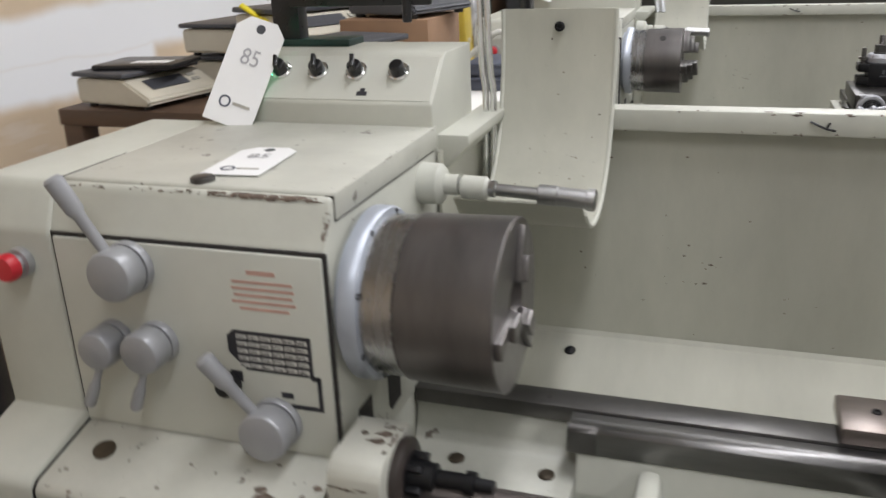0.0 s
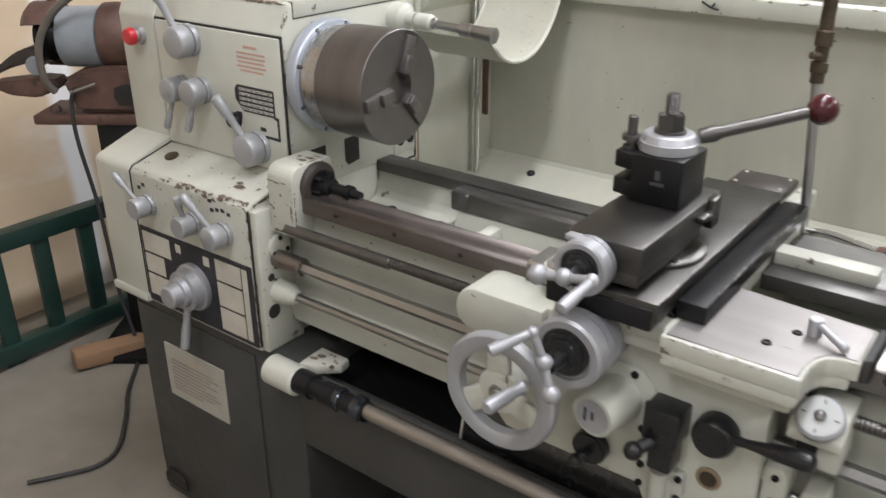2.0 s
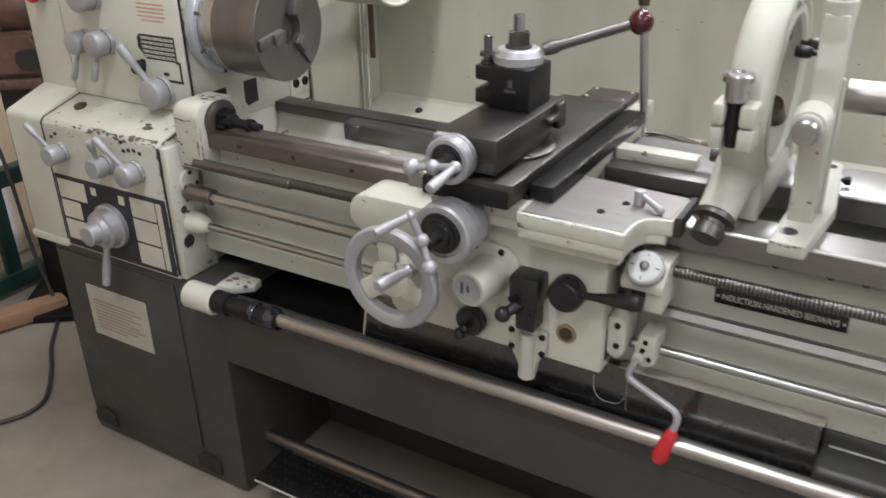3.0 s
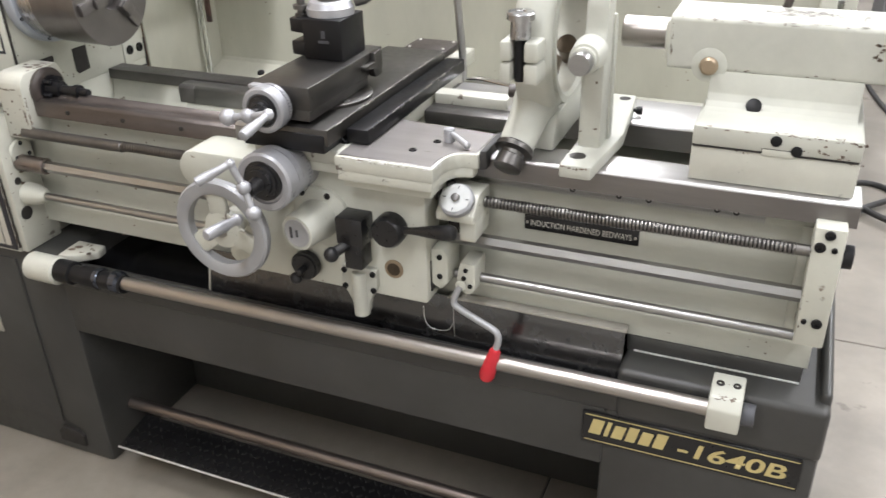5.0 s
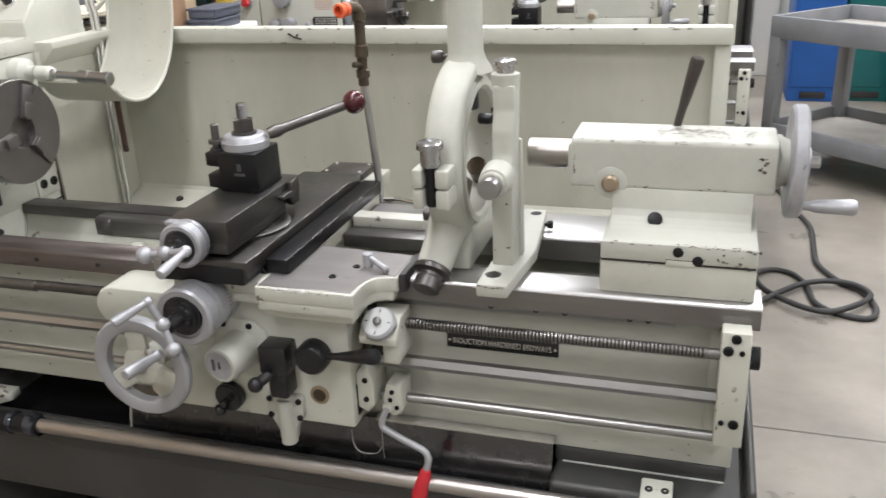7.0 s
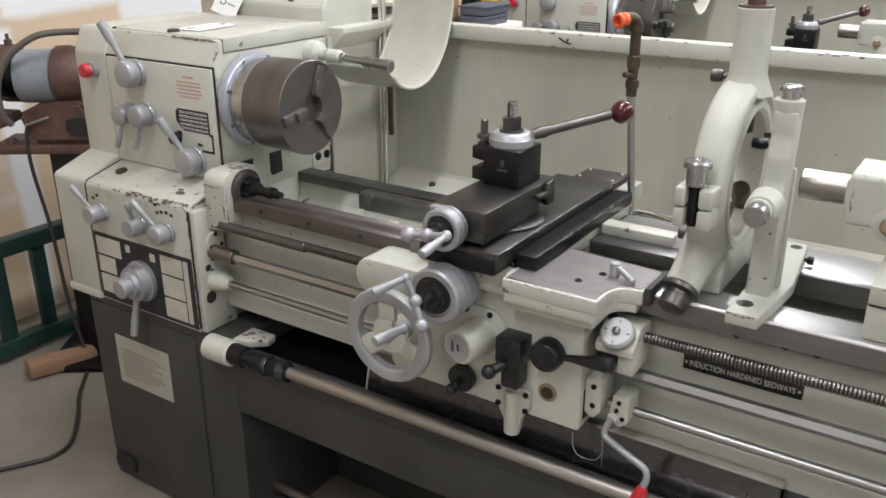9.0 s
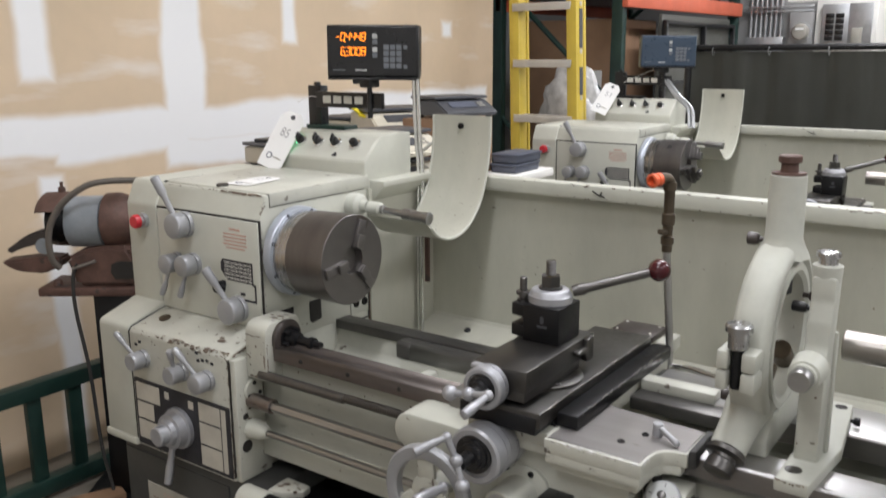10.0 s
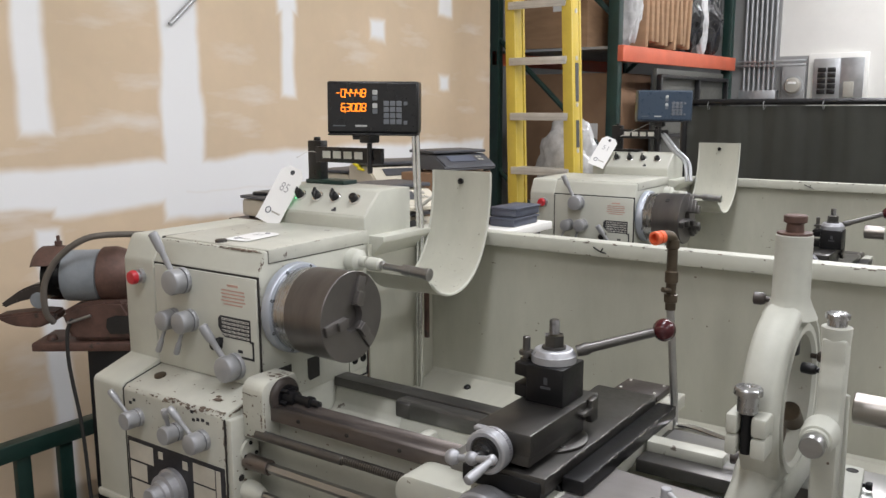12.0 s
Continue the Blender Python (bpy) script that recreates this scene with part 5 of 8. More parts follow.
    crank(tsl, (0.79, 1.098), -0.364, [(V((0.753, -0.368, 1.093)), 0.0145), (V((0.832, -0.366, 1.106)), 0.010)], (0.832, -0.366, 1.106), (0.826, -0.435, 1.092))
    # cross feed dial and crank
    bm = B()
    rev(bm, (0.790, -0.20, 0.968), (0, -1, 0), [(0, 0.05), (0.065, 0.05), (0.07, 0.046)], 32)
    fs = part("feed_screw_boss", bm, ALU_PAINT, L, "grey cross feed boss")
    dial(fs, (0.790, -0.268, 0.970), [(0, 0.046), (0.003, 0.0515), (0.028, 0.0515), (0.0285, 0.0485), (0.0315, 0.0485), (0.032, 0.0535), (0.046, 0.0535), (0.0465, 0.051), (0.049, 0.051), (0.0495, 0.055), (0.075, 0.055), (0.079, 0.051), (0.079, 0.040), (0.074, 0.038), (0.074, 0)])
    bm = B()
    rev(bm, (0.789, -0.342, 0.974), (0, -1, 0), [(0, 0.037), (0.005, 0.037), (0.006, 0.031), (0.011, 0.031), (0.012, 0.025), (0.017, 0.024), (0.019, 0.014), (0.05, 0.012)], 28)
    part("dial_hub", bm, BLACK, fs)
    crank(fs, (0.787, 0.983), -0.398, [(V((0.770, -0.403, 1.026)), 0.009), (V((0.803, -0.402, 0.940)), 0.0135)], (0.770, -0.403, 1.026), (0.733, -0.452, 1.006))
    # apron
    bm = B()
    prism(bm, [(0.61, 0.738), (0.63, 0.716), (1.043, 0.716), (1.047, 0.72), (1.047, 0.967), (0.64, 0.967), (0.61, 0.94)], "xz", -0.240, -0.175, 0.005)
    prism(bm, [(0.905, 0.95), (1.074, 0.95), (1.076, 0.969), (0.905, 0.969)], "xz", -0.272, -0.18, 0.003)
    ap = part("apron", bm, CREAM, L, "cream carriage apron")
    bm = B()
    prism(bm, arc(0.572, 0.928, 0.040, 270, 90, 8) + [(0.70, 0.968), (0.70, 0.888)], "xz", -0.258, -0.165, 0.008)
    part("screw_cover", bm, CREAM, ap, "rounded cream lead screw cover")
    # big handwheel
    W = V((0.672, -0.325, 0.852))
    bm = B()
    rev(bm, W, (0, -1, 0), [(-0.011, 0.078), (-0.009, 0.096), (-0.003, 0.100), (0.008, 0.100), (0.013, 0.096), (0.014, 0.078), (0.010, 0.072), (-0.008, 0.072)], 56, closed=True)
    hw = part("carriage_handwheel", bm, ALU_PAINT, ap, "spoked aluminium handwheel")
    bm = B()
    for ang in (95, 215, 335):
        d = V((math.cos(radians(ang)), 0, math.sin(radians(ang))))
        m = Matrix.Translation(W + d * 0.058) @ Matrix.Rotation(-radians(ang), 4, "Y")
        obox(bm, m, (0.07, 0.013, 0.042), 0.006)
    rev(bm, W + V((0, 0.055, 0)), (0, -1, 0), [(0, 0.024), (0.035, 0.026), (0.045, 0.04), (0.06, 0.038), (0.066, 0.02), (0.066, 0)], 28)
    part("wheel_spokes", bm, CREAM_WORN, hw, "worn cream spokes and hub")
    bm = B()
    rev(bm, W + V((0.052, -0.012, 0.036)), (-0.12, -1, 0.05), [(0, 0.007), (0.012, 0.012), (0.02, 0.008), (0.045, 0.011), (0.085, 0.0115), (0.09, 0.008), (0.09, 0)], 16)
    part("wheel_grip", bm, ALU, hw, "bright turned grip")
    bm = B()
    rev(bm, W + V((0, -0.009, 0)), (0, -1, 0), [(0, 0.0145), (0.004, 0.0145), (0.0045, 0.009), (0.009, 0.009), (0.010, 0.007), (0.010, 0)], 22)
    part("screw", bm, STEEL, hw)
    # cap boss with maker's round badge left plain
    bm = B()
    ax = V((-0.12, -1, -0.02))
    c0 = V((0.832, -0.233, 0.868))
    prism(bm, [(0.782, 0.90), (0.795, 0.922), (0.815, 0.926), (0.865, 0.922), (0.885, 0.905), (0.90, 0.86), (0.895, 0.82), (0.86, 0.80), (0.80, 0.815), (0.78, 0.85)], "xz", -0.248, -0.234, 0.004)
    rev(bm, c0 + V((0, 0.0, -0.006)), ax, [(0, 0.042), (0.02, 0.04), (0.05, 0.036), (0.075, 0.036), (0.079, 0.033)], 28)
    bs = part("worm_boss", bm, WHITE_CAST, ap, "cream cast boss")
    bm = B()
    rev(bm, c0 + V((0, 0, -0.006)) + ax.normalized() * 0.0785, ax, [(0, 0.028), (0.0012, 0.028), (0.0013, 0.026), (0.0006, 0.025), (0.0006, 0)], 24)
    part("round_badge", bm, ALU_PAINT, bs, "plain round metal badge")
    for sx, sz in ((0.802, 0.912), (0.855, 0.912), (0.882, 0.872), (0.875, 0.825)):
        bm = B()
        bolt_head(bm, (sx, -0.248, sz), (0, -1, 0), 0.006, 0.003)
        part("screw", bm, OXIDE, bs)
    # black knob
    bm = B()
    rev(bm, (0.797, -0.239, 0.760), (0, -1, 0), [(0, 0.02), (0.008, 0.029), (0.022, 0.029), (0.0225, 0.026), (0.026, 0.025), (0.026, 0.0)], 26)
    cyl(bm, (0.797, -0.255, 0.757), (0.797, -0.285, 0.757), 0.007)
    ball(bm, (0.782, -0.272, 0.737), 0.012, 14)
    part("push_pull_knob", bm, BLACK, ap, "black push-pull knob")
    bm = B()
    for k in range(3):
        obox(bm, Matrix.Translation(c0 + V((-0.012 + 0.012 * k, 0, -0.006)) + ax.normalized() * 0.0795) @ pose(0, 0, 0, 90, 0, -7), (0.005, 0.022 if k != 1 else 0.014, 0.001), 0)
    part("plain_mark", bm, SCALE_GREY, bs)
    # feed selector: black block and short lever
    bm = B()
    box(bm, (0.888, -0.285, 0.838), (0.942, -0.235, 0.892), 0.003)
    box(bm, (0.898, -0.28, 0.785), (0.935, -0.236, 0.84), 0.005)
    cyl(bm, (0.905, -0.275, 0.835), (0.892, -0.30, 0.828), 0.010)
    ball(bm, (0.888, -0.306, 0.826), 0.0145, 14)
    part("feed_selector", bm, BLACK, ap, "black feed selector block")
    bm = B()
    prism(bm, [(0.872, 0.775), (0.948, 0.775), (0.948, 0.735), (0.93, 0.705), (0.925, 0.675), (0.90, 0.667), (0.89, 0.70), (0.872, 0.735)], "xz", -0.252, -0.232, 0.004)
    cyl(bm, (0.91, -0.248, 0.765), (0.91, -0.248, 0.67), 0.016)
    br = part("selector_bracket", bm, WHITE_CAST, ap, "cream four-bolt bracket")
    for sx, sz in ((0.88, 0.765), (0.94, 0.765), (0.88, 0.73), (0.94, 0.73)):
        bm = B()
        bolt_head(bm, (sx, -0.252, sz), (0, -1, 0), 0.006, 0.003)
        part("screw", bm, OXIDE, br)
    # half-nut lever
    bm = B()
    rev(bm, (0.986, -0.239, 0.872), (0, -1, 0), [(0, 0.022), (0.01, 0.031), (0.034, 0.031), (0.042, 0.026), (0.043, 0)], 28)
    rev(bm, (1.0, -0.262, 0.874), (1, -0.10, 0.17), [(0, 0.009), (0.03, 0.0065), (0.045, 0.008), (0.07, 0.0115), (0.108, 0.0145), (0.118, 0.0125), (0.122, 0.006), (0.122, 0)], 18)
    part("half_nut_lever", bm, BLACK, ap, "black half-nut lever")
    bm = B()
    rev(bm, (0.980, -0.239, 0.779), (0, -1, 0), [(0, 0.019), (0.003, 0.019), (0.004, 0.014)], 22)
    part("sight_ring", bm, BRONZE, ap)
    bm = B()
    rev(bm, (0.980, -0.2425, 0.779), (0, -1, 0), [(0, 0.013), (0.001, 0.013), (0.0011, 0)], 20)
    part("sight_glass", bm, BRASS, ap)
    bm = B()
    box(bm, (1.0465, -0.225, 0.735), (1.0495, -0.203, 0.80), 0.001)
    part("side_plate", bm, BLACK, ap)
    bm = B()
    prism(bm, [(1.047, 0.752), (1.067, 0.742), (1.082, 0.760), (1.082, 0.818), (1.072, 0.830), (1.047, 0.826)], "xz", -0.225, -0.16, 0.006)
    shb = part("shaft_bracket", bm, CREAM, ap)
    for sz in (0.772, 0.812):
        bm = B()
        bolt_head(bm, (1.066, -0.225, sz), (0, -1, 0), 0.0055, 0.002)
        part("screw", bm, OXIDE, shb)
    # threading dial
    bm = B()
    prism(bm, [(-0.250, 0.902), (-0.250, 0.917), (-0.218, 0.946), (-0.165, 0.946), (-0.165, 0.902)], "yz", 1.072, 1.142, 0.003)
    box(bm, (1.112, -0.240, 0.862), (1.142, -0.165, 0.903), 0.003)
    td = part("thread_dial_body", bm, CREAM_WORN, ap, "cream threading dial body")
    # black block stands for the shade in the cut-out below the dial
    bm = B()
    box(bm, (1.080, -0.215, 0.862), (1.113, -0.165, 0.9025), 0.003)
    part("dial_shaft_housing", bm, OXIDE, td)
    bm = B()
    rev(bm, (1.108, -0.235, 0.935), (0, -0.62, 0.78), [(0, 0.031), (0.010, 0.031), (0.013, 0.028), (0.013, 0)], 28)
    part("dial_rim", bm, ALU_PAINT, td)
    bm = B()
    rev(bm, (1.108, -0.2437, 0.9455), (0, -0.62, 0.78), [(0, 0.0265), (0.001, 0.0265), (0.001, 0.007), (0.005, 0.006), (0.005, 0)], 24)
    df = part("dial_face", bm, KEY_LIGHT, td, "white threading dial")
    bm = B()
    rev(bm, (1.108, -0.2455, 0.948), (0, -0.62, 0.78), [(0, 0.0075), (0.003, 0.0075), (0.004, 0.006), (0.004, 0)], 18)
    part("screw", bm, STEEL_DARK, df)
    for dx, dz, w, h in ((0.0, 0.021, 0.0015, 0.006), (0.021, 0.0, 0.006, 0.0015), (-0.021, 0.0, 0.006, 0.0015), (0.0, -0.021, 0.0015, 0.006)):
        bm = B()
        obox(bm, Matrix.Translation((1.108, -0.2437, 0.9455)) @ pose(0, 0, 0, 38.5, 0, 0) @ pose(dx, dz, 0.0015), (w, h, 0.0008), 0)
        part("dial_mark", bm, INK, df)
    bm = B()
    rev(bm, (1.082, -0.200, 0.942), (0, 0, 1), [(0, 0.009), (0.012, 0.009), (0.015, 0.006), (0.015, 0)], 14)
    part("oil_cup", bm, BLACK, td)
    bm = B()
    chips(bm, (0.905, -0.288, 1.014), (1.083, -0.288, 1.014), (0, 1, 0), (0, 0, -1), 0.004, 16, 0.014, 0.003, 50)
    chips(bm, (1.086, -0.285, 1.014), (1.086, -0.250, 1.014), (-1, 0, 0), (0, 0, -1), 0.004, 4, 0.014, 0.003, 51)
    worn(bm, sd, CHIP_PALE)
    bm = B()
    chips(bm, (0.905, -0.288, 1.014), (1.083, -0.288, 1.014), (0, 1, 0), (0, 0, -1), 0.004, 5, 0.010, 0.002, 52)
    chips(bm, (0.64, -0.240, 0.716), (1.04, -0.240, 0.716), (0, 1, 0), (0, 0, 1), 0.006, 7, 0.012, 0.003, 53)
    spots(bm, (0.96, -0.240, 0.80), (0.07, 0, 0), (0, 0, 0.07), 10, 0.0016, 54)
    worn(bm, ap, CHIP)
    # spindle control lever
    bm = B()
    prism(bm, [(1.097, 0.772), (1.104, 0.806), (1.134, 0.806), (1.134, 0.752), (1.122, 0.741), (1.110, 0.741), (1.102, 0.752)], "xz", -0.222, -0.165, 0.004)
    cyl(bm, (1.107, -0.222, 0.760), (1.107, -0.229, 0.760), 0.010)
    sc = part("lever_block", bm, PANEL, ap, "cream lever block")
    for sx, sz in ((1.116, 0.792), (1.124, 0.760), (1.112, 0.775)):
        bm = B()
        bolt_head(bm, (sx, -0.222, sz), (0, -1, 0), 0.0045, 0.002)
        part("screw", bm, OXIDE, sc)
    bm = B()
    tube(bm, [(1.107, -0.226, 0.760), (1.098, -0.230, 0.740), (1.096, -0.232, 0.727), (1.103, -0.235, 0.719), (1.145, -0.245, 0.707), (1.180, -0.252, 0.697), (1.190, -0.255, 0.688), (1.191, -0.257, 0.675), (1.186, -0.26, 0.655)], 0.0065, 10)
    part("control_lever", bm, ALU_PAINT, sc, "bent grey control lever")
    bm = B()
    rev(bm, (1.188, -0.26, 0.662), (-0.27, -0.03, -1), [(0, 0.008), (0.006, 0.0105), (0.04, 0.0145), (0.062, 0.0155), (0.072, 0.012), (0.074, 0)], 18)
    part("red_grip", bm, RED, sc, "red plastic grip")


carriage(lathe)


def tool_post(off=V((0, 0, 0))):
    T = thing("tool_post", V((0.80, -0.08, 1.128)) + off, "black quick-change tool post with a long ball handle", "tool post", "tool posts")
    bm = B()
    box(bm, (0.765, -0.132, 1.128), (0.845, -0.040, 1.203), 0.003)
    part("block", bm, OXIDE, T, "black steel block")
    for z0 in (1.128, 1.170):
        bm = B()
        prism(bm, [(0.733, -0.122), (0.733, -0.055), (0.766, -0.045), (0.766, -0.13)], "xy", z0 + 0.004, z0 + 0.03, 0.003)
        part("dovetail_lug", bm, OXIDE, T)
    bm = B()
    rev(bm, (0.80, -0.083, 1.2035), (0, 0, 1), [(0, 0.0440), (0.014, 0.0440), (0.0145, 0.0425), (0.024, 0.0375), (0.026, 0.034), (0.026, 0)], 44)
    part("clamp_cap", bm, ALU, T, "aluminium clamp cap", 20)
    bm = B()
    rev(bm, (0.80, -0.083, 1.2295), (0, 0, 1), [(0, 0.024), (0.004, 0.024), (0.005, 0.02), (0.005, 0)], 24)
    rev(bm, (0.80, -0.083, 1.2345), (0, 0, 1), [(0, 0.0205), (0.022, 0.0205), (0.020, 0.018), (0.020, 0)], 6)
    stud_profile = [(0, 0.0098)]
    for k in range(9):
        stud_profile += [(0.003 * k + 0.001, 0.0105), (0.003 * k + 0.0025, 0.0096)]
    rev(bm, (0.80, -0.083, 1.258), (0, 0, 1), stud_profile + [(0.029, 0.0085), (0.029, 0)], 16)
    part("centre_nut", bm, STEEL_DARK, T, "steel nut and stud")
    bm = B()
    rev(bm, (0.838, -0.062, 1.224), (0.141, 0.091, 0.044), [(0, 0.011), (0.02, 0.013), (0.03, 0.0095), (0.165, 0.0092)], 16)
    part("handle", bm, STEEL_DARK, T, "steel handle")
    bm = B()
    ball(bm, (0.980, 0.029, 1.268), 0.0225, 24)
    part("handle_ball", bm, MAROON, T, "glossy maroon ball")
    bm = B()
    rev(bm, (0.748, -0.10, 1.196), (0, 0, 1), [(0, 0.013), (0.008, 0.013), (0.009, 0.008), (0.016, 0.008), (0.017, 0.015), (0.024, 0.015), (0.025, 0.0075), (0.052, 0.0075), (0.054, 0.005)], 14)
    part("height_stud", bm, STEEL_DARK, T, "small height stud")
    bm = B()
    box(bm, (0.797, -0.1326, 1.160), (0.819, -0.1318, 1.165), 0)
    box(bm, (0.804, -0.1326, 1.169), (0.812, -0.1318, 1.183), 0)
    part("plain_mark", bm, SCALE_GREY, T)
    return T


tool_post()


def tailstock():
    T = thing("tailstock", (1.6, 0, 0.99), "cream tailstock with worn paint and steel quill", "tailstock", "tailstocks")
    bm = B()
    prism(bm, [(-0.058, 1.150), (-0.06, 1.156), (-0.06, 1.230), (-0.055, 1.236), (0.055, 1.236), (0.06, 1.230), (0.06, 1.156), (0.058, 1.150)], "yz", 1.412, 1.744, 0.003)
    bd = part("barrel", bm, WHITE_CAST, T, "cream barrel housing with worn top")
    bm = B()
    prism(bm, [(1.405, 1.164), (1.405, 1.222), (1.414, 1.228), (1.414, 1.158)], "xz", -0.050, 0.050, 0.003)
    part("nose_cap", bm, CREAM_WORN, bd)
    bm = B()
    prism(bm, [(-0.165, 1.092), (-0.161, 1.0955), (-0.100, 1.0975), (-0.085, 1.1005), (-0.074, 1.107), (-0.067, 1.118), (-0.0605, 1.152), (0.075, 1.152), (0.081, 1.12), (0.105, 1.10), (0.15, 1.097), (0.165, 1.092)], "yz", 1.484, 1.712, 0.003)
    box(bm, (1.478, -0.165, 1.0625), (1.722, 0.165, 1.095), 0.004)
    part("body", bm, WHITE_CAST, T, "cream tailstock body")
    bm = B()
    box(bm, (1.478, -0.163, 1.0035), (1.722, 0.163, 1.0610), 0.003)
    box(bm, (1.583, -0.1656, 1.0580), (1.629, -0.150, 1.0685), 0.0006)
    part("base", bm, CREAM_WORN, T, "cream tailstock base")
    bm = B()
    for lo, hi in (((1.5818, 1.0610), (1.6302, 1.0696)), ((1.480, 1.0608), (1.582, 1.0628)), ((1.630, 1.0608), (1.720, 1.0628))):
        box(bm, (lo[0], -0.1652, lo[1]), (hi[0], -0.158, hi[1]), 0)
    part("joint_line", bm, HOLE, T, "dark joint between body and base")
    bm = B()
    rev(bm, (1.48, -0.03, 1.160), (0, -1, 0), [(0, 0.028), (0.0305, 0.028), (0.0312, 0.027), (0.0312, 0)], 26)
    part("lock_boss", bm, WHITE_CAST, bd)
    bm = B()
    rev(bm, (1.48, -0.0635, 1.160), (0, -1, 0), [(0, 0.015), (0.004, 0.015), (0.008, 0.011), (0.009, 0)], 20)
    part("lock_plug", bm, BRONZE, bd, "bronze plug")
    for sx, sy, sz, rr in ((1.5582, -0.0835, 1.1055, 0.0125), (1.601, -0.1655, 1.083, 0.0085), (1.632, -0.1655, 1.070, 0.0085)):
        bm = B()
        rev(bm, (sx, sy + 0.003, sz), (0, -1, 0.6 if sz > 1.1 else 0.0), [(0, rr), (0.004, rr), (0.005, rr * 0.7), (0.005, 0)], 18)
        part("set_screw", bm, OXIDE, T)
    bm = B()
    rev(bm, (1.328, 0, SP + 0.001), (1, 0, 0), [(0.02, 0.0), (0.02, 0.014), (0, 0.016), (0, 0.0245), (0.002, 0.0265), (0.09, 0.0265)], 36)
    part("quill", bm, QUILL, T, "bright steel quill")
    bm = B()
    rev(bm, (1.743, 0, SP + 0.001), (1, 0, 0), [(0, 0.046), (0.006, 0.046), (0.014, 0.040), (0.025, 0.038), (0.03, 0.03)], 32)
    part("bearing_cap", bm, WHITE_CAST, T)
    bm = B()
    wc = V((1.763, 0, SP + 0.003))
    rev(bm, wc, (1, 0, 0), [(0, 0.080), (0.0, 0.090), (0.004, 0.094), (0.020, 0.094), (0.024, 0.090), (0.024, 0.082), (0.016, 0.080), (0.016, 0.03), (0.034, 0.024), (0.036, 0), ], 48)
    hw = part("handwheel", bm, ALU, T, "aluminium tailstock handwheel")
    bm = B()
    rev(bm, wc + V((0.026, -0.05, -0.06)), (1, -0.02, 0.03), [(0, 0.007), (0.01, 0.0075), (0.02, 0.011), (0.075, 0.0135), (0.08, 0.010), (0.08, 0)], 18)
    part("grip", bm, ALU, hw)
    bm = B()
    cyl(bm, wc + V((0.03, 0, 0)), wc + V((0.05, 0, 0)), 0.01)
    part("centre_nut", bm, STEEL, hw)
    bm = B()
    rev(bm, (1.580, 0.05, 1.232), (0.030, -0.02, 0.13), [(0, 0.007), (0.035, 0.0075), (0.06, 0.0095), (0.125, 0.0125), (0.130, 0.010), (0.131, 0)], 16)
    part("lock_lever", bm, COVER_BROWN, T, "dark brown lock lever")
    bm = B()
    chips(bm, (1.418, -0.06, 1.236), (1.725, -0.06, 1.236), (0, 1, 0), (0, 0, -1), 0.005, 8, 0.02, 0.003, 80)
    spots(bm, (1.57, 0.0, 1.236), (0.15, 0, 0), (0, 0.05, 0), 330, 0.0030, 81)
    spots(bm, (1.60, 0.005, 1.236), (0.05, 0, 0), (0, 0.02, 0), 70, 0.006, 811)
    worn(bm, bd, CHIP_GREY, "bare_patch")
    bm = B()
    chips(bm, (1.48, -0.165, 1.0955), (1.728, -0.165, 1.0955), (0, 1, 0), (0, 0, -1), 0.004, 12, 0.009, 0.0025, 82)
    chips(bm, (1.48, -0.165, 1.063), (1.728, -0.165, 1.063), (0, 1, 0), (0, 0, 1), 0.003, 7, 0.009, 0.0025, 83)
    chips(bm, (1.48, -0.163, 1.0605), (1.728, -0.163, 1.0605), (0, 1, 0), (0, 0, -1), 0.003, 5, 0.008, 0.0025, 84)
    chips(bm, (1.418, -0.06, 1.152), (1.725, -0.06, 1.152), (0, 1, 0), (0, 0, 1), 0.004, 9, 0.012, 0.003, 85)
    chips(bm, (1.415, -0.06, 1.16), (1.415, -0.06, 1.228), (1, 0, 0), (0, 1, 0), 0.003, 6, 0.015, 0.003, 86)
    spots(bm, (1.722, -0.06, 1.203), (0.008, 0, 0), (0, 0, 0.016), 14, 0.003, 87)
    spots(bm, (1.68, -0.165, 1.079), (0.045, 0, 0), (0, 0, 0.012), 14, 0.003, 88)
    worn(bm, bd, CHIP)
    return T


tail = tailstock()


def thumb(bm, a, d, r, n):
    rev(bm, a, d, [(0, r * 0.45), (n * 0.3, r * 0.45), (n * 0.35, r * 0.8), (n * 0.55, r), (n * 0.95, r), (n, r * 0.85), (n, 0)], 14)


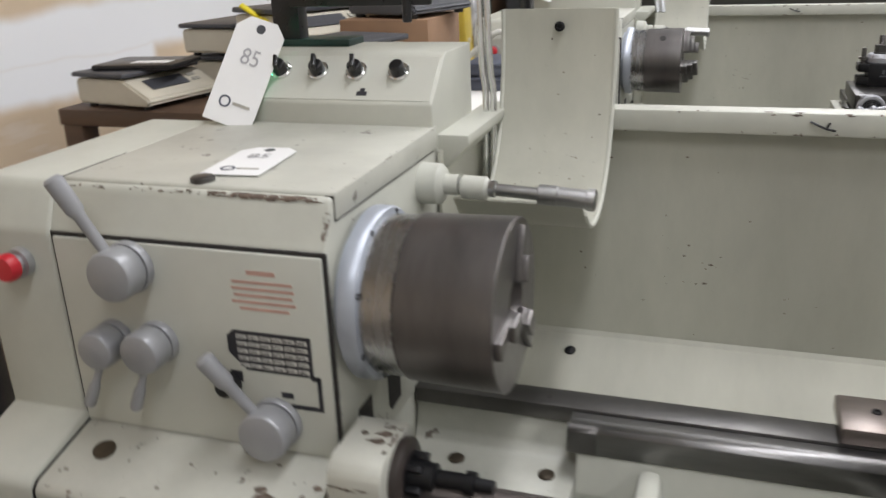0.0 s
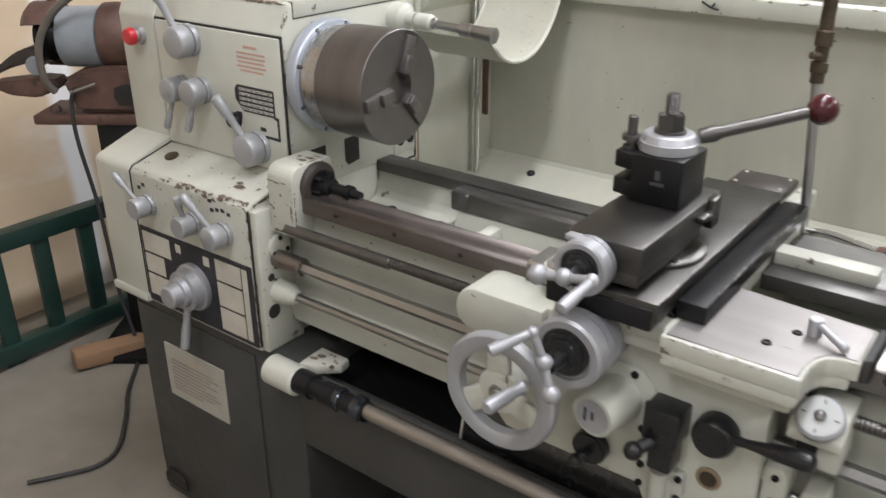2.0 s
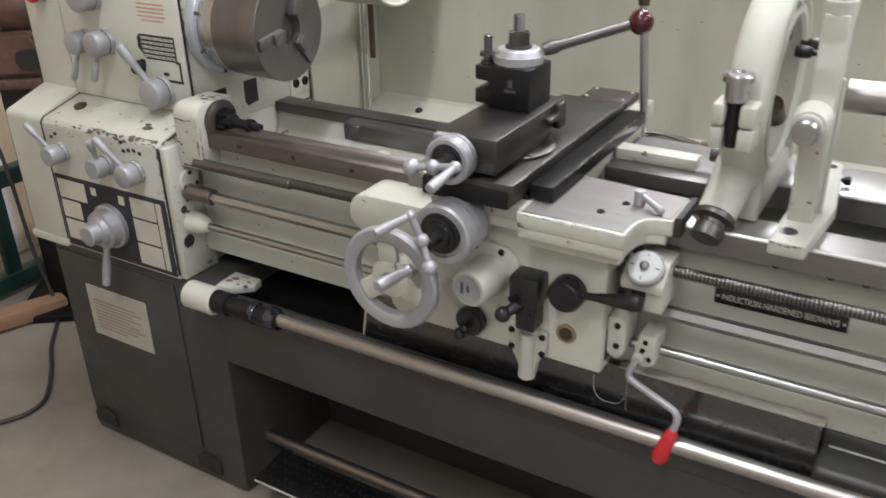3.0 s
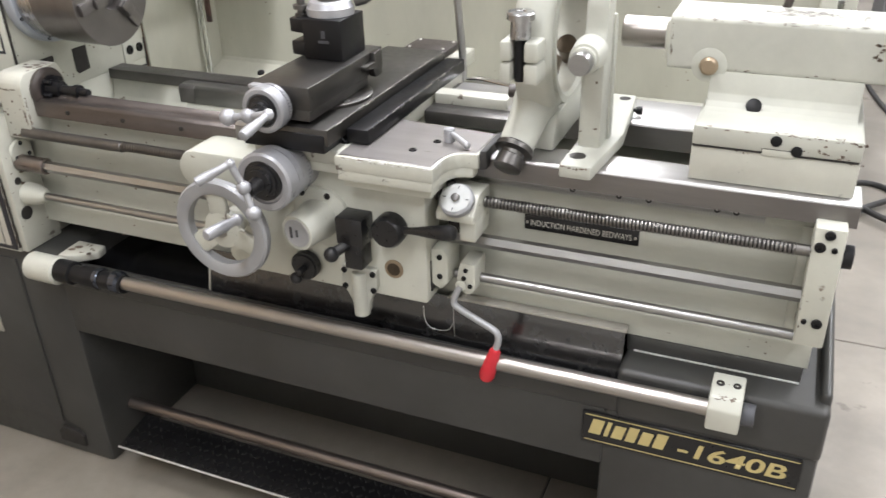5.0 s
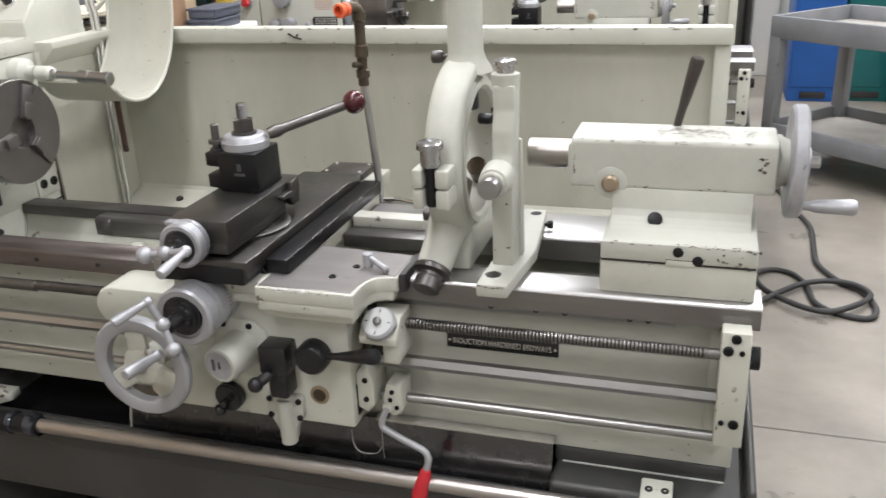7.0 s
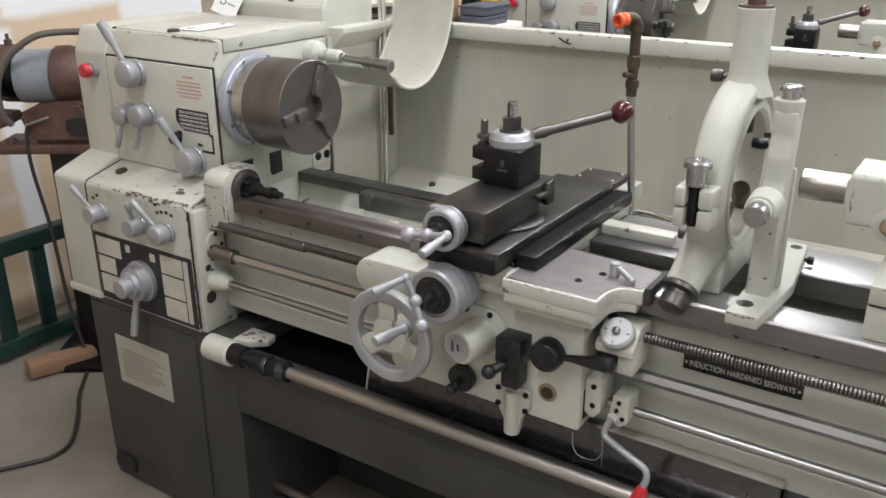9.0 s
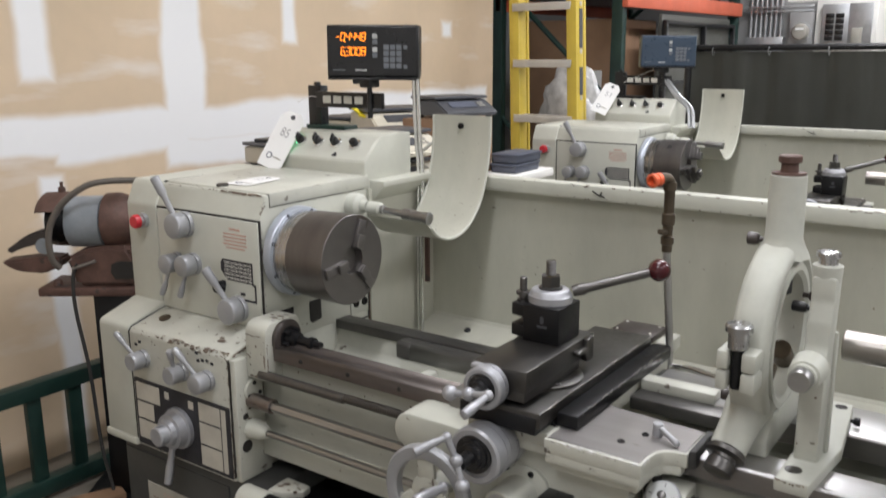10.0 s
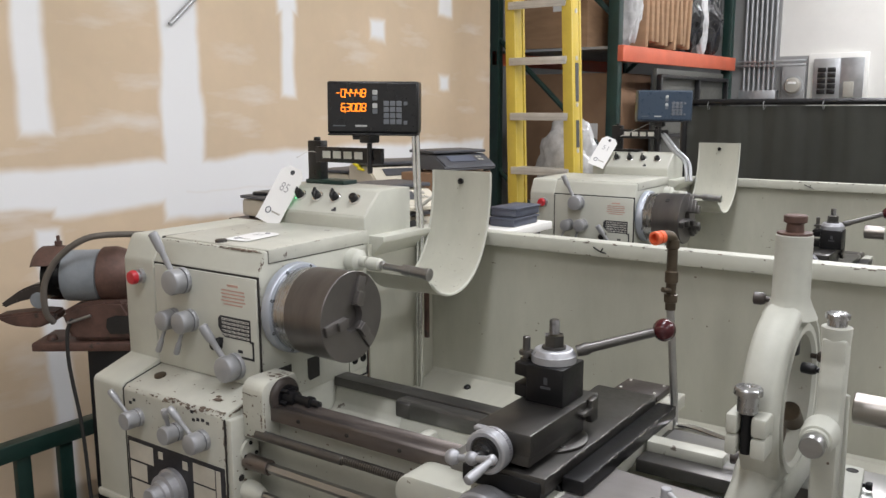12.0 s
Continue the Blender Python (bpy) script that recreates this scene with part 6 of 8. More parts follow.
def steady_rest():
    S = thing("steady_rest", (1.215, 0, 0.99), "large cream cast steady rest with a tall top jaw tube", "steady rest", "rests")
    bm = B()
    # ring with a raised inner rim
    rev(bm, (1.178, 0, SP), (1, 0, 0), [(0, 0.155), (0.004, 0.165), (0.012, 0.171), (0.05, 0.171), (0.060, 0.165), (0.064, 0.155), (0.064, 0.148), (0.056, 0.143), (0.056, 0.136), (0.064, 0.132), (0.064, 0.120), (0.058, 0.113), (0.006, 0.113), (0.0, 0.118)], 72, closed=True)
    part("ring", bm, WHITE_CAST, S, "white cast ring")
    bm = B()
    prism(bm, [(-0.125, 1.0035), (-0.125, 1.035), (-0.10, 1.068), (0.10, 1.068), (0.125, 1.035), (0.125, 1.0035)], "yz", 1.19, 1.245, 0.006)
    part("foot", bm, WHITE_CAST, S, "white cast foot")
    # jaw tubes
    bm = B()
    rev(bm, (1.214, 0, 1.335), (0, 0, 1), [(0, 0.046), (0.02, 0.037), (0.035, 0.0315), (0.143, 0.0305), (0.145, 0.028)], 32)
    part("top_tube", bm, WHITE_CAST, S, "white top jaw tube")
    bm = B()
    rev(bm, (1.214, 0, 1.479), (0, 0, 1), [(0, 0.029), (0.004, 0.029), (0.005, 0.015), (0.019, 0.014), (0.022, 0.0195), (0.032, 0.0195), (0.034, 0.0175), (0.034, 0)], 24)
    part("top_knob", bm, RUST, S, "brown adjusting knob")
    d = V((-0.12, -0.68, -0.60)).normalized()
    a = V((1.206, -0.095, 1.095))
    bm = B()
    rev(bm, a, d, [(0, 0.042), (0.05, 0.033), (0.105, 0.0305), (0.107, 0.028)], 30)
    part("front_tube", bm, WHITE_CAST, S, "white lower jaw tube")
    bm = B()
    rev(bm, a + d * 0.105, d, [(0, 0.030), (0.004, 0.034), (0.012, 0.034), (0.015, 0.021), (0.021, 0.020), (0.024, 0.024), (0.044, 0.024), (0.046, 0.020), (0.046, 0)], 26)
    part("front_knob", bm, STEEL_DARK, S, "dark steel knurled knob")
    bm = B()
    d2 = V((0, 0.7, -0.6)).normalized()
    rev(bm, V((1.214, 0.095, 1.095)), d2, [(0, 0.043), (0.05, 0.036), (0.09, 0.034), (0.092, 0.030)], 26)
    part("rear_tube", bm, WHITE_CAST, S)
    # bronze jaw tips inside the ring; the black top one includes painted shade
    for dd in (V((0, 0, 1)), V((0, -0.75, -0.66)), V((0, 0.75, -0.66))):
        bm = B()
        cyl(bm, V((1.214, 0, SP)) + dd * (0.078 if dd.z > 0 else 0.065), V((1.214, 0, SP)) + dd * 0.14, 0.021 if dd.z > 0 else 0.019)
        part("jaw_tip", bm, OXIDE if dd.z > 0 else BRASS, S, "dark jaw, enlarged in black to hold the ring's shade" if dd.z > 0 else "bronze jaw tip")
    # clamp lugs, slot bolt
    for x0, x1 in ((1.172, 1.191), (1.212, 1.236)):
        for z0, z1 in ((1.144, 1.178), (1.180, 1.213)):
            bm = B()
            box(bm, (x0, -0.208, z0), (x1, -0.150, z1), 0.005)
            part("clamp_lug", bm, WHITE_CAST, S)
    bm = B()
    box(bm, (1.190, -0.178, 1.142), (1.213, -0.150, 1.211), 0.001)
    part("slot", bm, HOLE, S)
    bm = B()
    rev(bm, (1.2015, -0.190, 1.146), (0, 0, 1), [(0, 0.0085), (0.069, 0.0085)], 18)
    cb = part("clamp_bolt", bm, OXIDE, S, "black clamp bolt with a steel head")
    bm = B()
    rev(bm, (1.2015, -0.190, 1.214), (0, 0, 1), [(0, 0.0145), (0.002, 0.0165), (0.030, 0.0165), (0.031, 0.0225), (0.040, 0.0225), (0.043, 0.020), (0.043, 0.010), (0.041, 0.009), (0.041, 0)], 26)
    part("bolt_head", bm, BACKPLATE, cb, "dull steel bolt head")
    for a2, dd, rr, nn in (((1.185, -0.01, 1.362), (-1, 0.0, 0.0), 0.0115, 0.030), ((1.192, -0.105, 1.10), (-1, -0.1, 0.0), 0.012, 0.035), ((1.236, 0.09, 1.245), (1, 0, 0), 0.011, 0.035)):
        bm = B()
        thumb(bm, a2, dd, rr, nn)
        part("lock_screw", bm, COVER_BROWN, S, "small dark brown thumb screw")
    return S


steady_rest()


def follow_rest():
    F = thing("follow_rest", (1.31, -0.05, 0.99), "white cast follow rest standing on the bed", "follow rest", "rests")
    bm = B()
    prism(bm, [(1.282, -0.228), (1.335, -0.228), (1.352, -0.06), (1.332, 0.155), (1.285, 0.155), (1.285, -0.05)], "xy", 1.0035, 1.027, 0.004)
    part("foot", bm, WHITE_CAST, F, "white foot plate")
    bm = B()
    prism(bm, [(-0.142, 1.02), (-0.142, 1.205), (-0.132, 1.22), (-0.13, 1.26), (-0.118, 1.295), (-0.122, 1.335), (-0.076, 1.335), (-0.078, 1.295), (-0.085, 1.24), (-0.085, 1.02)], "yz", 1.290, 1.328, 0.006)
    prism(bm, [(-0.095, 1.02), (-0.095, 1.24), (-0.082, 1.24), (-0.07, 1.02)], "yz", 1.286, 1.333, 0.004)
    part("column", bm, WHITE_CAST, F, "white curved column")
    bm = B()
    rev(bm, (1.308, -0.098, 1.325), (0, 0, 1), [(0, 0.022), (0.016, 0.0235), (0.026, 0.0235), (0.028, 0.019)], 24)
    part("top_boss", bm, WHITE_CAST, F)
    bm = B()
    rev(bm, (1.308, -0.098, 1.351), (0, 0, 1), [(0, 0.015), (0.013, 0.015), (0.014, 0.019), (0.021, 0.019), (0.023, 0.016), (0.023, 0)], 22)
    part("top_knob", bm, BACKPLATE, F, "dull steel knob")
    bm = B()
    rev(bm, (1.304, -0.140, 1.188), (0, -1, 0), [(0, 0.029), (0.038, 0.0255), (0.044, 0.0245), (0.045, 0.0205), (0.053, 0.0205), (0.054, 0.017)], 30)
    part("front_boss", bm, WHITE_CAST, F)
    bm = B()
    rev(bm, (1.304, -0.192, 1.188), (0, -1, 0), [(0, 0.016), (0.004, 0.0185), (0.022, 0.0185), (0.026, 0.0165), (0.026, 0)], 28)
    part("front_knob", bm, STEEL, F, "dark steel knob")
    bm = B()
    rev(bm, (1.302, -0.185, 1.026), (0, 0, 1), [(0, 0.014), (0.0015, 0.014), (0.0016, 0)], 18)
    part("bolt_hole", bm, STEEL_DARK, F)
    bm = B()
    rev(bm, (1.315, 0.128, 1.026), (0, 0, 1), [(0, 0.011), (0.0015, 0.011), (0.0016, 0)], 18)
    part("bolt_hole", bm, HOLE, F)
    bm = B()
    thumb(bm, (1.290, -0.075, 1.268), (-1, 0.1, 0), 0.0095, 0.036)
    part("jaw_screw", bm, OXIDE, F, "black jaw screw")
    bm = B()
    thumb(bm, (1.336, 0.10, 1.015), (1, 0.1, 0), 0.008, 0.018)
    part("lock_screw", bm, OXIDE, F)
    bm = B()
    chips(bm, (1.282, -0.228, 1.026), (1.335, -0.228, 1.026), (0, 1, 0), (0, 0, -1), 0.004, 5, 0.012, 0.004, 90)
    spots(bm, (1.309, -0.142, 1.10), (0.017, 0, 0), (0, 0, 0.07), 3, 0.003, 91)
    worn(bm, F, CHIP)
    return F


follow_rest()


def coolant_pipe():
    C = thing("coolant_pipe", (0.935, 0.24, 1.012), "chrome coolant pipe with brass valve and orange nozzle", "coolant pipe", "coolant pipes")
    bm = B()
    tube(bm, [(0.935, 0.24, 0.985), (0.932, 0.242, 1.05), (0.922, 0.246, 1.15), (0.912, 0.248, 1.26)], 0.0085, 12)
    part("pipe", bm, STEEL, C, "bare steel pipe")
    bm = B()
    rev(bm, (0.912, 0.248, 1.255), (0, 0, 1), [(0, 0.0115), (0.016, 0.0115), (0.018, 0.0145), (0.034, 0.0145), (0.036, 0.0105), (0.06, 0.0115), (0.062, 0.0145), (0.085, 0.0145), (0.088, 0.0115), (0.135, 0.0115), (0.138, 0.0145), (0.155, 0.0145)], 14)
    cyl(bm, (0.912, 0.24, 1.30), (0.905, 0.215, 1.305), 0.006)
    part("valve", bm, BRASS, C, "tarnished brass valve")
    bm = B()
    tube(bm, [(0.912, 0.248, 1.395), (0.911, 0.246, 1.412), (0.905, 0.235, 1.420), (0.895, 0.217, 1.418)], 0.0125, 12)
    part("elbow", bm, BRASS, C)
    bm = B()
    rev(bm, (0.897, 0.222, 1.419), (-0.32, -0.93, -0.06), [(0, 0.0145), (0.010, 0.0145), (0.011, 0.0125), (0.016, 0.0125), (0.018, 0.0155), (0.025, 0.015), (0.026, 0.0105), (0.012, 0.009), (0.012, 0)], 18)
    part("nozzle", bm, ORANGE, C, "orange plastic nozzle")
    bm = B()
    tube(bm, [(0.94, 0.238, 0.992), (0.98, 0.236, 0.998), (1.03, 0.225, 0.996), (1.07, 0.215, 0.994)], 0.0085, 10)
    tube(bm, [(0.86, 0.30, 1.01), (0.89, 0.27, 1.0), (0.935, 0.24, 0.992)], 0.005, 8)
    part("feed_pipe", bm, CHROME, C, "chromed feed pipe")
    bm = B()
    rev(bm, (1.065, 0.215, 0.994), (1, -0.12, 0), [(0, 0.012), (0.01, 0.014), (0.014, 0.019), (0.034, 0.019), (0.036, 0.014), (0.05, 0.014)], 16)
    part("union", bm, RUST, C)
    return C


coolant_pipe()

bm = B()
tube(bm, [(1.03, -0.225, 0.70), (1.035, -0.232, 0.675), (1.05, -0.235, 0.66), (1.08, -0.232, 0.66), (1.09, -0.222, 0.672)], 0.0009, 6)
tube(bm, [(1.09, -0.222, 0.735), (1.092, -0.226, 0.68), (1.094, -0.228, 0.648)], 0.0009, 6)
single("loose_wire", bm, STEEL, "thin bright wire hanging under the carriage apron", "wire")


# ---- readout, tags and loose things on the lathe ----
SEGS = {"0": "abcdef", "1": "bc", "3": "abgcd", "4": "fgbc", "6": "afgedc", "8": "abcdefg", "-": "g", "5": "afgcd"}


def digit(bm, ch, m, h):
    w, t = h * 0.52, h * 0.095
    place = {"a": (0, h / 2, w, t), "g": (0, 0, w, t), "d": (0, -h / 2, w, t), "f": (-w / 2, h / 4, t, h / 2), "b": (w / 2, h / 4, t, h / 2), "e": (-w / 2, -h / 4, t, h / 2), "c": (w / 2, -h / 4, t, h / 2)}
    for s in SEGS[ch]:
        x, y, a, b = place[s]
        obox(bm, m @ pose(x + y * 0.12, y, 0), (max(a - t * 0.5, t), max(b - t * 0.5, t), 0.001), 0)


def readout(off, lit):
    D = thing("digital_readout", V((-0.36, 0.47, 1.458)) + off, "black digital readout on a bracket, amber digits lit" if lit else "blue-black digital readout on a bracket, switched off", "digital readout", "readouts")
    o = Matrix.Translation(off)
    body = DRO_BLUE if not lit else BLACK
    # bracket and arm
    bm = B()
    box(bm, V((-0.36, 0.435, 1.458)) + off, V((-0.20, 0.50, 1.471)) + off, 0.003)
    part("base_plate", bm, GREEN if lit else BLACK, D)
    bm = B()
    box(bm, V((-0.352, 0.44, 1.47)) + off, V((-0.298, 0.475, 1.592)) + off, 0.003)
    box(bm, V((-0.33, 0.445, 1.59)) + off, V((-0.318, 0.465, 1.603)) + off, 0.002)
    part("bracket_post", bm, BLACK, D)
    bm = B()
    box(bm, V((-0.31, 0.43, 1.527)) + off, V((-0.045, 0.445, 1.574)) + off, 0.002)
    arm = part("bracket_arm", bm, BLACK, D, "black arm with plain brand bars")
    for k in range(4):
        bm = B()
        box(bm, V((-0.278 + k * 0.043, 0.4285, 1.540)) + off, V((-0.246 + k * 0.043, 0.4302, 1.562)) + off, 0)
        part("brand_bar", bm, LABEL_WHITE, arm)
    bm = B()
    cyl(bm, V((-0.085, 0.425, 1.50)) + off, V((-0.085, 0.425, 1.60)) + off, 0.008)
    box(bm, V((-0.105, 0.40, 1.59)) + off, V((-0.065, 0.45, 1.625)) + off, 0.005)
    cyl(bm, V((-0.10, 0.42, 1.612)) + off, V((-0.128, 0.40, 1.612)) + off, 0.012)
    part("swivel", bm, BLACK, D)
    # display box, turned towards the operator
    m = o @ Matrix.Translation((-0.055, 0.406, 1.694)) @ pose(0, 0, 0, 90, 0, 0) @ Matrix.Rotation(radians(31), 4, "Y") @ pose(0, 0, 0, 0, 0, -0.6)
    bm = B()
    obox(bm, m @ pose(0, 0, -0.045), (0.268, 0.150, 0.09), 0.006)
    case = part("case", bm, body, D, "black display case" if lit else "dark blue display case")
    bm = B()
    obox(bm, m @ pose(0.0, -0.078, -0.04), (0.262, 0.006, 0.10), 0.002)
    part("drip_lip", bm, BLACK, case)
    bm = B()
    obox(bm, m @ pose(0.0, 0.0, 0.0006), (0.257, 0.138, 0.002), 0.001, 1)
    part("front_film", bm, BLACK if lit else DRO_BLUE, case)
    for r in range(4):
        for c in range(3):
            bm = B()
            obox(bm, m @ pose(0.040 + c * 0.0185, 0.012 - r * 0.0175, 0.002), (0.0155, 0.0145, 0.003), 0.001, 1)
            part("key", bm, KEY, case)
    for x, y, mt in ((0.007, 0.043, KEY_LIGHT), (0.007, 0.027, KEY), (0.007, 0.005, KEY_LIGHT), (0.007, -0.011, KEY), (0.096, 0.012, KEY), (0.096, -0.043, KEY)):
        bm = B()
        obox(bm, m @ pose(x, y, 0.002), (0.0145 if x < 0.05 else 0.011, 0.0135 if x < 0.05 else 0.011, 0.003), 0.001, 1)
        part("key", bm, mt, case)
    bars(case, m @ pose(-0.098, -0.053, 0.0014), 0.036, (1.0,), KEY, 0.003)
    bars(case, m @ pose(-0.034, -0.053, 0.0014), 0.034, (1.0,), KEY_LIGHT, 0.005, "brand_bar")
    if lit:
        for row, text in ((0.041, "-0.4448"), (0.0, "6.3008")):
            x = -0.026
            for ch in reversed(text):
                bm = B()
                if ch == ".":
                    obox(bm, m @ pose(x + 0.006, row - 0.013, 0.0025), (0.0035, 0.0035, 0.001), 0)
                    part("decimal_point", bm, DIGITS, case)
                    continue
                digit(bm, ch, m @ pose(x, row, 0.0025), 0.0215)
                part("digit", bm, DIGITS, case)
                x -= 0.0150
    return D


readout(V((0, 0, 0)), True)


def tag(name, m, label, number, size=(0.085, 0.16)):
    """A white auction tag with a punched hole; x right, y up, z out."""
    w, h = size
    T = thing(name, m.translation, label, "tag", "tags")
    bm = B()
    pts = [(-w / 2, -h / 2), (w / 2, -h / 2), (w / 2, h / 2 - 0.02), (w / 2 - 0.02, h / 2), (-w / 2 + 0.02, h / 2), (-w / 2, h / 2 - 0.02)]
    lo = [bm.verts.new(m @ V((x, y, 0.0))) for x, y in pts]
    hi = [bm.verts.new(m @ V((x, y + 0.0, 0.0008))) for x, y in pts]
    bm.faces.new(hi)
    bm.faces.new(lo[::-1])
    for k in range(6):
        bm.faces.new((lo[k], lo[(k + 1) % 6], hi[(k + 1) % 6], hi[k]))
    part("card", bm, PAPER, T)
    bm = B()
    rev(bm, m @ V((0, h / 2 - 0.017, 0.0008)), (m.to_3x3() @ V((0, 0, 1))), [(0, 0.008), (0.0006, 0.008), (0.0006, 0)], 14)
    part("punch_hole", bm, SCALE_GREY, T)
    lettering("number", number, m @ pose(0.0, h * 0.14, 0.0012), h * 0.15, PENCIL, T, width=w * 0.36)
    bm = B()
    c = m @ V((-w * 0.18, -h * 0.3, 0.0008))
    z = m.to_3x3() @ V((0, 0, 1))
    rev(bm, c, z, [(0, 0.0075), (0.0008, 0.0075), (0.0008, 0.0105), (0, 0.0105)], 18, closed=True)
    part("plain_emblem", bm, TRAY_BLUE, T)
    bars(T, m @ pose(w * 0.16, -h * 0.3, 0.0008), w * 0.36, (1.0,), LABEL_GREY, 0.005)
    return T


TAG_FACE = pose(0, 0, 0, 62, 0, 12)
tag("hanging_tag", Matrix.Translation((-0.333, 0.299, 1.432)) @ pose(0, 0, 0, 66, 0, 13) @ pose(0, 0, 0, 0, 0, -20), "white numbered tag hanging over the control cowl", "85", (0.088, 0.188))
tag("lying_tag", Matrix.Translation((-0.177, 0.040, 1.3515)) @ pose(0, 0, 0, 0.4, 0, 5), "white tag lying on the headstock lid", "85", (0.086, 0.148))
bm = B()
tube(bm, [(-0.30, 0.34, 1.545), (-0.31, 0.40, 1.56), (-0.31, 0.445, 1.555)], 0.0012, 6)
single("tag_string", bm, LADDER_ALU, "thin string holding the white tag", "string")
bm = B()
rev(bm, (-0.193, -0.058, 1.3480), (0, 0, 1), [(0, 0.016), (0.006, 0.016), (0.008, 0.013), (0.008, 0)], 18)
single("oil_filler_cap", bm, STEEL_DARK, "small dark filler cap on the headstock lid", "cap")
bm = B()
obox(bm, pose(-0.93, 1.335, 1.447, 8, 38, 22), (0.075, 0.030, 0.010), 0.004)
obox(bm, pose(-0.875, 1.333, 1.422, 8, 12, 28), (0.060, 0.030, 0.010), 0.004)
single("yellow_strap", bm, FLAG, "yellow strap draped over a beige scale", "strap")


def chrome_post(off):
    P = thing("cable_conduit", V((0.02, 0.51, 0.83)) + off, "pair of chrome flexible conduits beside the splash guard", "conduit", "conduits")
    for dx in (0.004, 0.018):
        bm = B()
        tube(bm, [V(p) + off for p in ((0.018 + dx, 0.51, 0.80), (0.018 + dx, 0.512, 1.1), (0.021 + dx, 0.515, 1.35), (0.016 + dx, 0.513, 1.42), (0.010 + dx, 0.51, 1.62))], 0.0062, 12)
        part("conduit", bm, CHROME, P)
    bm = B()
    box(bm, V((0.055, 0.50, 1.00)) + off, V((0.070, 0.510, 1.195)) + off, 0.002)
    part("hanging_strip", bm, RUST, P, "rusty hanging strip")
    return P


chrome_post(V((0, 0, 0)))


# ---- second lathe behind ----
OFF = V((0.062, 2.22, 0.0))
for ob in list(scene.collection.objects):
    if ob.parent is None and ob.name.split(".")[0] in ("engine_lathe", "tool_post", "tailstock", "steady_rest"):
        kind = ob.name.split(".")[0]
        along = V((-0.392, 0, 0)) if kind == "tailstock" else V((0.338, 0, 0)) if kind == "steady_rest" else V((0.03, 0, 0)) if kind == "tool_post" else V((0, 0, 0))
        copy_thing(ob, Matrix.Translation(V(ob.location) + OFF + along))
twin = [ob for ob in scene.collection.objects if ob.parent is None and ob.name.startswith("engine_lathe") and ob.location.y > 1][0]
for ob in list(twin.children_recursive):
    if ob.name.startswith("pilot_lamp") or (ob.name.startswith("paint_chip") and ob.parent.name.startswith("headstock")):
        bpy.data.objects.remove(ob)
for ob in twin.children:
    if ob.name.startswith("guard_pivot"):
        ob.location.x += 0.016
twin_chuck = [ob for ob in twin.children if ob.name.startswith("chuck_body")][0]
for k in range(3):
    m = Matrix.Translation((0.2, 0, SP)) @ Matrix.Rotation(radians(100 + 120 * k), 4, "X")
    bm = B()
    for dx, zz, hh in ((0.018, 0.066, 0.074), (0.034, 0.058, 0.056), (0.050, 0.046, 0.034)):
        obox(bm, m @ pose(dx, 0, zz), (0.017, 0.026, hh), 0.002)
    part("stepped_jaw", bm, STEEL_DARK, twin_chuck, "dark stepped chuck jaw")
for ang in (20, 75, 130):
    bm = B()
    rev(bm, (0.14, 0.1125 * math.cos(radians(-ang)), SP + 0.1125 * math.sin(radians(ang))), (0, math.cos(radians(-ang)), math.sin(radians(ang))), [(0, 0.011), (0.0012, 0.011), (0.0012, 0)], 16)
    part("key_socket", bm, HOLE, twin_chuck)
readout(OFF + V((-0.012, 0, 0)), False)
tag("hanging_tag", Matrix.Translation(V((-0.345, 0.30, 1.462)) + OFF) @ TAG_FACE @ pose(0, 0, 0, 0, 0, -22), "white numbered tag hanging on the far lathe", "51", (0.088, 0.17))
bm = B()
tube(bm, [V(p) + OFF for p in ((-0.27, 0.34, 1.54), (-0.20, 0.40, 1.58), (-0.12, 0.43, 1.62))], 0.0018, 6)
single("tag_string", bm, LADDER_ALU, "thin string holding the white tag", "string")
for k in range(2):
    bm = B()
    tube(bm, [V(p) + OFF for p in ((-0.1 + 0.02 * k, 0.44, 1.56), (-0.02 + 0.02 * k, 0.40, 1.48), (0.06 + 0.02 * k, 0.36, 1.42), (0.085 + 0.02 * k, 0.33, 1.33))], 0.009, 8)
    single("flexible_conduit", bm, GALV, "grey flexible conduit on the far lathe", "conduit", "conduits")

# ---- vinyl screen on a pipe ----
S = thing("vinyl_screen", (0.9, 3.3, 0.0), "dark grey vinyl screen hung on a pipe", "screen")
bm = B()
n = 70
cols = [[bm.verts.new((-0.12 + 1.9 * k / n, 3.3 + 0.012 * math.sin(k * 0.55) + 0.006 * math.sin(k * 1.7) + dy, z)) for z in (0.5, 1.0, 1.4, 1.69)] for dy in (0.0,) for k in range(n + 1)]
for a, b in zip(cols, cols[1:]):
    for k in range(3):
        bm.faces.new((a[k], b[k], b[k + 1], a[k + 1]))
bmesh.ops.solidify(bm, geom=bm.faces[:], thickness=0.004)
part("sheet", bm, CURTAIN, S)
bm = B()
cyl(bm, (-0.16, 3.3, 1.712), (1.82, 3.3, 1.712), 0.017)
part("pipe", bm, BLACK, S)
for px in (-0.14, 1.80):
    bm = B()
    cyl(bm, (px, 3.3, 0.0), (px, 3.3, 1.70), 0.02)
    box(bm, (px - 0.12, 3.1, 0.0), (px + 0.12, 3.5, 0.015), 0.003)
    part("post", bm, BLACK, S)
for k in range(7):
    bm = B()
    rev(bm, (0.0 + k * 0.3, 3.285, 1.693), (1, 0, 0), [(0.0, 0.022), (0.003, 0.0225), (0.004, 0.02), (0.001, 0.0195)], 14, closed=True)
    part("ring", bm, GALV, S)

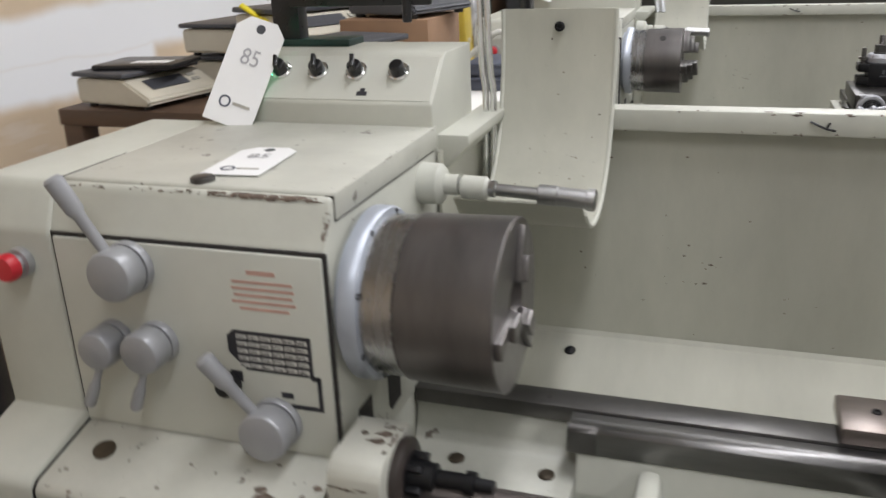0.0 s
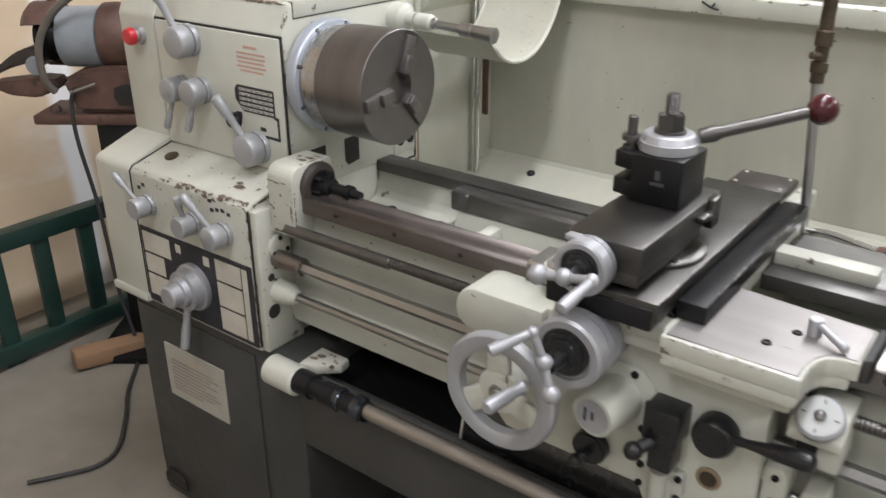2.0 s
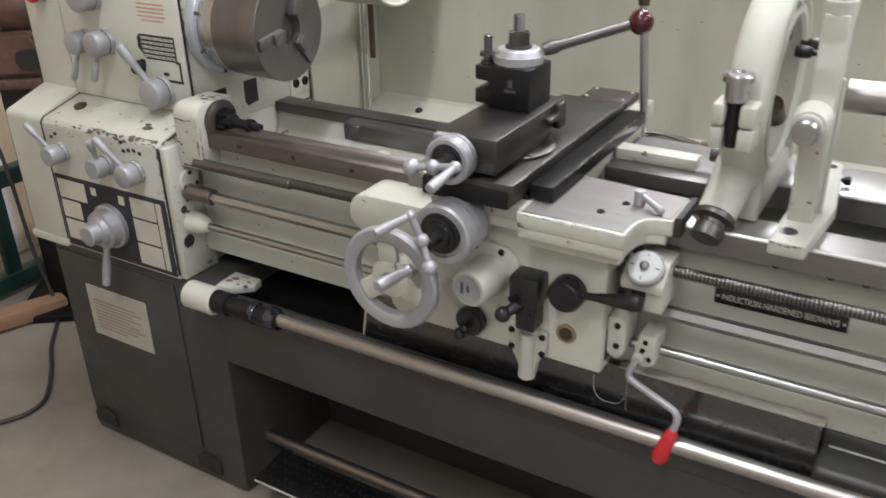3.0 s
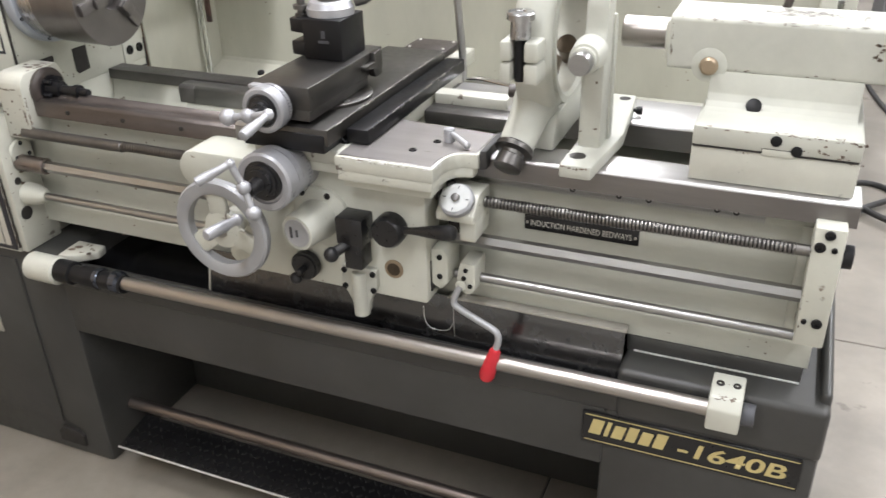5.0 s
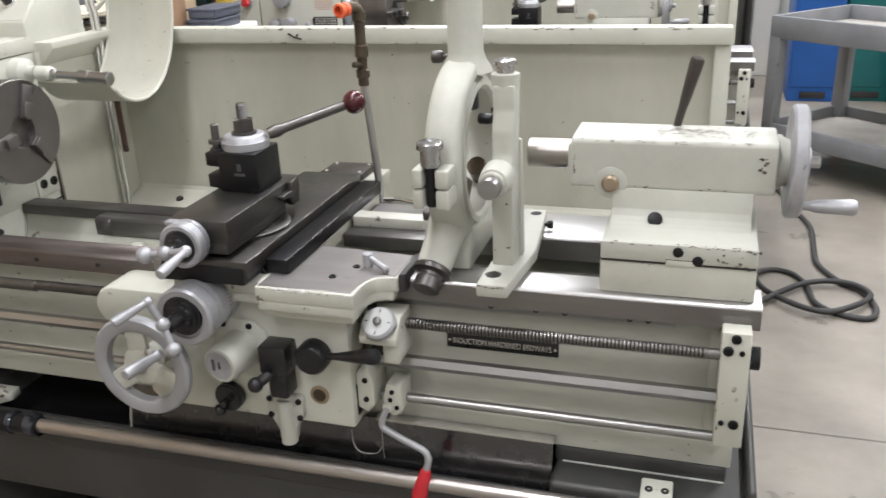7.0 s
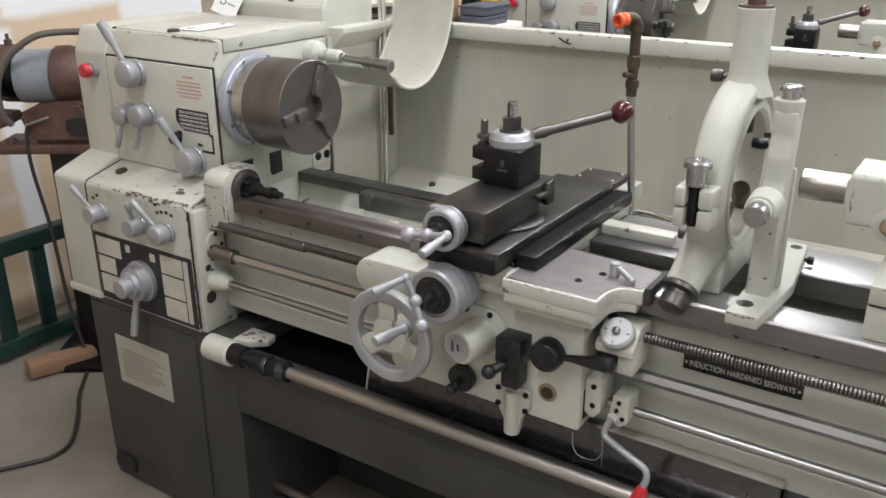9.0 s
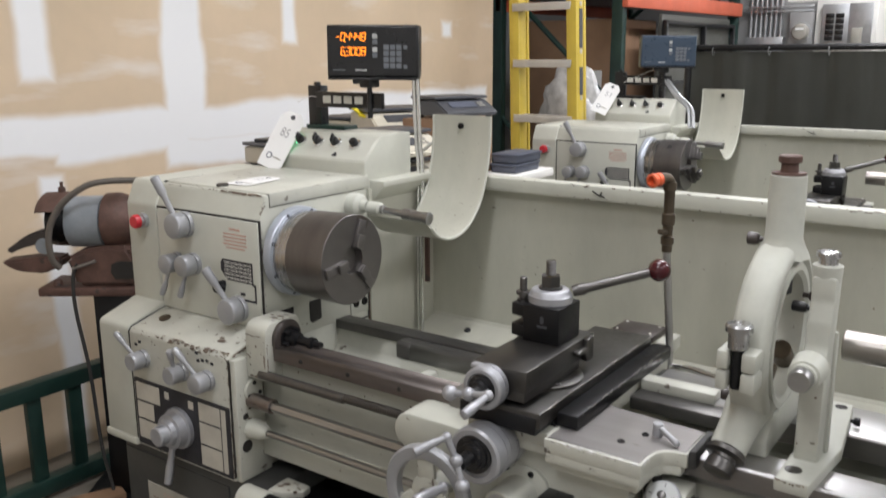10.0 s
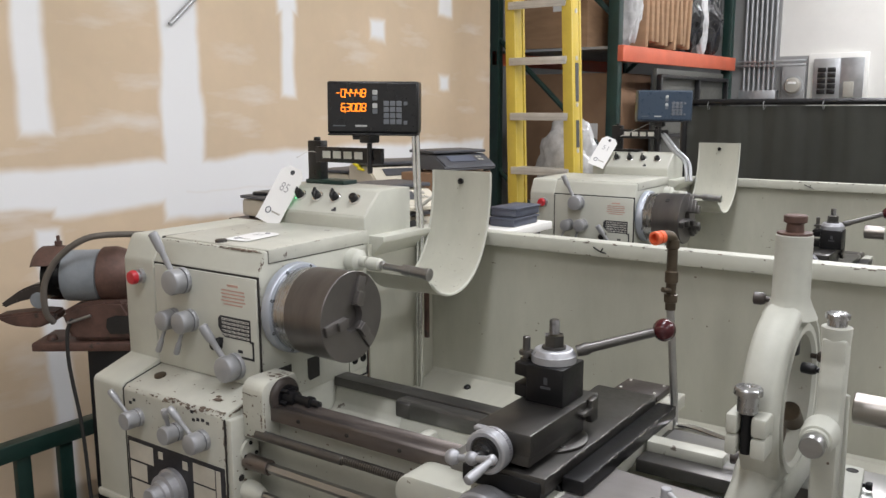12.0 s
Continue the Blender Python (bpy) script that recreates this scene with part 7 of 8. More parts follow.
# ---- table with parcel scales between the lathes ----
T = thing("work_table", (-0.42, 1.25, 0), "white topped work table between the lathes", "table")
bm = B()
box(bm, (-0.68, 0.80, 1.165), (-0.17, 1.76, 1.20), 0.005)
part("tabletop", bm, WHITE_WALL, T)
for lx in (-0.64, -0.22):
    for ly in (0.83, 1.66):
        bm = B()
        box(bm, (lx - 0.03, ly - 0.03, 0.0), (lx + 0.03, ly + 0.03, 1.165), 0.004)
        part("leg", bm, SCALE_GREY, T)
T = thing("brown_bench", (-1.09, 1.46, 0), "dark brown wooden bench along the drywall", "bench")
bm = B()
box(bm, (-1.47, 1.07, 1.145), (-0.69, 1.86, 1.195), 0.005)
part("benchtop", bm, BENCH_WOOD, T)
for lx in (-1.43, -0.73):
    for ly in (1.11, 1.82):
        bm = B()
        box(bm, (lx - 0.035, ly - 0.035, 0.0), (lx + 0.035, ly + 0.035, 1.145), 0.004)
        part("leg", bm, BENCH_WOOD, T)


def parcel_scale(x, y, z, turn, dark=False, size=1.0):
    P = thing("bench_scale", (x, y, z), "dark grey bench scale with keypad" if dark else "beige bench scale with a black platter", "scale", "bench scales")
    m = Matrix.Translation((x, y, z)) @ pose(0, 0, 0, 0, 0, turn) @ Matrix.Scale(size, 4)
    bm = B()
    # wedge body with a sloping front
    pts = [(-0.17, 0.02), (-0.155, 0.012), (0.13, 0.012), (0.13, 0.085), (-0.07, 0.085), (-0.165, 0.035)]
    a = [bm.verts.new(m @ V((-0.15, py, pz))) for py, pz in pts]
    b = [bm.verts.new(m @ V((0.15, py, pz))) for py, pz in pts]
    bm.faces.new(a)
    bm.faces.new(b[::-1])
    for k in range(6):
        bm.faces.new((a[k], b[k], b[(k + 1) % 6], a[(k + 1) % 6]))
    bmesh.ops.recalc_face_normals(bm, faces=bm.faces[:])
    bmesh.ops.bevel(bm, geom=bm.edges[:], offset=0.006, segments=2, affect="EDGES")
    body = part("body", bm, SCALE_GREY if dark else BEIGE, P)
    bm = B()
    obox(bm, m @ pose(0, 0.03, 0.097), (0.31, 0.215, 0.014), 0.004)
    part("platter", bm, SCALE_GREY, P, "black platter")
    slope = m @ Matrix.Translation((0, -0.118, 0.0615)) @ pose(0, 0, 0, 27.8, 0, 0)
    bm = B()
    obox(bm, slope @ pose(-0.02, 0.008, 0.001), (0.15, 0.05, 0.003), 0.001, 1)
    part("display", bm, SCALE_GREY if not dark else TRAY_BLUE, body)
    for k in range(4):
        bm = B()
        obox(bm, slope @ pose(0.08 + 0.018 * (k % 2), 0.02 - 0.025 * (k // 2), 0.001), (0.013, 0.015, 0.003), 0.001, 1)
        part("key", bm, LABEL_GREY, body)
    for fx in (-0.12, 0.12):
        for fy in (-0.13, 0.1):
            bm = B()
            cyl(bm, m @ V((fx, fy, 0)), m @ V((fx, fy, 0.014)), 0.014, seg=12)
            part("foot", bm, RUBBER, P)
    return P


parcel_scale(-1.27, 1.24, 1.195, 80)
parcel_scale(-1.12, 1.62, 1.195, 84)
parcel_scale(-1.13, 1.60, 1.299, 84)
parcel_scale(-0.82, 1.50, 1.195, 66, False, 1.1)
parcel_scale(-0.83, 1.49, 1.342, 62, False, 1.1)
B_flat = thing("carton", (-0.83, 1.5, 1.311), "flat brown carton between two scales", "box", "cartons")
bm = B()
obox(bm, pose(-0.83, 1.50, 1.3265, 0, 0, 62), (0.24, 0.20, 0.030), 0.003)
part("board", bm, CARDBOARD_DARK, B_flat)
parcel_scale(-0.44, 0.95, 1.20, 78)
parcel_scale(-0.45, 0.95, 1.308, 74)
B_mid = thing("carton", (-0.4, 1.3, 1.20), "flat brown carton under the dark scale", "box", "cartons")
bm = B()
box(bm, (-0.60, 1.24, 1.20), (-0.34, 1.52, 1.430), 0.004)
part("board", bm, CARDBOARD_DARK, B_mid)
parcel_scale(-0.46, 1.40, 1.43, 70, True, 0.85)
for k, (px, py) in enumerate(((-0.26, 1.58), (-0.255, 1.585))):
    bm = B()
    z0 = 1.20 + 0.042 * k
    prism(bm, [(px - 0.06, py - 0.10), (px + 0.06, py - 0.10), (px + 0.06, py + 0.10), (px - 0.06, py + 0.10)], "xy", z0, z0 + 0.04, 0.006)
    box(bm, (px - 0.065, py - 0.105, z0 + 0.03), (px + 0.065, py + 0.105, z0 + 0.038), 0.003)
    single("plastic_tray", bm, TRAY_BLUE, "blue-grey plastic tray stacked on the table", "tray", "plastic trays")
bm = B()
obox(bm, pose(-1.26, 1.25, 1.307, 0, 0, 8), (0.26, 0.2, 0.016), 0.005)
tb = single("picture_frame", bm, BLACK, "flat black frame lying on a scale", "frame")
bm = B()
obox(bm, pose(-1.22, 1.22, 1.3158, 0, 0, 8), (0.12, 0.05, 0.001), 0.0)
part("paper_slip", bm, PAPER, tb)
bm = B()
tube(bm, [(-0.20, 0.85, 1.206), (-0.12, 0.82, 1.21), (0.0, 0.78, 1.27), (0.045, 0.76, 1.36), (0.0, 0.74, 1.45), (-0.06, 0.72, 1.41), (-0.12, 0.70, 1.36)], 0.006, 8)
single("white_cable", bm, LABEL_WHITE, "white cable looping behind the splash guard", "cable", "cables")

bm = B()
cyl(bm, (-1.735, 1.01, 2.065), (-1.735, 1.30, 2.315), 0.011, seg=10)
single("wall_rod", bm, GALV, "thin grey rod fixed on the drywall", "rod")

# ---- grinder on a stand, left of the lathe ----
U, W2 = V((0.81, 0.585, 0)), V((-0.585, 0.81, 0))
GC = V((-1.232, 0.257, 1.10))


def g(u, z, w=0.0):
    return GC + U * u + W2 * w + V((0, 0, z))


def g_plate(bm, outline, w0, w1, bev):
    """A flat outline in the plane along the grinder's spindle, thick across it."""
    a = [bm.verts.new(g(u, z, w0)) for u, z in outline]
    b = [bm.verts.new(g(u, z, w1)) for u, z in outline]
    fs = [bm.faces.new(a), bm.faces.new(b[::-1])]
    for k in range(len(outline)):
        n = (k + 1) % len(outline)
        fs.append(bm.faces.new((a[k], b[k], b[n], a[n])))
    bmesh.ops.recalc_face_normals(bm, faces=fs)
    bmesh.ops.bevel(bm, geom=list({e for f in fs for e in f.edges}), offset=bev, segments=2, affect="EDGES", clamp_overlap=True)


TURN = pose(0, 0, 0, 0, 0, 35.8)
G = thing("bench_grinder", GC - V((0, 0, 1.10)) + U * 0.07, "rusty brown bench grinder on a dark stand", "grinder")
bm = B()
rev(bm, g(-0.120, -0.01), U, [(0, 0.080), (0.004, 0.093), (0.125, 0.095), (0.130, 0.088)], 36)
part("motor_drum", bm, GREY_TAPE, G, "grey motor drum")
# open wheel guard: a half shell over a dark wheel
bm = B()
rings = []
for k in range(15):
    a = radians(-75 + 228 * k / 14)
    d = W2 * math.cos(a) + V((0, 0, math.sin(a)))
    rings.append([bm.verts.new(g(u, -0.005) + d * r) for u, r in ((-0.222, 0.088), (-0.205, 0.104), (-0.135, 0.107), (-0.122, 0.100), (-0.135, 0.100), (-0.205, 0.097))])
for p, q in zip(rings, rings[1:]):
    for k in range(6):
        n = (k + 1) % 6
        bm.faces.new((p[k], p[n], q[n], q[k]))
bm.faces.new(rings[0])
bm.faces.new(rings[-1][::-1])
cyl(bm, g(-0.147, 0.095), g(-0.147, 0.118), 0.013)
cyl(bm, g(-0.147, 0.116), g(-0.147, 0.138), 0.006)
part("wheel_guard", bm, RUST, G, "rusty half-round wheel guard")
bm = B()
rev(bm, g(-0.195, -0.01), U, [(0, 0.03), (0.004, 0.075), (0.032, 0.076), (0.036, 0.05), (0.075, 0.03)], 28)
part("wheel", bm, OXIDE, G, "dark grinding wheel")
bm = B()
rev(bm, g(0.010, -0.005), U, [(0, 0.090), (0.006, 0.100), (0.05, 0.102), (0.085, 0.09), (0.11, 0.055), (0.15, 0.045)], 30)
for ang in (20, 100, 200, 290):
    c = g(0.062, -0.005) + W2 * 0.085 * math.cos(radians(ang)) + V((0, 0, 0.085 * math.sin(radians(ang))))
    cyl(bm, c, c + U * 0.03, 0.008, seg=8)
part("end_bell", bm, RUST, G, "rusty end bell")
bm = B()
g_plate(bm, [(-0.125, -0.13), (-0.06, -0.10), (0.03, -0.085), (0.10, -0.09), (0.13, -0.14), (0.13, -0.235), (-0.09, -0.235)], -0.085, 0.085, 0.014)
part("pedestal", bm, RUST, G, "rusty cast pedestal")
bm = B()
obox(bm, Matrix.Translation(g(-0.03, -0.255)) @ TURN, (0.40, 0.20, 0.032), 0.006)
rev(bm, g(-0.175, -0.245, -0.05), (0, 0, 1), [(0, 0.018), (0.018, 0.018), (0.026, 0.012), (0.027, 0)], 12)
rev(bm, g(0.12, -0.245, -0.05), (0, 0, 1), [(0, 0.018), (0.018, 0.018), (0.026, 0.012), (0.027, 0)], 12)
part("base_plate", bm, RUST, G, "rusty base plate")
bm = B()
obox(bm, Matrix.Translation(g(0.06, -0.67)) @ TURN, (0.20, 0.16, 0.80), 0.006)
obox(bm, Matrix.Translation(g(0.06, -1.085)) @ TURN, (0.4, 0.4, 0.03), 0.006)
part("stand", bm, OXIDE, G, "dark stand")
# near-black plate paints the shade below the end bell
bm = B()
g_plate(bm, [(0.040, -0.150), (0.075, -0.138), (0.135, -0.142), (0.14, -0.212), (0.05, -0.212), (0.034, -0.185)], -0.0875, -0.080, 0.003)
part("open_recess", bm, HOLE, G, "dark plate for the shaded recess in the pedestal")
# two pointed rests ahead of the wheel
bm = B()
g_plate(bm, [(-0.354, -0.107), (-0.343, -0.121), (-0.29, -0.098), (-0.235, -0.085), (-0.195, -0.100), (-0.170, -0.060), (-0.185, -0.028), (-0.225, -0.033), (-0.275, -0.052)], -0.055, 0.02, 0.008)
part("upper_rest", bm, COVER_BROWN, G, "dark pointed tool rest")
bm = B()
g_plate(bm, [(-0.374, -0.148), (-0.360, -0.163), (-0.312, -0.186), (-0.220, -0.194), (-0.150, -0.165), (-0.150, -0.135), (-0.215, -0.130), (-0.29, -0.138)], -0.06, 0.03, 0.008)
part("lower_rest", bm, RUST, G, "rusty pointed tool rest")
bm = B()
rev(bm, g(-0.205, -0.088, -0.062), -W2, [(0, 0.028), (0.006, 0.030), (0.008, 0.024), (0.004, 0.010), (0.004, 0)], 22)
part("clamp_disc", bm, GREY_TAPE, G, "bare steel clamp disc")
bm = B()
cyl(bm, g(-0.095, -0.165, -0.10), g(-0.005, -0.135, -0.11), 0.006, seg=10)
part("clamp_lever", bm, STEEL, G, "thin steel clamp lever")
bm = B()
tube(bm, [g(-0.145, -0.165, -0.09), g(-0.162, -0.12, -0.11), g(-0.155, -0.02, -0.12), g(-0.105, 0.07, -0.12), g(-0.02, 0.135, -0.11), g(0.06, 0.152, -0.09), g(0.19, 0.150, -0.06)], 0.0115, 10)
part("hose", bm, HOSE, G, "grey-brown bent hose")
bm = B()
tube(bm, [g(-0.075, -0.150, -0.1), g(-0.085, -0.165, -0.1), g(-0.098, -0.21, -0.1), g(-0.098, -0.33, -0.1), g(-0.070, -0.56, -0.1), g(-0.055, -0.85, -0.1), g(-0.03, -1.02, -0.1), g(0.0, -1.09, -0.15), V((-0.98, -0.02, 0.008)), V((-0.86, -0.11, 0.008)), V((-0.74, -0.22, 0.008)), V((-0.72, -0.30, 0.008)), V((-0.76, -0.38, 0.008)), V((-0.81, -0.46, 0.008))], 0.007, 8)
part("power_cord", bm, RUBBER, G, "black power cord")
bm = B()
obox(bm, Matrix.Translation((-1.21, 0.07, 0.035)) @ pose(0, 0, 0, 0, 3, 72), (0.25, 0.08, 0.06), 0.012)
single("timber_block", bm, CARDBOARD_DARK, "brown timber offcut on the floor", "timber")

# ---- green guard rail along the wall ----
R = thing("guard_rail", (-1.45, 0, 0), "low dark green steel guard rail", "rail")
for z0, z1, nm in ((0.42, 0.485, "top_rail"), (0.02, 0.085, "bottom_rail")):
    bm = B()
    box(bm, (-1.48, -2.2, z0), (-1.42, 0.95, z1), 0.006)
    part(nm, bm, GREEN, R)
for k in range(19):
    bm = B()
    yy = -2.165 + k * 0.168
    box(bm, (-1.468, yy - 0.028, 0.0 if k % 6 == 0 else 0.08), (-1.436, yy + 0.028, 0.425), 0.004)
    part("post", bm, GREEN, R)

# ---- step ladder ----
Ld = thing("step_ladder", (-1.25, 3.6, 0), "yellow fibreglass step ladder with aluminium treads", "ladder")
for sx, x0, x1 in ((-1, -1.393, -1.482), (1, -0.945, -1.065)):
    bm = B()
    n = 1
    a = [(x0 - 0.035, 0.0), (x0 + 0.035, 0.0), (x1 + 0.035, 3.0), (x1 - 0.035, 3.0)]
    prism(bm, [(p, q) for p, q in a], "xz", 3.56, 3.58, 0.003)
    prism(bm, [(x0 - 0.035 * 1, 0.0), (x0 - 0.028, 0.0), (x1 - 0.028, 3.0), (x1 - 0.035, 3.0)], "xz", 3.58, 3.64, 0.001)
    prism(bm, [(x0 + 0.028 * 1, 0.0), (x0 + 0.035, 0.0), (x1 + 0.035, 3.0), (x1 + 0.028, 3.0)], "xz", 3.58, 3.665, 0.001)
    part("front_rail", bm, YELLOW, Ld)
    bm = B()
    prism(bm, [(x0 - 0.025, 0.0), (x0 + 0.025, 0.0), (x1 + 0.025, 2.9), (x1 - 0.025, 2.9)], "xz", 3.70, 3.73, 0.003)
    part("rear_rail", bm, YELLOW, Ld)
for k in range(8):
    z = 0.183 + k * 0.366
    bm = B()
    box(bm, (-1.395 - 0.03 * z, 3.545, z - 0.035), (-0.945 - 0.04 * z, 3.655, z), 0.004)
    box(bm, (-1.395 - 0.03 * z, 3.548, z - 0.05), (-0.945 - 0.04 * z, 3.553, z - 0.03), 0.001)
    part("tread", bm, LADDER_ALU, Ld)
for k in range(6):
    bm = B()
    z = 1.1 + k * 0.3
    rev(bm, (-0.91 - 0.04 * z, 3.625, z), (1, 0, 0), [(0, 0.016), (0.004, 0.016), (0.005, 0.010), (0.005, 0)], 10)
    part("rivet", bm, LADDER_ALU, Ld)
bm = B()
prism(bm, [(-0.9075 - 0.04 * 1.72, 1.72), (-0.9095 - 0.04 * 1.72, 1.72), (-0.9095 - 0.04 * 1.97, 1.97), (-0.9075 - 0.04 * 1.97, 1.97)], "xz", 3.605, 3.650)
prism(bm, [(-0.9075 - 0.04 * 1.42, 1.42), (-0.9095 - 0.04 * 1.42, 1.42), (-0.9095 - 0.04 * 1.60, 1.60), (-0.9075 - 0.04 * 1.60, 1.60)], "xz", 3.605, 3.650)
part("warning_label", bm, SCALE_GREY, Ld)

# ---- pallet rack ----
K = thing("pallet_rack", (-1.6, 5.7, 0), "green and orange pallet rack", "rack")
for px, py in ((-1.15, 4.6), (-2.2, 4.6), (-1.02, 6.96), (-2.1, 6.96)):
    bm = B()
    box(bm, (px - 0.045, py - 0.04, 0.0), (px + 0.045, py + 0.04, 3.8), 0.006)
    part("upright", bm, GREEN, K)
for py, pa, pb in ((4.6, -2.2, -1.15), (6.96, -2.1, -1.02)):
    for k in range(4):
        bm = B()
        a, b = V((pa, py, 0.2 + 0.9 * k)), V((pb, py, 1.1 + 0.9 * k))
        if k % 2 == 1:
            a, b = V((pb, py, 0.2 + 0.9 * k)), V((pa, py, 1.1 + 0.9 * k))
        if py < 5:
            a, b = V((pa, py, 1.20 + 1.06 * k)), V((pb, py, 0.22 + 1.06 * k))
        cyl(bm, a, b, 0.022, seg=8)
        part("brace", bm, GREEN, K)
for x0, x1 in ((-1.09, -0.975), (-2.19, -2.1)):
    bm = B()
    prism(bm, [(x0 - 0.025, 4.56), (x0 + 0.025, 4.56), (x1 + 0.025, 7.0), (x1 - 0.025, 7.0)], "xy", 2.02, 2.14, 0.004)
    part("beam", bm, BEAM, K, "orange shelf beam")
bm = B()
prism(bm, [(-2.16, 4.64), (-1.13, 4.64), (-1.03, 6.92), (-2.08, 6.92)], "xy", 2.12, 2.14, 0.002)
part("deck", bm, GALV, K)


def carton(x0, y0, z0, x1, y1, z1, material=CARDBOARD, label="brown cardboard carton on the rack"):
    C = thing("carton", ((x0 + x1) / 2, (y0 + y1) / 2, z0), label, "box", "cartons")
    bm = B()
    box(bm, (x0, y0, z0), (x1, y1, z1), 0.006)
    part("board", bm, material, C)
    bm = B()
    box(bm, ((x0 + x1) / 2 - 0.025, y0 - 0.001, z0 + (z1 - z0) * 0.6), ((x0 + x1) / 2 + 0.025, y1 + 0.001, z1 + 0.001), 0)
    part("tape", bm, BEIGE, C)
    bm = B()
    box(bm, (x1 - 0.30, y0 - 0.002, z0 + (z1 - z0) * 0.35), (x1 - 0.14, y0, z0 + (z1 - z0) * 0.62), 0)
    part("paper_label", bm, PAPER, C)
    return C


carton(-2.12, 4.68, 2.145, -1.42, 5.35, 2.95)
carton(-2.1, 4.85, 0.9, -1.25, 5.6, 1.95, CARDBOARD_DARK, "large brown carton under the rack shelf")
carton(-2.1, 4.8, 0.0, -1.2, 5.6, 0.9)
for k in range(10):
    bm = B()
    x0 = -1.20 + 0.008 * k
    y0 = 4.98 + k * 0.085
    obox(bm, pose(x0, y0, 2.145 + 0.27 + 0.02 * (k % 3), random.uniform(-4, 4), random.uniform(-3, 3), 4), (0.30, 0.07, 0.54 - 0.04 * (k % 2)), 0.012)
    single("folded_carton", bm, CARDBOARD, "flattened brown carton standing on the rack shelf", "carton", "flattened cartons")


def bag(x, y, z, w, d, h, material, label):
    bm = B()
    bmesh.ops.create_icosphere(bm, subdivisions=4, radius=1.0)
    for v in bm.verts:
        p = v.co.copy()
        s = 1 + 0.22 * noise.noise(p * 2.1 + V((x, y, z))) + 0.10 * noise.noise(p * 6 + V((y, x, 0)))
        zz = max(-0.98, min(1.0, p.z * s))
        v.co = V((x + p.x * s * w * (1.15 if zz < 0 else 0.95), y + p.y * s * d, z + h * (zz + 0.98)))
    single("wrapped_parcel", bm, material, label, "parcel", "wrapped parcels")


bag(-1.15, 4.82, 2.145, 0.10, 0.07, 0.36, FILM, "white plastic wrapped bundle on the rack")
bag(-1.10, 5.98, 2.145, 0.13, 0.12, 0.36, FILM_BLACK, "black plastic wrapped bundle on the rack")
bag(-1.04, 6.22, 2.12, 0.05, 0.07, 0.36, FILM, "white plastic wrapped bundle on the rack")
bag(-1.06, 6.47, 2.145, 0.11, 0.12, 0.36, FILM_BLACK, "black plastic wrapped bundle on the rack")
carton(-1.66, 4.12, 0.0, -1.14, 4.48, 0.95, CARDBOARD_DARK, "brown carton behind the step ladder")
bag(-1.36, 4.3, 0.95, 0.24, 0.12, 0.34, FILM, "clear film bundle behind the ladder")
C = thing("wire_cage", (-0.9, 5.9, 0), "black wire cage with dark grey panels under the rack beam", "cage")
for py in (5.0, 5.9, 6.7):
    bm = B()
    box(bm, (-0.96, py - 0.02, 0.0), (-0.92, py + 0.02, 1.93), 0.003)
    part("bar", bm, BLACK, C)
for z in (1.45, 1.72, 1.92):
    bm = B()
    box(bm, (-0.962, 5.0, z - 0.015), (-0.918, 6.7, z + 0.015), 0.003)
    part("bar", bm, BLACK, C)
bm = B()
box(bm, (-1.0, 5.0, 0.2), (-0.97, 6.7, 1.98), 0.003)
part("panel", bm, CURTAIN, C)

# ---- far wall: conduits, meter, breaker panel ----
bm = B()
box(bm, (-3.4, 7.188, 0), (-0.588, 7.2, CEILING), 0)
box(bm, (-0.588, 7.188, 0), (-0.30, 7.2, 2.15), 0)
single("wall_panel_grey", bm, GREY_WALL, "grey painted part of the far wall", "wall", kind="structure")
E_ = thing("breaker_panel", (-0.1, 7.19, 1.8), "grey electrical breaker panel with open door", "breaker panel")
bm = B()
box(bm, (-0.315, 7.16, 1.66), (0.20, 7.199, 2.165), 0.004)
part("backing_board", bm, WHITE_WALL, E_)
bm = B()
box(bm, (-0.255, 7.10, 1.735), (-0.025, 7.161, 2.115), 0.005)
part("frame", bm, GALV, E_)
bm = B()
obox(bm, pose(0.075, 7.105, 1.925, 0, 0, -6), (0.205, 0.014, 0.385), 0.004)
part("open_door", bm, GALV, E_, "grey door swung open")
bm = B()
box(bm, (0.01, 7.085, 1.76), (0.10, 7.098, 1.90), 0.003)
part("paper_chart", bm, LABEL_GREY, E_)
for k in range(2):
    for r in range(5):
        bm = B()
        box(bm, (-0.215 + 0.085 * k, 7.085, 1.79 + 0.05 * r), (-0.145 + 0.085 * k, 7.102, 1.832 + 0.05 * r), 0.003)
        part("breaker", bm, BLACK, E_)
M = thing("electric_meter", (-0.43, 7.19, 1.75), "round glass electric meter on a grey box", "meter")
bm = B()
box(bm, (-0.535, 7.10, 1.70), (-0.33, 7.188, 2.05), 0.006)
part("box", bm, GREY_WALL, M)
bm = B()
rev(bm, (-0.428, 7.10, 1.87), (0, -1, 0), [(0, 0.078), (0.03, 0.078), (0.06, 0.062), (0.07, 0.0)], 24)
part("glass_dome", bm, LABEL_GREY, M)
bm = B()
rev(bm, (-0.428, 7.10, 1.87), (0, -1, 0), [(0, 0.095), (0.02, 0.095), (0.022, 0.080)], 24)
part("rim", bm, GALV, M)
bm = B()
box(bm, (-0.465, 7.028, 1.885), (-0.39, 7.045, 1.905), 0.001)
part("meter_scale", bm, PAPER, M)
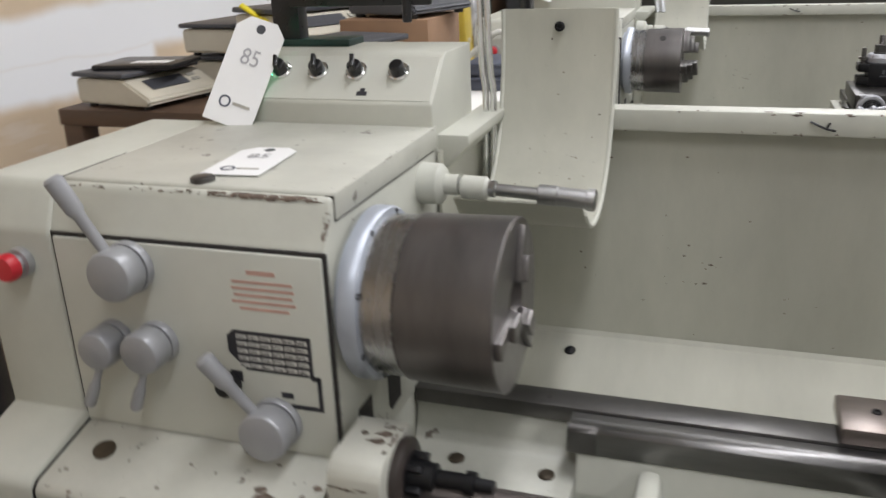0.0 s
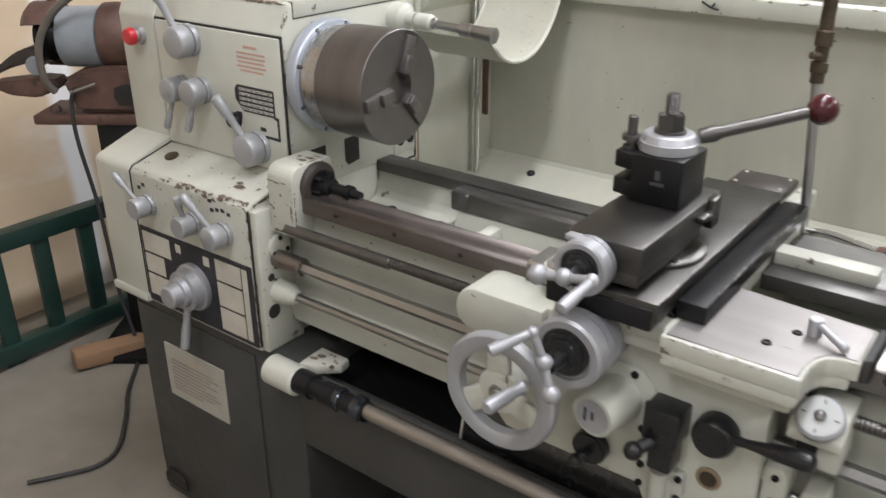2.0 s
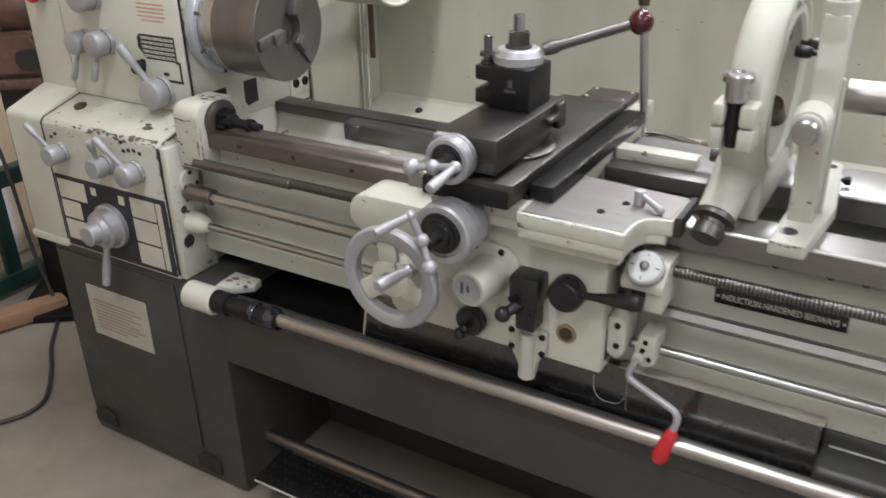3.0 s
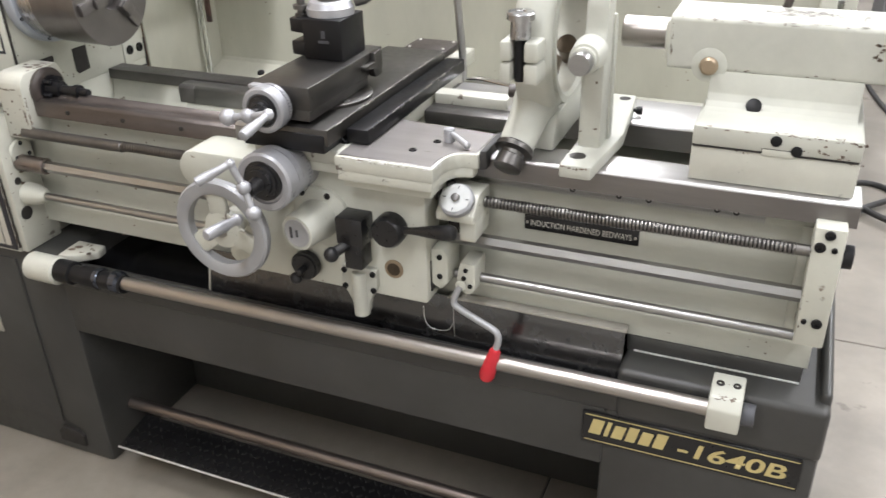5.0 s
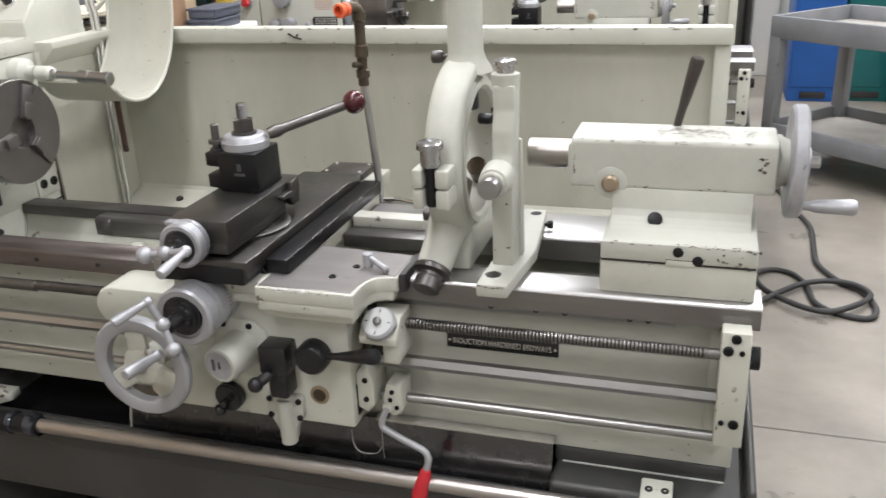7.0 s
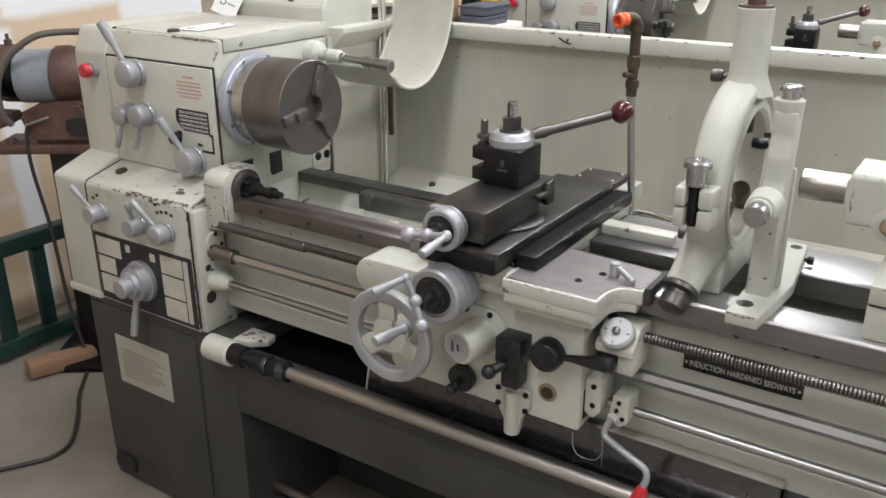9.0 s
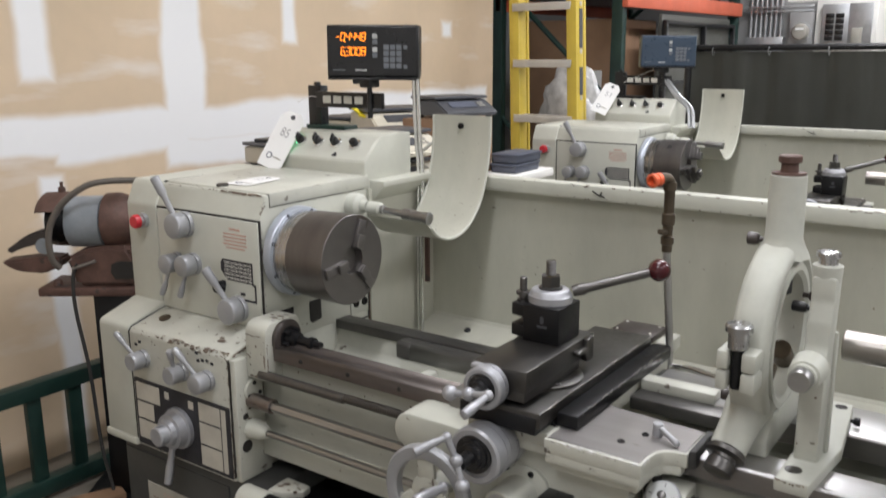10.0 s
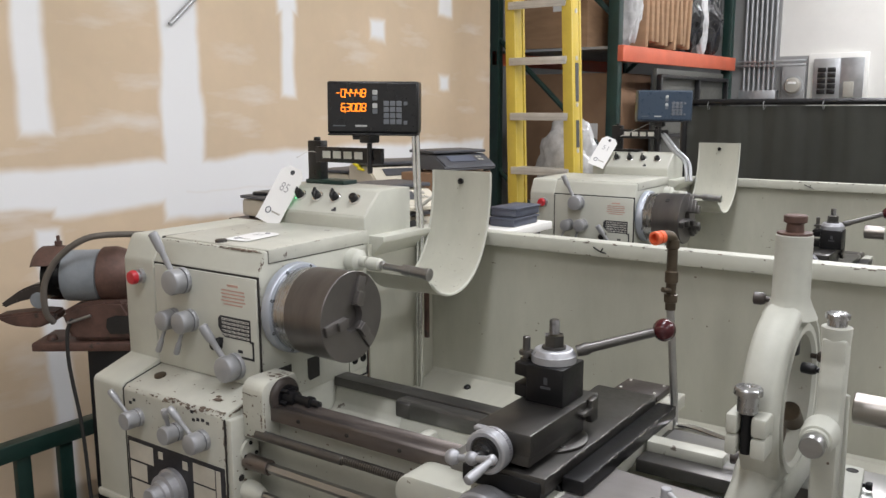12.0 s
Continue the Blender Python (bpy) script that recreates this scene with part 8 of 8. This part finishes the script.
for k in range(7):
    bm = B()
    tube(bm, [(-0.905 + 0.0465 * k, 7.15, 1.80), (-0.905 + 0.0465 * k, 7.15, 2.4), (-0.905 + 0.0465 * k, 7.15, 3.95)], 0.0155, 10, 2)
    single("wall_conduit", bm, GALV, "grey metal conduit on the far wall", "conduit", "wall conduits")
for z in (2.095, 2.055):
    bm = B()
    box(bm, (-0.96, 7.105, z), (-0.33, 7.134, z + 0.02), 0.002)
    single("strut_channel", bm, GALV, "metal strut holding wall conduits", "strut", "struts")
bm = B()
box(bm, (-0.93, 7.07, 1.66), (-0.58, 7.188, 1.83), 0.006)
single("junction_box", bm, GALV, "grey junction box under the conduits", "box")

# ---- utility cart ----
CU, CV = V((0.73, -0.68, 0)), V((0.68, 0.73, 0))
A0 = V((1.96, 4.0, 0))
CR = thing("utility_cart", A0 + CU * 0.5 + CV * 0.36, "grey plastic two-shelf utility cart on casters", "cart")
CT = Matrix.Translation(A0 + CU * 0.5 + CV * 0.36) @ pose(0, 0, 0, 0, 0, -43)


def cart_box(bm, x0, x1, y0, y1, z0, z1, bev=0.008):
    obox(bm, CT @ pose((x0 + x1) / 2, (y0 + y1) / 2, (z0 + z1) / 2), (x1 - x0, y1 - y0, z1 - z0), bev)


for z0, depth, nm in ((0.80, 0.13, "top_tray"), (0.19, 0.11, "bottom_tray")):
    bm = B()
    cart_box(bm, -0.476, 0.476, -0.336, 0.336, z0 + 0.02, z0 + 0.045, 0.002)
    tr = part(nm, bm, CART_BED, CR, "worn pale shelf with grey rim")
    for q in ((-0.5, 0.5, -0.36, -0.335), (-0.5, 0.5, 0.335, 0.36), (-0.5, -0.475, -0.335, 0.335), (0.475, 0.5, -0.335, 0.335)):
        bm = B()
        cart_box(bm, *q, z0, z0 + depth)
        part("tray_wall", bm, CART, tr, "grey plastic tray wall")
for sx in (-0.46, 0.46):
    for sy in (-0.325, 0.325):
        bm = B()
        cart_box(bm, sx - 0.04, sx + 0.04, sy - 0.035, sy + 0.035, 0.15, 0.82)
        part("leg", bm, CART, CR)
        c = CT @ V((sx * 0.93, sy * 0.93, 0.065))
        bm = B()
        rev(bm, c - CT.to_3x3() @ V((0, 0.018, 0)), CT.to_3x3() @ V((0, 1, 0)), [(0, 0.05), (0.004, 0.064), (0.032, 0.064), (0.036, 0.05)], 24)
        cs = part("caster", bm, RUBBER, CR, "dark rubber caster")
        bm = B()
        rev(bm, c - CT.to_3x3() @ V((0, 0.021, 0)), CT.to_3x3() @ V((0, 1, 0)), [(0, 0.036), (0.042, 0.036)], 18)
        part("wheel_hub", bm, LABEL_GREY, cs)
        bm = B()
        obox(bm, CT @ pose(sx * 0.93, sy * 0.93, 0.145), (0.05, 0.05, 0.05), 0.004)
        part("fork", bm, GALV, cs)
bm = B()
cyl(bm, CT @ V((0.1, 0.1, 0.245)), CT @ V((0.22, 0.02, 0.247)), 0.03, seg=12)
single("tape_roll", bm, BRASS, "small brown roll on the cart shelf", "roll")

# ---- enamelled cabinets at the back ----
for nm, x0, x1, y0, y1, h, mt, lab in (("blue_cabinet", 2.25, 2.62, 5.95, 6.6, 2.0, BLUE, "tall blue enamelled steel cabinet"), ("teal_cabinet", 2.64, 3.02, 6.0, 6.6, 2.0, TEAL, "tall teal enamelled steel cabinet"), ("green_cabinet", 3.05, 4.1, 5.7, 6.4, 2.0, DEEP_GREEN, "tall deep green steel cabinet"), ("grey_locker", 4.2, 4.9, 5.8, 6.5, 1.9, SCALE_GREY, "dark grey steel locker")):
    C = thing(nm, ((x0 + x1) / 2, (y0 + y1) / 2, 0), lab, "cabinet", "steel cabinets")
    bm = B()
    box(bm, (x0, y0, 0.0), (x1, y1, h), 0.01)
    part("body", bm, mt, C)
    bm = B()
    box(bm, (x0 + 0.02, y0 - 0.012, 0.12), (x1 - 0.02, y0, h - 0.03), 0.004)
    d = part("door", bm, mt, C)
    bm = B()
    box(bm, (x0 + 0.1, y0 - 0.014, 0.03), (x1 - 0.08, y0 - 0.001, 0.08), 0.002)
    part("toe_slot", bm, HOLE, C)
bm = B()
box(bm, (1.98, 7.02, 0), (2.2, 7.2, CEILING), 0.01)
single("wall_column", bm, WHITE_WALL, "pale column on the far wall", "column", kind="structure")
bm = B()
box(bm, (1.83, 6.95, 0), (1.965, 7.08, CEILING), 0.01)
single("steel_column", bm, GREY_WALL, "grey steel column", "column", kind="structure")

# ---- power cord on the floor by the tailstock end ----
bm = B()
way = [(1.98, 4.2), (2.0, 3.9), (2.05, 3.57), (2.1, 3.34), (2.13, 3.17), (2.18, 2.92), (2.17, 2.63), (2.17, 2.44), (2.24, 2.26), (2.32, 2.17), (2.35, 2.01), (2.31, 1.91), (2.2, 1.93), (2.12, 2.02), (2.1, 2.19), (2.05, 2.31), (1.96, 2.34), (1.89, 2.23), (1.91, 2.1), (1.98, 2.0), (2.08, 1.92), (2.17, 1.91), (2.28, 2.0), (2.34, 2.1), (2.3, 2.19), (2.21, 2.22), (2.1, 2.18), (2.0, 2.08), (1.91, 1.96), (1.8, 1.8)]
tube(bm, [(px, py, 0.012 if k < 17 else 0.030) for k, (px, py) in enumerate(way)], 0.0125, 10)
single("power_cord", bm, RUBBER, "thick black power cord coiled on the floor", "cord", "cords")
